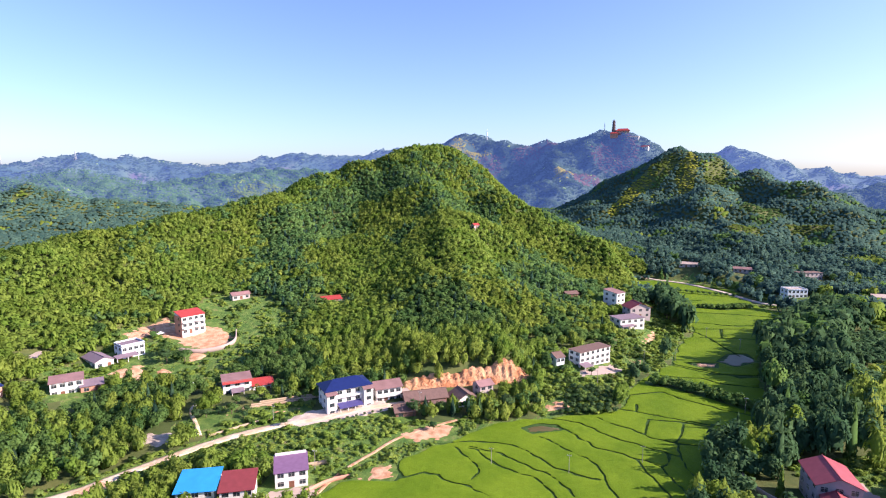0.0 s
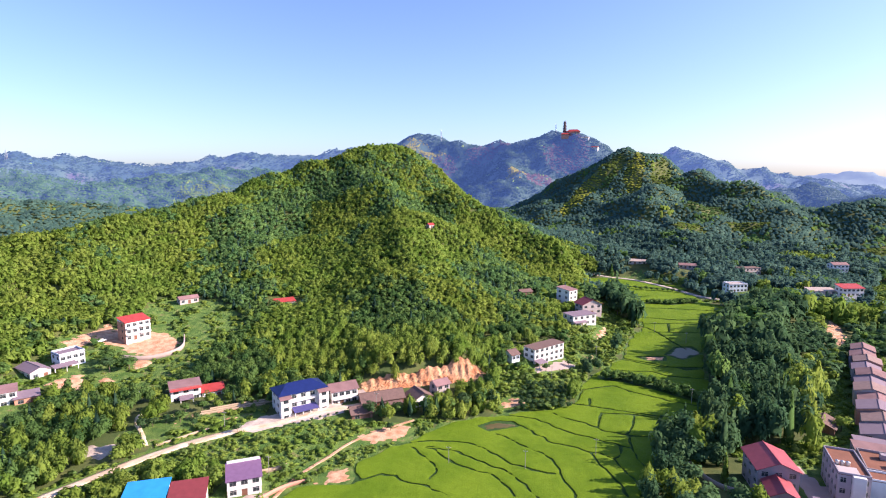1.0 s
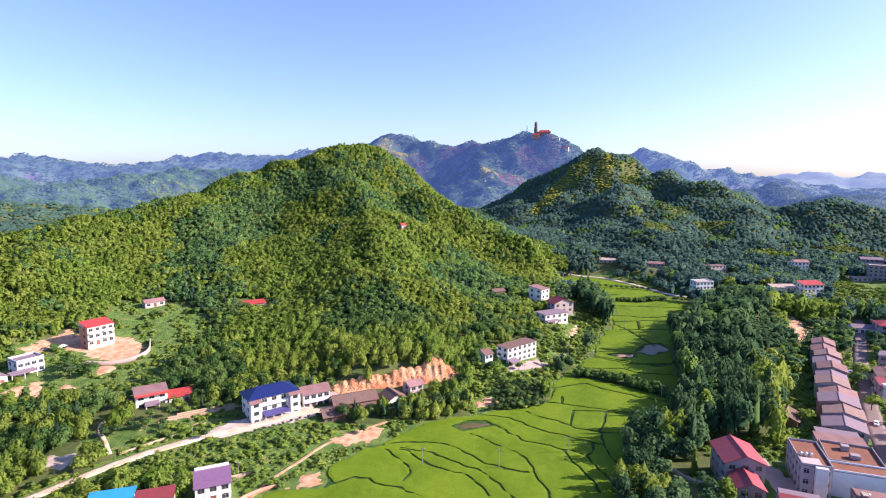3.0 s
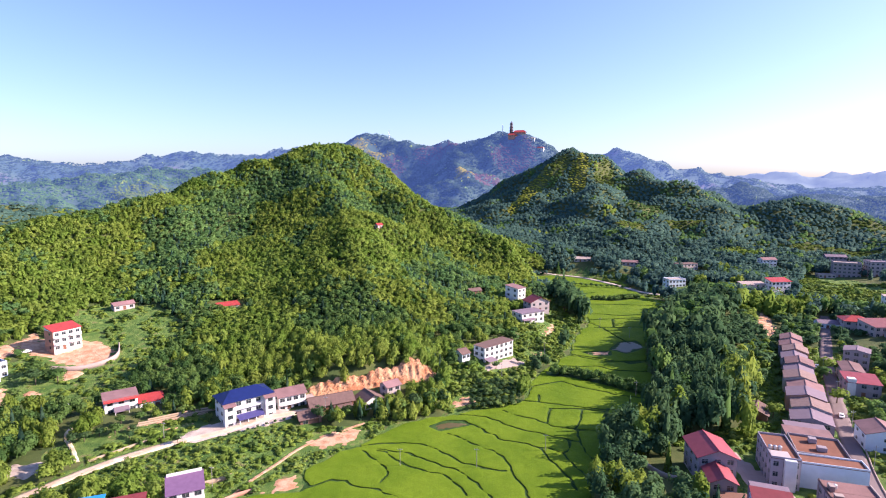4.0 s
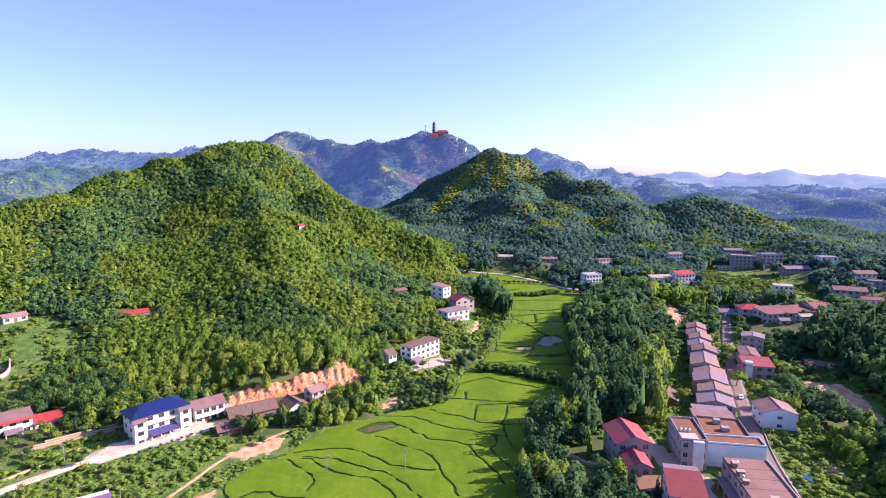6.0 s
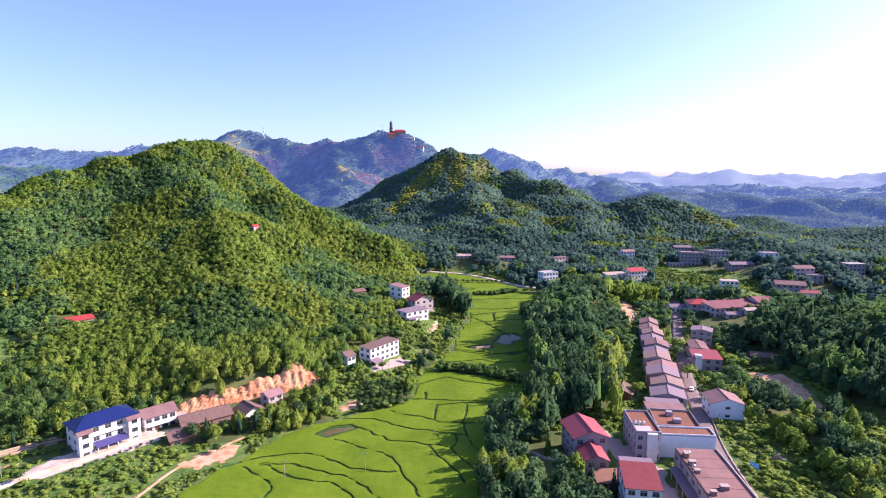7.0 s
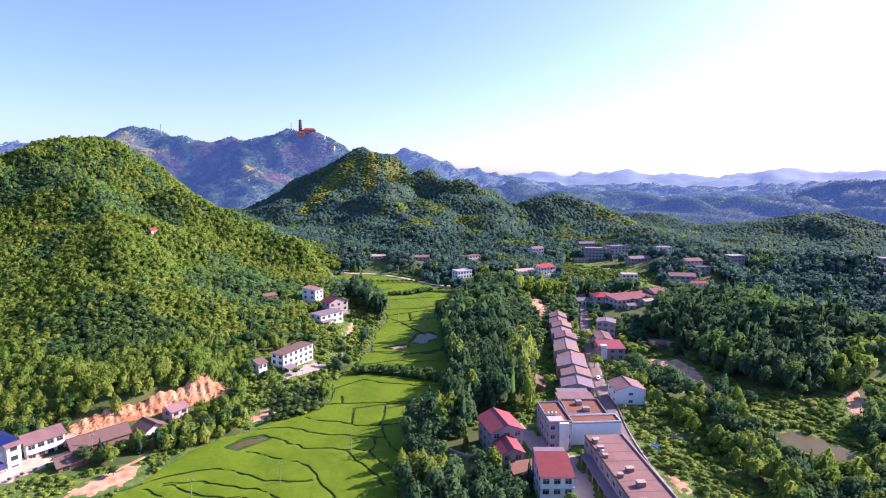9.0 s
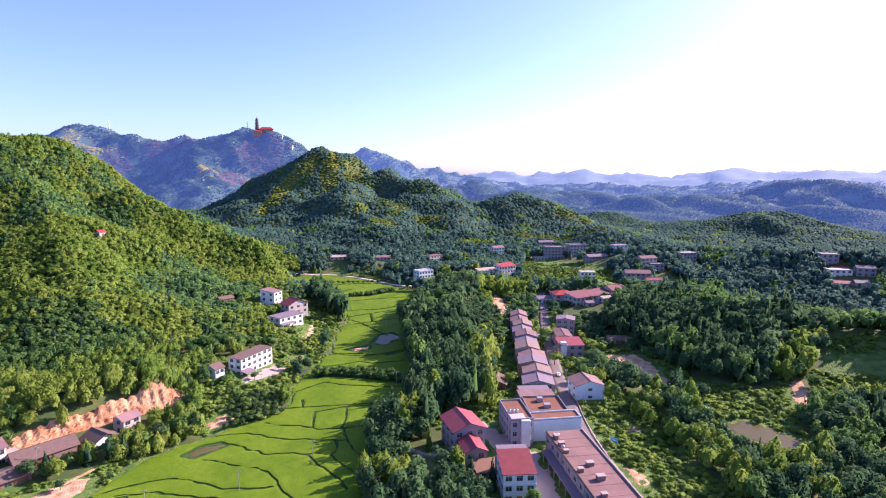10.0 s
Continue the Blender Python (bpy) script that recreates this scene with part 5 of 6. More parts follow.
def bamboo_crown(seed, quads, core):
    """A tall nodding plume, about 1.4 wide and 2 high."""
    rng = np.random.RandomState(seed)
    cv, ct = core
    lean = rng.uniform(-0.35, 0.35, 2)

    def shape(p, r):
        z = p[:, 2] * 0.5 + 0.5
        return np.c_[p[:, :2] * (r * (0.30 + 0.70 * np.sin(math.pi * np.clip(z, 0.0, 0.97) ** 1.35) ** 0.55))[:, None] * 0.85 + lean[None] * (z[:, None] ** 2), (z - 0.12 * (p[:, :2] ** 2).sum(1)) * 2.0]
    pieces = [(shape(cv * (1 + 0.12 * rng.normal(size=(len(cv), 1))), np.full(len(cv), 0.85 if quads == 0 else 0.66)), ct)]
    if quads:
        u = rng.normal(size=(quads, 3))
        u /= np.linalg.norm(u, axis=1)[:, None]
        pts = shape(u, rng.uniform(0.85, 1.15, quads))
        pieces.append(clumps(pts, u * [1, 1, 0.5] + [0, 0, 0.6], 1.6 / math.sqrt(quads), rng, 1.7, 0.4))
    return join(*pieces)


def conifer_crown(seed, quads, core):
    """A narrow cone with drooping tiers, about 1 wide and 2 high."""
    rng = np.random.RandomState(seed)
    cv, ct = core
    z = cv[:, 2] * 0.5 + 0.5
    pieces = [(np.c_[cv[:, :2] * (0.62 * (1.05 - z) + 0.06)[:, None] * (1 + 0.2 * rng.normal(size=(len(cv), 1))), z * 2], ct)]
    if quads:
        zz = 1 - np.sqrt(rng.uniform(0.0, 1, quads))
        a = rng.uniform(0, 6.283, quads)
        u = np.c_[np.cos(a), np.sin(a), 0 * a]
        pieces.append(clumps(np.c_[u[:, :2] * (0.62 * (1.02 - zz))[:, None], zz * 2], u + [0, 0, 0.5], 1.7 / math.sqrt(quads), rng))
    return join(*pieces)


HALF = (np.array([(1, 0, -0.95), (0.3, 0.95, -0.95), (-0.8, 0.6, -0.95), (-0.8, -0.6, -0.95), (0.3, -0.95, -0.95), (0.1, 0, 1.0)], float),
        np.array([(0, 1, 5), (1, 2, 5), (2, 3, 5), (3, 4, 5), (4, 0, 5)]))
A5 = np.arange(5) * 2 * math.pi / 5
DOME = (np.r_[np.c_[np.cos(A5), np.sin(A5), -0.5 + 0 * A5], np.c_[0.8 * np.cos(A5 + 0.6), 0.8 * np.sin(A5 + 0.6), 0.45 + 0 * A5], [(0, 0, 1.0)]],
        np.array([(0, 1, 5), (1, 6, 5), (1, 2, 6), (2, 7, 6), (2, 3, 7), (3, 8, 7), (3, 4, 8), (4, 9, 8), (4, 0, 9), (0, 5, 9), (5, 6, 10), (6, 7, 10), (7, 8, 10), (8, 9, 10), (9, 5, 10)]))
LEVELS = {0: (200, ICO1), 1: (70, ICO1), 2: (38, ICO1), 3: (0, DOME), 4: (0, HALF), 5: (26, DOME)}
TEMPLATES = {(kind, lv): [fn(31 * s + lv, *LEVELS[lv]) for s in range(6)]
             for kind, fn in (("broad", broad_crown), ("bamboo", bamboo_crown), ("conifer", conifer_crown)) for lv in LEVELS}
# leaf tones; those of the right-hand woods have shade and haze mixed in
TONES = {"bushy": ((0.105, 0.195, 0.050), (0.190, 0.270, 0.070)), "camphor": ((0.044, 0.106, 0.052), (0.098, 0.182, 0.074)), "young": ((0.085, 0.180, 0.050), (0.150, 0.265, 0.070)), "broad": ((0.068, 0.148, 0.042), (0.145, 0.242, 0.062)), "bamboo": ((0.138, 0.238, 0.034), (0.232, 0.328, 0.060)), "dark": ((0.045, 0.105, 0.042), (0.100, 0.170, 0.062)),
         "conifer": ((0.032, 0.080, 0.050), (0.058, 0.112, 0.066)), "yellow": ((0.29, 0.34, 0.045), (0.38, 0.40, 0.055)),
         "mauve": ((0.095, 0.055, 0.060), (0.125, 0.078, 0.072)), "scrub": ((0.145, 0.240, 0.038), (0.245, 0.330, 0.060)),
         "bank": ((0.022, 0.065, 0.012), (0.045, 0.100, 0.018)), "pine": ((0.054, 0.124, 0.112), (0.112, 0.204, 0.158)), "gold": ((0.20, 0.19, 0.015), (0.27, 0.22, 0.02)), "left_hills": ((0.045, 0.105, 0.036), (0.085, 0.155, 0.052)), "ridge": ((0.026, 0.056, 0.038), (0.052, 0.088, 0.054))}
# patches of other growth: x, y, half length, half width, turn of the long side (degrees), kind of colour
PATCHES = ((32, 885, 62, 17, 60, "yellow"), (109, 905, 48, 15, 82, "yellow"), (150, 905, 40, 16, 80, "scrub"), (80, 930, 26, 16, 60, "scrub"),
           (-106, 1390, 30, 70, 0, "gold"), (-430, 1698, 62, 40, -32, "gold"), (-366, 1656, 45, 40, -20, "gold"), (-345, 1640, 40, 50, 0, "mauve"),
           (-54, 1397, 50, 70, 0, "mauve"), (-216, 1680, 70, 45, 0, "mauve"), (10, 1560, 60, 60, 0, "mauve"), (180, 773, 26, 20, 0, "young"),
           (149, 696, 18, 22, 0, "scrub"), (219, 723, 24, 14, 0, "scrub"), (270, 653, 22, 14, 0, "scrub"), (238, 611, 26, 9, 0, "scrub"), (357, 625, 26, 11, -20, "scrub"),
           (383, 601, 30, 10, -20, "scrub"), (424, 692, 26, 11, -33, "scrub"), (425, 600, 12, 20, 0, "scrub"), (430, 640, 10, 50, 0, "scrub"), (440, 600, 40, 14, -30, "scrub"), (520, 640, 60, 18, -36, "scrub"), (330, 640, 40, 16, -20, "scrub"),
           (-620, 1100, 90, 70, 0, "young"), (-700, 1000, 60, 60, 0, "scrub"), (-560, 760, 80, 60, 0, "scrub"), (-850, 1050, 60, 50, 0, "young"), (-480, 1150, 70, 50, 0, "young"))
# stands on the near hills: x, y, half widths, more (+) or less (-) bamboo
STANDS = ((-225, 335, 48, 36, -1), (-235, 405, 34, 46, -1), (-265, 472, 50, 40, -0.9), (-213, 508, 62, 26, -1), (-150, 456, 15, 48, -1.2), (-52, 388, 40, 24, -1),
          (-40, 440, 26, 20, -0.8), (-102, 484, 44, 22, -1), (-72, 292, 42, 30, -1), (-142, 216, 26, 18, -1), (-20, 300, 30, 30, -0.8), (-340, 430, 40, 30, -0.6), (-110, 560, 60, 30, -0.8),
          (-286, 345, 46, 36, 1), (-192, 456, 36, 34, 1), (-125, 398, 46, 40, 1), (-52, 478, 50, 26, 1), (-150, 358, 44, 26, 0.9), (-100, 255, 26, 20, 1), (-300, 260, 50, 40, 0.7),
          (165, 392, 26, 55, 1.3), (190, 398, 24, 22, 1.2), (140, 300, 14, 30, 0.8))


def soft_normals(v):
    """Leaves of a crown catch the light much as the rounded crown does."""
    n = (v - [0, 0, 0.75]) * [1, 1, 0.9] + [0, 0, 0.45]
    n = n + 0.42 * np.random.RandomState(len(v)).normal(size=v.shape)
    return n / (np.linalg.norm(n, axis=1)[:, None] + 1e-6)


class Wood:
    """Collects crowns and links them as one mesh."""

    def __init__(self):
        self.v, self.t, self.c, self.m, self.n = [], [], [], [], 0

    def add(self, kind, level, x, y, z, r, h, rng, tone=None):
        """Arrays of places, half widths and heights of trees of one kind."""
        low, high = (np.tile(k, (len(x), 1)) for k in TONES[tone or kind])
        far, az = np.hypot(x, y), np.degrees(np.arctan2(x, y))
        if (tone or kind) == "bamboo":      # older stands have turned yellowish
            old = np.clip(0.5 + 0.8 * ripple(x, y, 140, 77) + 0.3 * ripple(x, y, 45, 78), 0, 1)[:, None]
            low, high = low * (1 + old * [0.14, 0.02, 0.0]), high * (1 + old * [0.12, 0.02, 0.0])
        if tone is None and kind != "bamboo":
            # shade and sun are put into the right-hand leaf tones, stand by stand
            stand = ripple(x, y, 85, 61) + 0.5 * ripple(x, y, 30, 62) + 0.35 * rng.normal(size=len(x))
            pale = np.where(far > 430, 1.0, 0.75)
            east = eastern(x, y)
            # bluer tones past 430 m put haze into the leaf colours
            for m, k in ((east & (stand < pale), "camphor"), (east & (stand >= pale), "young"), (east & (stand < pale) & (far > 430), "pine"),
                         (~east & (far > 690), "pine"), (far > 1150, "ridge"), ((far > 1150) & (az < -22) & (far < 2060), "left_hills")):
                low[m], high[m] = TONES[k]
            # upper hill lightened and blued, with the haze put into its leaf colour
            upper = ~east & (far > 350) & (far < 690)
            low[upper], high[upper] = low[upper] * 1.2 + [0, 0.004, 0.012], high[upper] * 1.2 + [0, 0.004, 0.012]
        for cx, cy, a, b, turn, other in PATCHES if tone is None else ():
            c, s = math.cos(radians(turn)), math.sin(radians(turn))
            u, v = (x - cx) * c + (y - cy) * s, (y - cy) * c - (x - cx) * s
            m = (u / a) ** 2 + (v / b) ** 2 + 0.28 * ripple(x, y, 30, 12) < 1
            low[m], high[m] = TONES[other]
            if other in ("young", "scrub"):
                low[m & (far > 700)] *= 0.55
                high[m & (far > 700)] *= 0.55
        pick = rng.randint(0, 6, len(x))
        for k in range(6):
            m = pick == k
            n = m.sum()
            if not n:
                continue
            tv, tt = TEMPLATES[kind, level][k]
            a = rng.uniform(0, 6.283, n)
            ca, sa = np.cos(a)[:, None], np.sin(a)[:, None]
            q = np.stack([(tv[:, 0] * ca - tv[:, 1] * sa) * r[m][:, None] + x[m][:, None],
                          (tv[:, 0] * sa + tv[:, 1] * ca) * r[m][:, None] + y[m][:, None], tv[:, 2] * (h[m] / 2)[:, None] + z[m][:, None]], -1)
            self.v.append(q.reshape(-1, 3))
            tn = soft_normals(tv)
            nm = np.stack([tn[:, 0] * ca - tn[:, 1] * sa, tn[:, 0] * sa + tn[:, 1] * ca, np.tile(tn[:, 2], (n, 1))], -1)
            if level in (2, 3, 4):      # closed woods are lit much as the slope under them
                px, py, e = x[m], y[m], 6.0
                gx, gy = (land(px + e, py) - land(px - e, py)) / (2 * e), (land(px, py + e) - land(px, py - e)) / (2 * e)
                gn = np.stack([-gx, -gy, np.ones(n)], -1)
                nm = nm * (0.3 if level == 4 else 0.6 if level == 3 else 0.9) + (0.3 if level == 2 else 0.6) * (gn / np.linalg.norm(gn, axis=1)[:, None])[:, None]
                nm = nm / (np.linalg.norm(nm, axis=2)[:, :, None] + 1e-6)
            self.m.append(nm.reshape(-1, 3))
            self.t.append((tt[None] + (np.arange(n) * len(tv))[:, None, None] + self.n).reshape(-1, 3))
            self.n += n * len(tv)
            u = np.clip(0.5 + 0.4 * ripple(x[m], y[m], 26, 71)[:, None] + 0.2 * rng.normal(size=(n, 1)), 0, 1)
            col = (low[m] + (high[m] - low[m]) * u) * rng.uniform(0.92, 1.08, (n, 1))
            self.c.append(np.repeat(col, len(tv), 0))

    def link(self, name, label, category="woods", material=LEAF):
        if self.v:
            tagged(arrays(name, np.concatenate(self.v), np.concatenate(self.t), material, np.concatenate(self.c), None, np.concatenate(self.m)), label, category, kind="stuff")


def scatter(az0, az1, d0, d1, gap, rng):
    """Uneven spots about gap apart within a stretch of bearings and distances."""
    r = d1
    x, y = np.meshgrid(np.arange(-r, r, gap), np.arange(0, r, gap))
    x, y = x.ravel(), y.ravel()
    x, y = x + rng.uniform(-0.45, 0.45, len(x)) * gap, y + rng.uniform(-0.45, 0.45, len(x)) * gap
    d, a = np.hypot(x, y), np.degrees(np.arctan2(x, y))
    m = (d >= d0) & (d < d1) & (a > az0) & (a < az1)
    return x[m], y[m]


def built(x, y):
    """Taken up by fields, roads or houses."""
    m = inside(x, y, VALLEY)
    for poly in BARE:
        m |= edge_distance(x, y, poly) < 1.0
    for cx, cy, r in CLEAR:
        m |= (x - cx) ** 2 + (y - cy) ** 2 < r * r
    return m


def eastern(x, y):
    """The dark woods east of the rice valley and round its head."""
    a = np.degrees(np.arctan2(x, y)) + 1.2 * ripple(x, y, 60, 65)
    d = np.hypot(x, y) + 20 * ripple(x, y, 50, 66)
    return (a > 3) | ((d > 585) & (a > -7)) | ((d > 640) & (a > -12))


def bamboo_share(x, y):
    d, a = np.hypot(x, y), np.degrees(np.arctan2(x, y))
    s = 0.5 + 0.42 * ripple(x, y, 105, 8) + 0.30 * ripple(x, y, 38, 9)
    for cx, cy, w, l, k in STANDS:
        s = s + 0.6 * k * np.exp(-(((x - cx) / w) ** 2 + ((y - cy) / l) ** 2))
    main = ~eastern(x, y) & (d < 800)
    near_right = (a > 33) & (d < 330)
    # fewer pale bamboo beside the knoll, the darker trees standing in for shade
    return np.where(main, s + 0.24, np.where(near_right, s - 0.25, np.where(d < 330, s - np.where((a < 21) & (d > 205), 0.6, 0.25), s - 0.75)))


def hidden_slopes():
    """For each bearing and distance, the steepness that hides what lies behind it from the camera."""
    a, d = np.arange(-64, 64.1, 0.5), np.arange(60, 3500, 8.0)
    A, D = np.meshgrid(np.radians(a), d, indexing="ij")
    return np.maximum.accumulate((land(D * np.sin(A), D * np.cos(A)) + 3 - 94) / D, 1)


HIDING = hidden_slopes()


def out_of_sight(x, y, top):
    """Slopes out of the camera's sight, where the woods are thinned."""
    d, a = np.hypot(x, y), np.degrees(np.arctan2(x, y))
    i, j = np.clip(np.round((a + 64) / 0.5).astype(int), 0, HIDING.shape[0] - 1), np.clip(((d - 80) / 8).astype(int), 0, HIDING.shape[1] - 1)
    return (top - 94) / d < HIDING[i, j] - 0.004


TALL_FOREST = ((188, 274), (192, 246), (184, 214), (188, 196), (199, 185), (220, 188), (232, 198), (246, 202), (262, 216), (300, 250), (290, 285), (240, 302), (212, 302))


def patch(x, y):
    m = np.zeros(len(x), bool)
    for cx, cy, a, b, turn, other in PATCHES:
        c, s = math.cos(radians(turn)), math.sin(radians(turn))
        u, v = (x - cx) * c + (y - cy) * s, (y - cy) * c - (x - cx) * s
        m |= (u / a) ** 2 + (v / b) ** 2 + 0.28 * ripple(x, y, 30, 12) < 1
    return m


def plant(name, label, az0, az1, d0, d1, gap, level, seed, r=(2.2, 3.4), h=(6, 10), thin=0.0):
    rng = np.random.RandomState(seed)
    x, y = scatter(az0, az1, d0, d1, gap, rng)
    m = ~(built(x, y) | scrub_ground(x, y)) if d0 < 900 else np.ones(len(x), bool)
    m &= rng.uniform(0, 1, len(x)) > thin
    x, y = x[m], y[m]
    z = ground(x, y) if d1 <= 300 else land(x, y)
    unseen = out_of_sight(x, y, z + h[1]) & (np.hypot(x, y) > 300)
    m = ~unseen | (rng.uniform(0, 1, len(x)) < 0.3)
    x, y, z, unseen = x[m], y[m], z[m], unseen[m]
    b = bamboo_share(x, y) > rng.uniform(0.25, 0.75, len(x))
    dark = inside(x, y, TALL_FOREST)
    b &= ~dark
    con = ~b & (rng.uniform(0, 1, len(x)) < np.where(dark, 0.16, 0.10 if az1 < 6 else 0.05))
    w = Wood()
    loose = b & (rng.uniform(0, 1, len(x)) < 0.55)      # clumps that hang over on all sides
    for kind, k, tone in (("bamboo", b & ~loose, None), ("broad", loose, "bamboo"), ("conifer", con, None), ("broad", ~b & ~con, None)):
        for back in (False, True):
            q = k & (unseen == back)
            n = q.sum()
            rr = r[0] + (r[1] - r[0]) * rng.uniform(0, 1, n) ** 1.5
            hh = (h[0] + (h[1] - h[0]) * rng.uniform(0, 1, n)) * (1 + 0.12 * ripple(x[q], y[q], 40, 40))
            if kind == "bamboo":
                rr, hh = rr * 1.05, hh * 1.05
            if kind == "conifer":
                rr, hh = rr * 0.9, hh * 1.25
            a, d = np.degrees(np.arctan2(x[q], y[q])), np.hypot(x[q], y[q])
            tall = np.where((a > 18) & (a < 42) & (d > 278) & (d < 420), 0.62, np.where((a > 26) & (d > 215) & (d < 620), 1.12, np.where((a > 8) & (a < 26) & (d > 205) & (d < 480), 1.15, 1.0)))
            tall = np.where((a > 5) & (d < 430) & (edge_distance(x[q], y[q], VALLEY) < 34), np.where(d < 185, 1.2, 1.9), tall)
            tall = np.where(dark[q], 1.6, tall)
            rr, hh = rr * (1 + 0.35 * (tall - 1)), hh * tall
            if 600 < d0 < 1100:                              # patch trees halved so the patch looks smooth and less shaded from the camera
                hh = hh * np.where(patch(x[q], y[q]), 0.5, 1.0)
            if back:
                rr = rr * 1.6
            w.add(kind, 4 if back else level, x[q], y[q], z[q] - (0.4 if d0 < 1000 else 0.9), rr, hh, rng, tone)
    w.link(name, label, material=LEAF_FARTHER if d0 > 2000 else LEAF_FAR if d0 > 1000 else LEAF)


plant("near_woods", "mixed green woods and bamboo on the slopes near the hamlet", -60, 6, 120, 300, 3.9, 0, 1, (2.0, 3.1), (5, 8.5))
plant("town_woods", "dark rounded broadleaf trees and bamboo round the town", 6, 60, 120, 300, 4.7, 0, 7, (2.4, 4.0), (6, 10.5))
plant("hillside_woods", "soft yellow-green bamboo and broadleaf woods covering the hill", -60, 4, 300, 690, 3.3, 2, 2, (2.0, 2.9), (3.6, 6.0))
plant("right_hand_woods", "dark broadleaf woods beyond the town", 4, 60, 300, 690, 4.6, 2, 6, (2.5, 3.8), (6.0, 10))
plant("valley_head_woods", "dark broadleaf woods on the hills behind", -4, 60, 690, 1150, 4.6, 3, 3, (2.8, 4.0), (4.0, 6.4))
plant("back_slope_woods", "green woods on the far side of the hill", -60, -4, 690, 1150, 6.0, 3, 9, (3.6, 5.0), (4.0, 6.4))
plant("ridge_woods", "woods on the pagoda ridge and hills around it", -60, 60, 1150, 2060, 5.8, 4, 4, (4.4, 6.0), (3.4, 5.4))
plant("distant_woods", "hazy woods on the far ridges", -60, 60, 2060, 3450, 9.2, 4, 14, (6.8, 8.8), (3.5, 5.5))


def bushes():
    """Low bushes and tall grass on the open slopes."""
    rng = np.random.RandomState(21)
    x, y = scatter(-60, 60, 115, 600, 1.75, rng)
    m = scrub_ground(x, y) & (ripple(x, y, 14, 22) + 0.4 * rng.normal(size=len(x)) > np.where(inside(x, y, SCRUB[2]) | inside(x, y, SCRUB[6]) | inside(x, y, SCRUB[11]) | inside(x, y, SCRUB[13]) | inside(x, y, SCRUB[4]) | inside(x, y, SCRUB[5]), -1.7, np.where(inside(x, y, SCRUB[0]), 0.35, -0.9)))
    x, y = x[m], y[m]
    m = ~built(x, y)
    x, y = x[m], y[m]
    w = Wood()
    size = np.clip(0.8 + 0.45 * rng.normal(size=len(x)), 0.3, 2.0) * np.where(inside(x, y, SCRUB[2]) | inside(x, y, SCRUB[11]), 0.85, 1.0)
    tall = (size > 1.15) & (rng.uniform(0, 1, len(x)) < 0.25)
    w.add("broad", 5, x[~tall], y[~tall], ground(x[~tall], y[~tall]) - 0.15, size[~tall] * 1.15, size[~tall] * 1.15, rng, "scrub")
    w.add("broad", 5, x[tall], y[tall], ground(x[tall], y[tall]) - 0.15, size[tall] * 1.1, size[tall] * 2.0, rng, "bushy")
    w.link("bushes", "low bushes and tall grass on open slopes", "bushes")
    # grass along the field banks
    w = Wood()
    for line in BANK_LINES:
        p = along(line, 0.55) + rng.uniform(-0.15, 0.15, (len(along(line, 0.55)), 2))
        s = rng.uniform(0.14, 0.27, len(p)) * np.clip(p[:, 1] / 190, 1, 2)
        w.add("broad", 3, p[:, 0], p[:, 1], np.full(len(p), 0.0), s, s * 1.3, rng, "bank")
    w.link("bank_grass", "dark tufts of grass along the field banks", "grass")
    # hedges
    for line, r, hgt in ((HEDGE, 5.0, 5.2), (FAR_HEDGE, 4.0, 4.4)):
        w = Wood()
        p = along(line, 1.1) + 0
        p = np.concatenate([p + rng.uniform(-r, r, p.shape) * 0.6 for _ in range(2)])
        w.add("broad", 1, p[:, 0], p[:, 1], np.full(len(p), -0.1), rng.uniform(1.3, 2.1, len(p)), rng.uniform(0.7, 1.0, len(p)) * hgt, rng, "broad")
        w.link("hedge", "dense dark green hedge across the rice fields", "hedge")


bushes()


# ---- single trees ----
def trunk_mesh(bm, h, r, seed):
    """A tapered, slightly bent trunk with a few limbs."""
    rng = random.Random(seed)
    bend = (rng.uniform(-0.06, 0.06) * h, rng.uniform(-0.06, 0.06) * h)

    def limb(a, b, r0, r1):
        rings = []
        for k in range(4):
            t = k / 3
            c = a.lerp(b, t) + Vector((bend[0] * math.sin(t * 3), bend[1] * math.sin(t * 3), 0)) * (0.4 if r0 < r else 1)
            q = r0 + (r1 - r0) * t
            rings.append([bm.verts.new(c + Vector((q * math.cos(i * 1.0472), q * math.sin(i * 1.0472), 0))) for i in range(6)])
        for u, v in zip(rings, rings[1:]):
            for i in range(6):
                bm.faces.new((u[i], u[(i + 1) % 6], v[(i + 1) % 6], v[i]))
        bm.faces.new(rings[-1])
    limb(Vector((0, 0, -0.3)), Vector((0, 0, h * 0.8)), r, r * 0.35)
    for k in range(4):
        a = k * 1.6 + rng.uniform(0, 0.8)
        z = h * rng.uniform(0.3, 0.55)
        limb(Vector((0, 0, z)), Vector((math.cos(a) * h * 0.28, math.sin(a) * h * 0.28, z + h * 0.25)), r * 0.45, r * 0.15)


TREE_MASTERS = {}


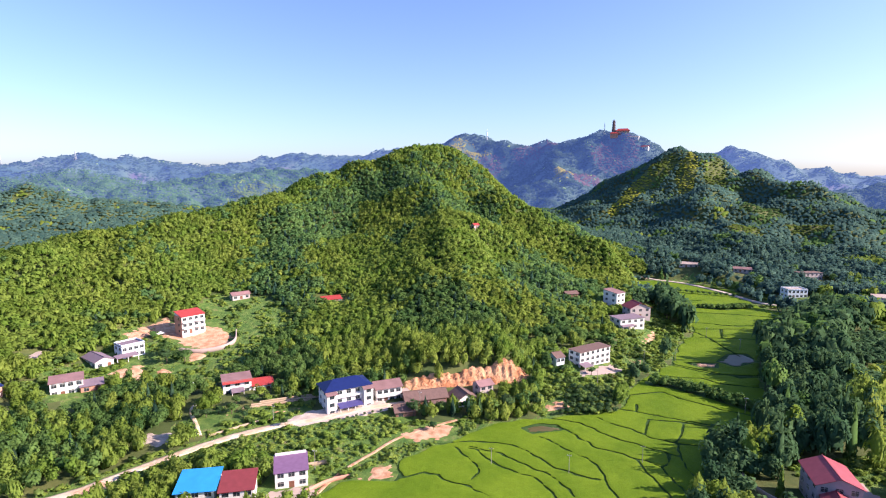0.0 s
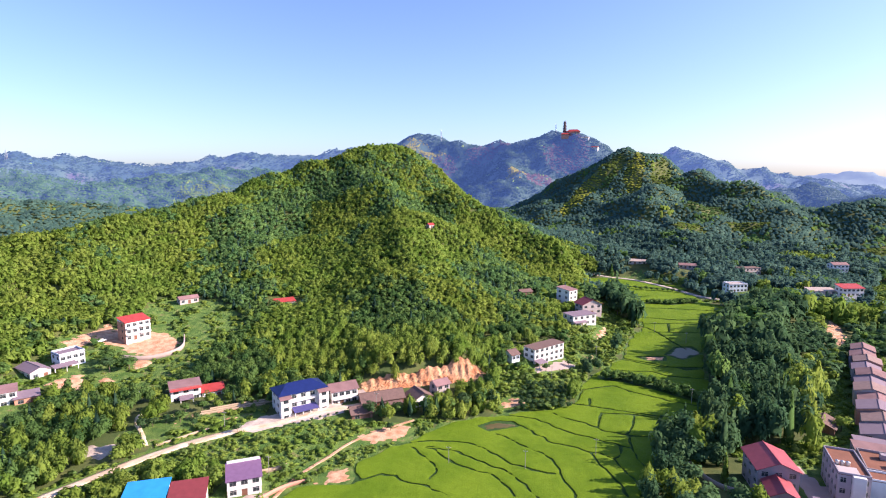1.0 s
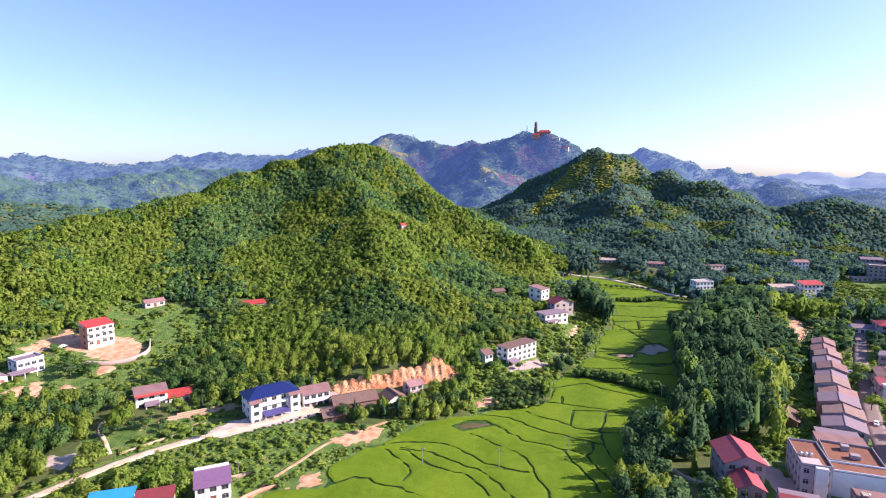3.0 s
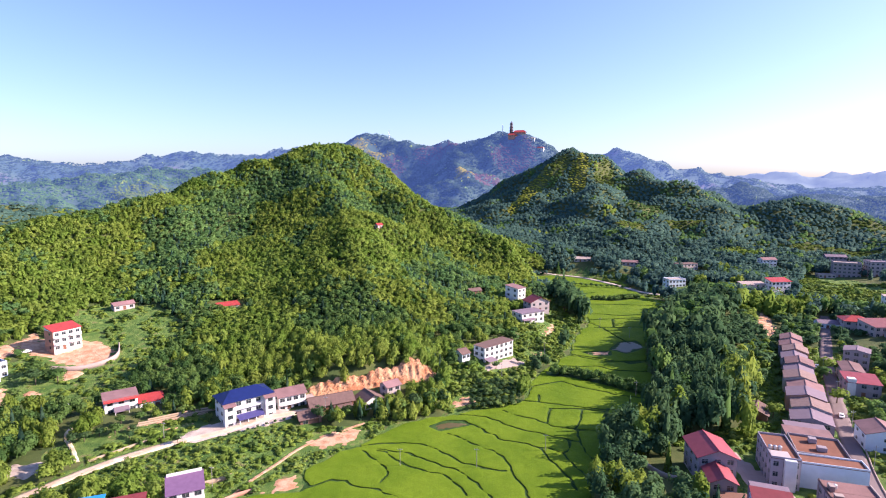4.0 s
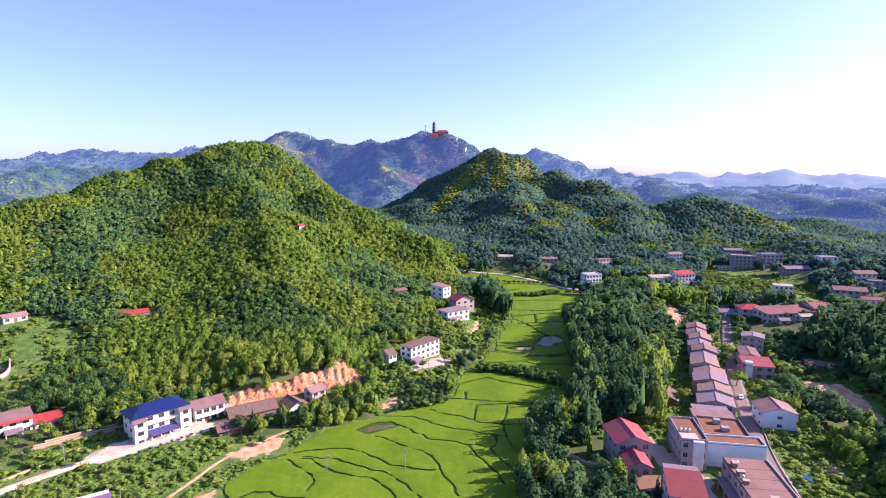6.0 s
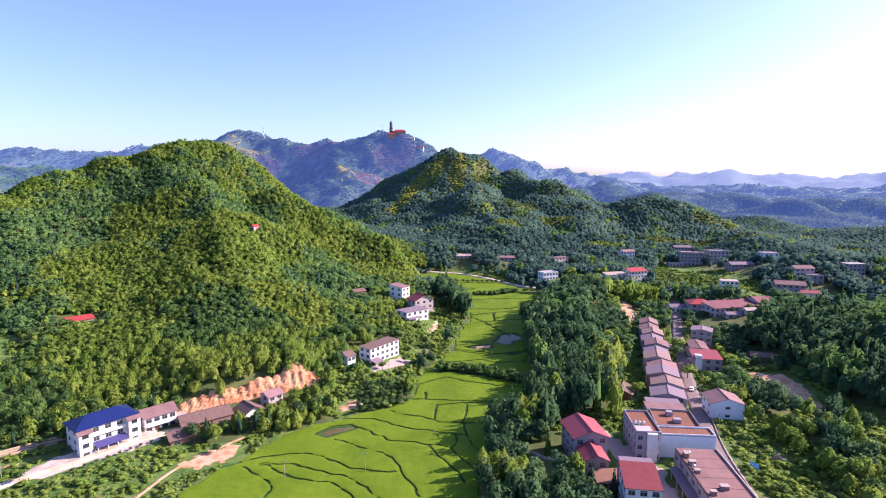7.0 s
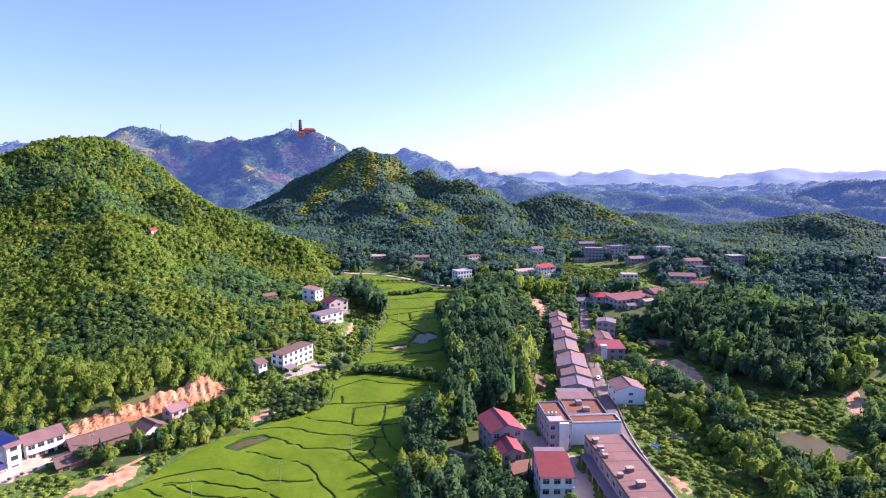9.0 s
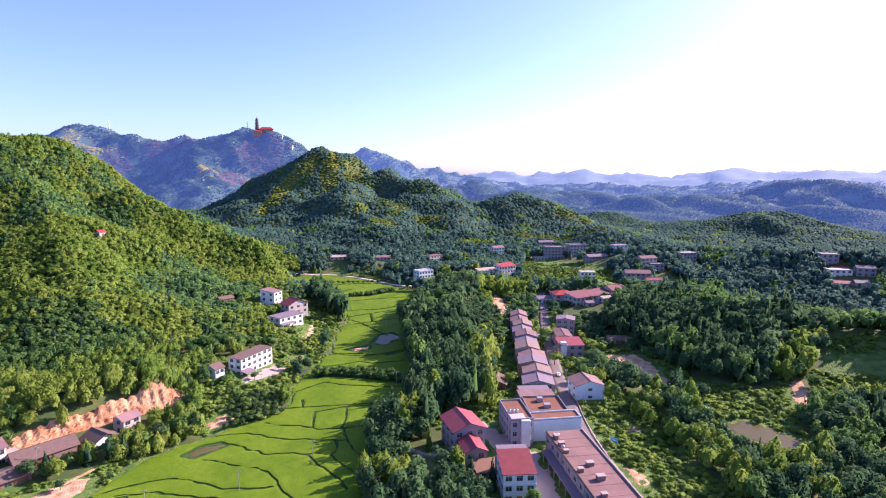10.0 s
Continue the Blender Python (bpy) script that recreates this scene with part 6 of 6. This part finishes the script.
def tree(kind, x, y, r, h, label, tone=None, group="", seed=0):
    """One tree of its own: a trunk with limbs and a crown of leaf clumps."""
    key = (kind, tone, seed % 3)
    if key not in TREE_MASTERS:
        ob = tagged(new("tree"), label, "tree", group)
        bm = bmesh.new()
        trunk_mesh(bm, 1.0, 0.04, seed)
        part("trunk", bm, BARK, ob)
        tv, tt = TEMPLATES[kind, 0][seed % 3]
        rng = np.random.RandomState(seed + 77)
        low, high = (np.array(k) for k in TONES[tone or kind])
        foot = 0.04 if kind == "conifer" else 0.18
        arrays("crown", tv * [0.5, 0.5, (1 - foot) / 2] + [0, 0, foot], tt, LEAF, np.tile(low + (high - low) * rng.uniform(0.2, 0.8), (len(tv), 1)), ob, soft_normals(tv))
        TREE_MASTERS[key] = ob
        made = ob
    else:
        made = copy_thing(TREE_MASTERS[key], Matrix())
        tagged(made, label, "tree", group)
    made.matrix_basis = Matrix.LocRotScale((x, y, gz(x, y)), Euler((0, 0, (seed * 1.7) % 6.28)), (2 * r, 2 * r, h))
    return made


rt = random.Random(4)
for k in range(46):     # round orchard trees on the terrace by the long white house
    i, j = k % 8, k // 8
    x, y = -15 + i * 2.9 + rt.uniform(-0.5, 0.5) + j * 0.5, 217 + j * 4.6 + i * 1.2 + rt.uniform(-0.5, 0.5)
    tree("broad", x, y, rt.uniform(1.3, 1.7), rt.uniform(2.6, 3.4), "round dark green orchard tree on the terrace", "dark", "orchard trees", k)
for k in range(11):     # a row of round bushes at the valley head
    tree("broad", 55 + k * 4.2 + rt.uniform(-0.6, 0.6), 487 - k * 0.6 + rt.uniform(-1, 1), 2.0, rt.uniform(3, 3.8), "round clipped tree in a row across the fields", "dark", "field row trees", k)
SINGLE = ((-112.5, 171, 1.6, 3.4, "broad", "dark", "round clipped dark bush beside the lane"), (52, 176, 2.0, 10, "conifer", "scrub", "slender pale conifer at the edge of the rice"),
          (58, 151, 2.2, 11, "conifer", None, "tall dark conifer below the rose-roofed house"), (52, 146, 3.8, 8, "broad", None, "broad dark tree below the rose-roofed house"),
          (63, 147, 2.1, 11, "conifer", None, "tall dark conifer beside the white house"), (67, 151, 2.0, 10, "conifer", None, "tall dark conifer beside the shed"),
          (57, 157, 2.0, 9, "conifer", "scrub", "light green conifer beside the shed"), (48, 152, 3.0, 8, "broad", None, "rounded dark tree at the field edge"),
          (44, 147, 3.2, 7, "broad", "dark", "rounded dark tree at the field edge"), (70, 134, 2.6, 7, "broad", None, "dark tree beside the white house"),
          (104, 222, 3.2, 6.5, "broad", "scrub", "bright green round tree behind the terrace row"), (137, 240, 4.0, 7, "broad", "scrub", "bright green tree beside the road"),
          (152, 278, 5.0, 8, "broad", "scrub", "bright green spreading tree beside the road"), (146, 268, 4.2, 7, "broad", None, "green spreading tree beside the road"),
          (38, 377, 5.5, 9, "broad", "dark", "large dark round tree beside the white houses"), (-92, 200, 2.2, 4.5, "broad", None, "green bush between the houses"),
          (-66, 197, 2.4, 8, "conifer", None, "dark conifer before the old farmhouse"), (-70, 195, 3.0, 7, "broad", "dark", "dark round tree before the old farmhouse"),
          (-50, 203, 2.0, 8.5, "conifer", None, "tall dark conifer before the old houses"), (-46, 205, 2.2, 9, "conifer", "dark", "tall conifer before the old houses"),
          (-42, 208, 3.0, 7, "broad", None, "green tree at the field edge"), (-36, 212, 3.4, 8, "broad", "dark", "dark tree at the field edge"),
          (-31, 216, 3.6, 8, "broad", None, "dark tree at the field edge"), (-26, 219, 3.4, 7, "broad", "dark", "dark tree at the field edge"),
          (-56, 201, 2.0, 8, "conifer", None, "dark conifer beside the old houses"), (-60, 188, 1.8, 3.6, "broad", "dark", "dark bush on the bare earth"),
          (-5, 261, 2.0, 4, "broad", "dark", "dark round tree in the yard"), (6, 273, 1.6, 3.2, "broad", "dark", "dark round tree in the yard"),
          (-18, 254, 2.0, 4.2, "broad", "dark", "dark round tree beside the narrow house"), (-201, 208, 4.6, 7.5, "broad", "dark", "large dark tree below the brick house"),
          (-207, 214, 4.2, 8, "broad", None, "large tree below the brick house"), (-194, 212, 4.4, 7.5, "broad", None, "large tree below the brick house"),
          (-140, 180, 2.0, 4.2, "broad", None, "bush on the terraces"), (-135, 183, 2.2, 4.5, "broad", None, "round tree on the terraces"),
          (-131, 187, 2.0, 3.8, "broad", "scrub", "round tree on the terraces"), (-137, 173, 2.4, 4.6, "broad", None, "round tree beside the lane"),
          (-127, 192, 1.2, 6, "conifer", None, "slender conifer on the terraces"))
for k, (x, y, r, hgt, kind, tone, lab) in enumerate(SINGLE):
    tree(kind, x, y, r, hgt, lab, tone, "", k)
for k, (x, y, r) in enumerate(((-145, 167.7, 2.3), (-142, 171.7, 2.1), (-138.2, 174.8, 1.9), (-132.6, 176.4, 1.8), (-131, 172, 1.7), (-148, 165.5, 2.4))):
    tree("broad", x, y, r, r * 1.6, "large round clipped shrub below the white house", "dark", "clipped garden shrubs", k)
for k in range(9):      # low round bushes along the edge of the concrete yard
    tree("broad", -99.6 + k * 2.4, 175.6 + k * 2.35, 0.75, 1.3, "small clipped round bush along the yard edge", "dark", "yard bushes", k)
rb = random.Random(9)
for k in range(26):     # bamboo and bushes round the brown pond and down the meadow
    x, y = 137 + rb.uniform(0, 13), 126 + k * 2.7 + rb.uniform(-4, 4)
    tree("bamboo" if k % 3 == 1 else "broad", x, y, rb.uniform(2.4, 3.6), rb.uniform(6.5, 9), "yellow-green bamboo clump beside the meadow" if k % 3 else "green tree among the bamboo", "bamboo" if k % 3 == 2 else None, "meadow bamboo", k)


# ---- pagoda on its hilltop ----
PAGODA_WALL = mat("red-brown pagoda wall", (0.17, 0.10, 0.11), 0.8, 0.15, 0.3, 0.1)
PAGODA_ROOF = mat("dark pagoda eaves", (0.10, 0.09, 0.10), 0.7, 0.2, 0.4, 0.1)


def ring(bm, r, z, n=8):
    return [bm.verts.new((r * math.cos(i * 2 * math.pi / n + math.pi / n), r * math.sin(i * 2 * math.pi / n + math.pi / n), z)) for i in range(n)]


def bridge(bm, rings, cap=True):
    for a, b in zip(rings, rings[1:]):
        for i in range(len(a)):
            bm.faces.new((a[i], a[(i + 1) % len(a)], b[(i + 1) % len(a)], b[i]))
    if cap:
        bm.faces.new(rings[0][::-1])
        bm.faces.new(rings[-1])


def pagoda(x, y, z, high=36.0):
    ob = tagged(new("pagoda"), "tall many-tiered pagoda on the hilltop", "pagoda")
    ob.location = (x, y, z)
    floors, step = 7, high * 0.82 / 7
    bm = bmesh.new()
    bridge(bm, [ring(bm, 8.0, -6.0), ring(bm, 8.0, 0.0), ring(bm, 6.6, 0.0), ring(bm, 6.6, 0.6)])
    part("podium", bm, CONCRETE, ob)
    for k in range(floors):
        r = 5.0 - 0.24 * k
        z0 = 0.6 + k * step
        bm = bmesh.new()
        bridge(bm, [ring(bm, r, z0), ring(bm, r, z0 + step * 0.72)])
        tier = part("tier", bm, PAGODA_WALL, ob)
        bm = bmesh.new()
        bridge(bm, [ring(bm, r * 1.02, z0 + step * 0.66), ring(bm, r * 1.45, z0 + step * 0.70), ring(bm, r * 1.45, z0 + step * 0.78), ring(bm, r * 0.95, z0 + step)])
        part("eaves", bm, PAGODA_ROOF, ob)
        for i in range(0, 8, 2):
            a = i * math.pi / 4
            bm = bmesh.new()
            box(bm, -0.6, 0.6, -0.1, 0.06, 0, step * 0.42)
            wi = part("arch_window", bm, GLASS, ob)
            wi.matrix_basis = pose(math.cos(a) * r * 0.93, math.sin(a) * r * 0.93, z0 + step * 0.15, 0, 0, math.degrees(a) + 90)
    z1 = 0.6 + floors * step
    bm = bmesh.new()
    bridge(bm, [ring(bm, 3.3, z1 - 0.1), ring(bm, 1.2, z1 + 1.6), ring(bm, 0.5, z1 + 2.0), ring(bm, 0.7, z1 + 2.8), ring(bm, 0.15, z1 + 5.0)])
    part("spire", bm, PAGODA_ROOF, ob)


pz = gz(3, 1640)
pagoda(3, 1640, pz + 4.0)
house("red temple hall beside the pagoda", 10, 1628, pz - 3, -4, 34, 14, 2, BRICK, RED, "hip", 6, 2, 8, 3, storey=4.5, skirt=8, win=(2, 2))
house("low red gate hall below the pagoda", -6, 1618, pz - 7, -4, 20, 10, 1, BRICK, RED, "hip", 4, 1.5, 4, 2, storey=5, skirt=8, win=(2, 2))
house("white hillside building below the pagoda", 38, 1596, gz(52, 1596) - 1, -12, 30, 12, 1, WHITE, CONCRETE, "shed", 2, 1, 6, 2, storey=4, skirt=8, win=(2, 2))
house("small white hillside building", 74, 1575, gz(82, 1578) - 1, -20, 18, 10, 1, WHITE, ROSE, "gable", 3, 1, 4, 2, storey=4, skirt=8, win=(2, 2))


def mast(x, y, z, high, wide, label):
    """A lattice mast: four legs, cross bars and a top rod."""
    ob = tagged(new("radio_mast"), label, "mast")
    ob.location = (x, y, z)
    t = 0.26 * high / 30
    bm = bmesh.new()

    def rod(a, b, q):
        a, b = Vector(a), Vector(b)
        m = Matrix.Translation((a + b) / 2) @ (b - a).to_track_quat("Z", "Y").to_matrix().to_4x4()
        bmesh.ops.create_cone(bm, cap_ends=True, segments=4, radius1=q, radius2=q, depth=(b - a).length, matrix=m)
    foot, head = wide / 2, wide / 7
    corners = ((1, 1), (-1, 1), (-1, -1), (1, -1))
    for sx, sy in corners:
        rod((sx * foot, sy * foot, -2), (sx * head, sy * head, high * 0.86), t)
        part("leg", bm, STEEL, ob)
        bm = bmesh.new()
    for k in range(8):
        u, w2 = k / 8, (k + 1) / 8
        ru, rw = foot + (head - foot) * u, foot + (head - foot) * w2
        for (ax, ay), (bx, by) in zip(corners, corners[1:] + corners[:1]):
            rod((ax * ru, ay * ru, high * 0.86 * u), (bx * rw, by * rw, high * 0.86 * w2), t * 0.6)
            rod((ax * rw, ay * rw, high * 0.86 * w2), (bx * rw, by * rw, high * 0.86 * w2), t * 0.6)
    part("braces", bm, STEEL, ob)
    bm = bmesh.new()
    rod((0, 0, high * 0.84), (0, 0, high), t)
    part("aerial", bm, STEEL, ob)


mast(-22, 1650, gz(-22, 1650), 36, 5, "lattice radio mast beside the pagoda")
mast(-384, 1770, gz(-384, 1770), 38, 4, "lattice radio mast on the ridge")
mast(-1760, 1230, gz(-1760, 1230), 44, 9, "steel power pylon on the far ridge")
mast(-1640, 1380, gz(-1640, 1380), 36, 7, "steel power pylon on the far ridge")


# ---- poles, walls and small things ----
POLE = mat("weathered concrete pole", (0.26, 0.25, 0.23), 0.9, 0.1, 2, 0.1)


def pole(x, y, high, label="slender concrete power pole with crossbar", lift=0.0):
    ob = tagged(new("power_pole"), label, "pole", "power poles")
    ob.location = (x, y, gz(x, y) + lift)
    bm = bmesh.new()
    bmesh.ops.create_cone(bm, cap_ends=True, segments=8, radius1=0.11, radius2=0.07, depth=high + 0.5, matrix=pose(0, 0, high / 2 - 0.25))
    part("post", bm, POLE, ob)
    bm = bmesh.new()
    box(bm, -0.8, 0.8, -0.05, 0.05, high - 0.7, high - 0.58)
    part("crossbar", bm, STEEL, ob)
    for k in (-0.7, 0, 0.7):
        bm = bmesh.new()
        bmesh.ops.create_cone(bm, cap_ends=True, segments=6, radius1=0.06, radius2=0.04, depth=0.22, matrix=pose(k, 0, high - 0.47))
        part("insulator", bm, WHITE, ob)


for x, y, hgt in ((-9, 172, 7), (-34, 170, 6.5), (14, 186, 6.5), (-88, 150, 7), (56, 240, 7), (36, 300, 7), (58, 350, 7), (88, 360, 7), (140, 246, 8), (128, 214, 8),
                  (119, 186, 8), (150, 276, 8), (-118, 172, 7), (-70, 202, 7), (72, 330, 7), (-2, 252, 7), (20, 290, 7), (204, 160, 8), (150, 180, 8)):
    pole(x, y, hgt)


STONE = mat("tan field stone", (0.40, 0.30, 0.21), 0.9, 0.25, 0.8, 0.25)


def wall_run(name, pts, high, thick, material, label, lift=-0.3):
    """A low wall along a line of points on the land."""
    c = along(pts, 1.5)
    t = np.gradient(c, axis=0)
    t /= np.linalg.norm(t, axis=1)[:, None]
    nrm = np.stack([-t[:, 1], t[:, 0]], -1) * thick / 2
    z = ground(c[:, 0], c[:, 1]) + lift
    rows = [np.c_[c - nrm, z], np.c_[c - nrm, z + high], np.c_[c + nrm, z + high], np.c_[c + nrm, z]]
    v, n = np.concatenate(rows), len(c)
    tris = []
    for i in range(4):
        a = i * n + np.arange(n - 1)
        b = ((i + 1) % 4) * n + np.arange(n - 1)
        tris += [np.stack([a, a + 1, b + 1], -1), np.stack([a, b + 1, b], -1)]
    tagged(arrays(name, v, np.concatenate(tris), material), label, "wall", kind="structure")


wall_run("retaining_wall", ((-205, 221), (-196, 223), (-187, 232), (-186, 240), (-192, 249), (-196, 254)), 2.6, 0.6, CONCRETE, "curved pale retaining wall round the levelled site")
wall_run("yard_wall", ((44, 187), (46, 178), (50, 172), (55, 170)), 1.8, 0.5, CONCRETE, "curved pale wall beside the rose-roofed house")
wall_run("garden_wall", ((-104, 186.5), (-90, 199)), 0.7, 0.3, CONCRETE, "low pale wall along the yard")
wall_run("garden_wall", ((-84, 137.5), (-80, 146), (-73, 151)), 1.6, 0.3, BRICK, "old brick wall beside the white house")
for k in range(3):
    wall_run("terrace_wall", ((-136 + k * 1.5, 178 + k * 3.5), (-126 + k * 1.5, 186 + k * 3.5), (-113 + k * 1.0, 194 + k * 3.0)), 1.0, 0.4, STONE, "low pale stone wall of a garden terrace")
wall_run("lane_wall", ((-133.8, 155.9), (-129.6, 161.2), (-125.4, 168.6), (-119.2, 174.2)), 1.1, 0.4, STONE, "tan stone retaining wall above the lane")
wall_run("block_wall", ((-91.6, 150), (-88.3, 152.2), (-84.6, 156.4)), 1.7, 0.25, STONE, "old tan block wall behind the near white house")
wall_run("road_wall", ((99, 108), (106, 145), (110.5, 163), (116, 180), (124, 199)), 0.9, 0.3, CONCRETE, "low pale wall along the main road")


def car(x, y, angle, paint, label):
    ob = tagged(new("car"), label, "car")
    ob.matrix_world = pose(x, y, gz(x, y) + 0.24, 0, 0, angle)
    bm = bmesh.new()
    prof = ((-2.1, 0.3), (-2.15, 0.8), (-1.5, 0.92), (-0.9, 1.42), (0.7, 1.45), (1.4, 0.95), (2.1, 0.82), (2.15, 0.32))
    v = [[bm.verts.new((px, s * (0.84 if pz < 1 else 0.68), pz)) for px, pz in prof] for s in (-1, 1)]
    bm.faces.new(v[0])
    bm.faces.new(v[1][::-1])
    for i in range(len(prof)):
        j = (i + 1) % len(prof)
        bm.faces.new((v[0][i], v[1][i], v[1][j], v[0][j]))
    bmesh.ops.recalc_face_normals(bm, faces=bm.faces)
    bmesh.ops.bevel(bm, geom=bm.edges[:], offset=0.05, segments=1, affect="EDGES")
    part("body", bm, paint, ob)
    for wx0, wx1, wz0, wz1 in ((-1.42, -0.92, 1.0, 1.36), (0.78, 1.3, 1.02, 1.36)):
        bm = bmesh.new()
        c = [bm.verts.new((a + dx, s * 0.62, b)) for dx in (0,) for a, b in ((wx0 - 0.08, wz0), (wx1 - (0.02 if wx0 < 0 else 0), wz1)) for s in (-1, 1)]
        bm.faces.new((c[0], c[1], c[3], c[2]))
        part("windscreen", bm, GLASS, ob)
    for wx in (-1.3, 1.3):
        for wy in (-0.8, 0.8):
            bm = bmesh.new()
            bmesh.ops.create_cone(bm, cap_ends=True, segments=12, radius1=0.32, radius2=0.32, depth=0.22, matrix=pose(wx, wy, 0.3, 90))
            part("wheel", bm, TYRE, ob)


TYRE = mat("black tyre", (0.02, 0.02, 0.02), 0.9, 0.1, 3, 0.1)
CARWHITE = mat("white car paint", (0.8, 0.8, 0.8), 0.25, 0.03, 1, 0.0, spec=0.5)
car(131, 226, 66, CARWHITE, "white car parked on the main road")
car(152, 285, 64, CARWHITE, "white car on the main road")
car(-228, 233, 60, CARWHITE, "white van parked beside the brick house")
car(-170, 191, 30, CARWHITE, "white car parked on the grass track")


def billboard(x, y, angle, w, hgt, label):
    ob = tagged(new("billboard"), label, "billboard")
    ob.matrix_world = pose(x, y, gz(x, y), 0, 0, angle)
    bm = bmesh.new()
    box(bm, -w / 2, w / 2, -0.08, 0.08, 1.6, 1.6 + hgt)
    part("panel", bm, SKYBLUE, ob)
    bm = bmesh.new()
    box(bm, -w / 2 + 0.3, w / 2 - 0.3, -0.1, -0.084, 1.6 + hgt * 0.4, 1.6 + hgt * 0.62)
    part("writing_bar", bm, WHITE, ob)
    for k in (-w / 2 + 0.4, w / 2 - 0.4):
        bm = bmesh.new()
        box(bm, k - 0.09, k + 0.09, -0.07, 0.07, -0.4, 1.596)
        part("leg", bm, STEEL, ob)


billboard(115, 160, -72, 3.0, 1.3, "blue roadside billboard on two legs")
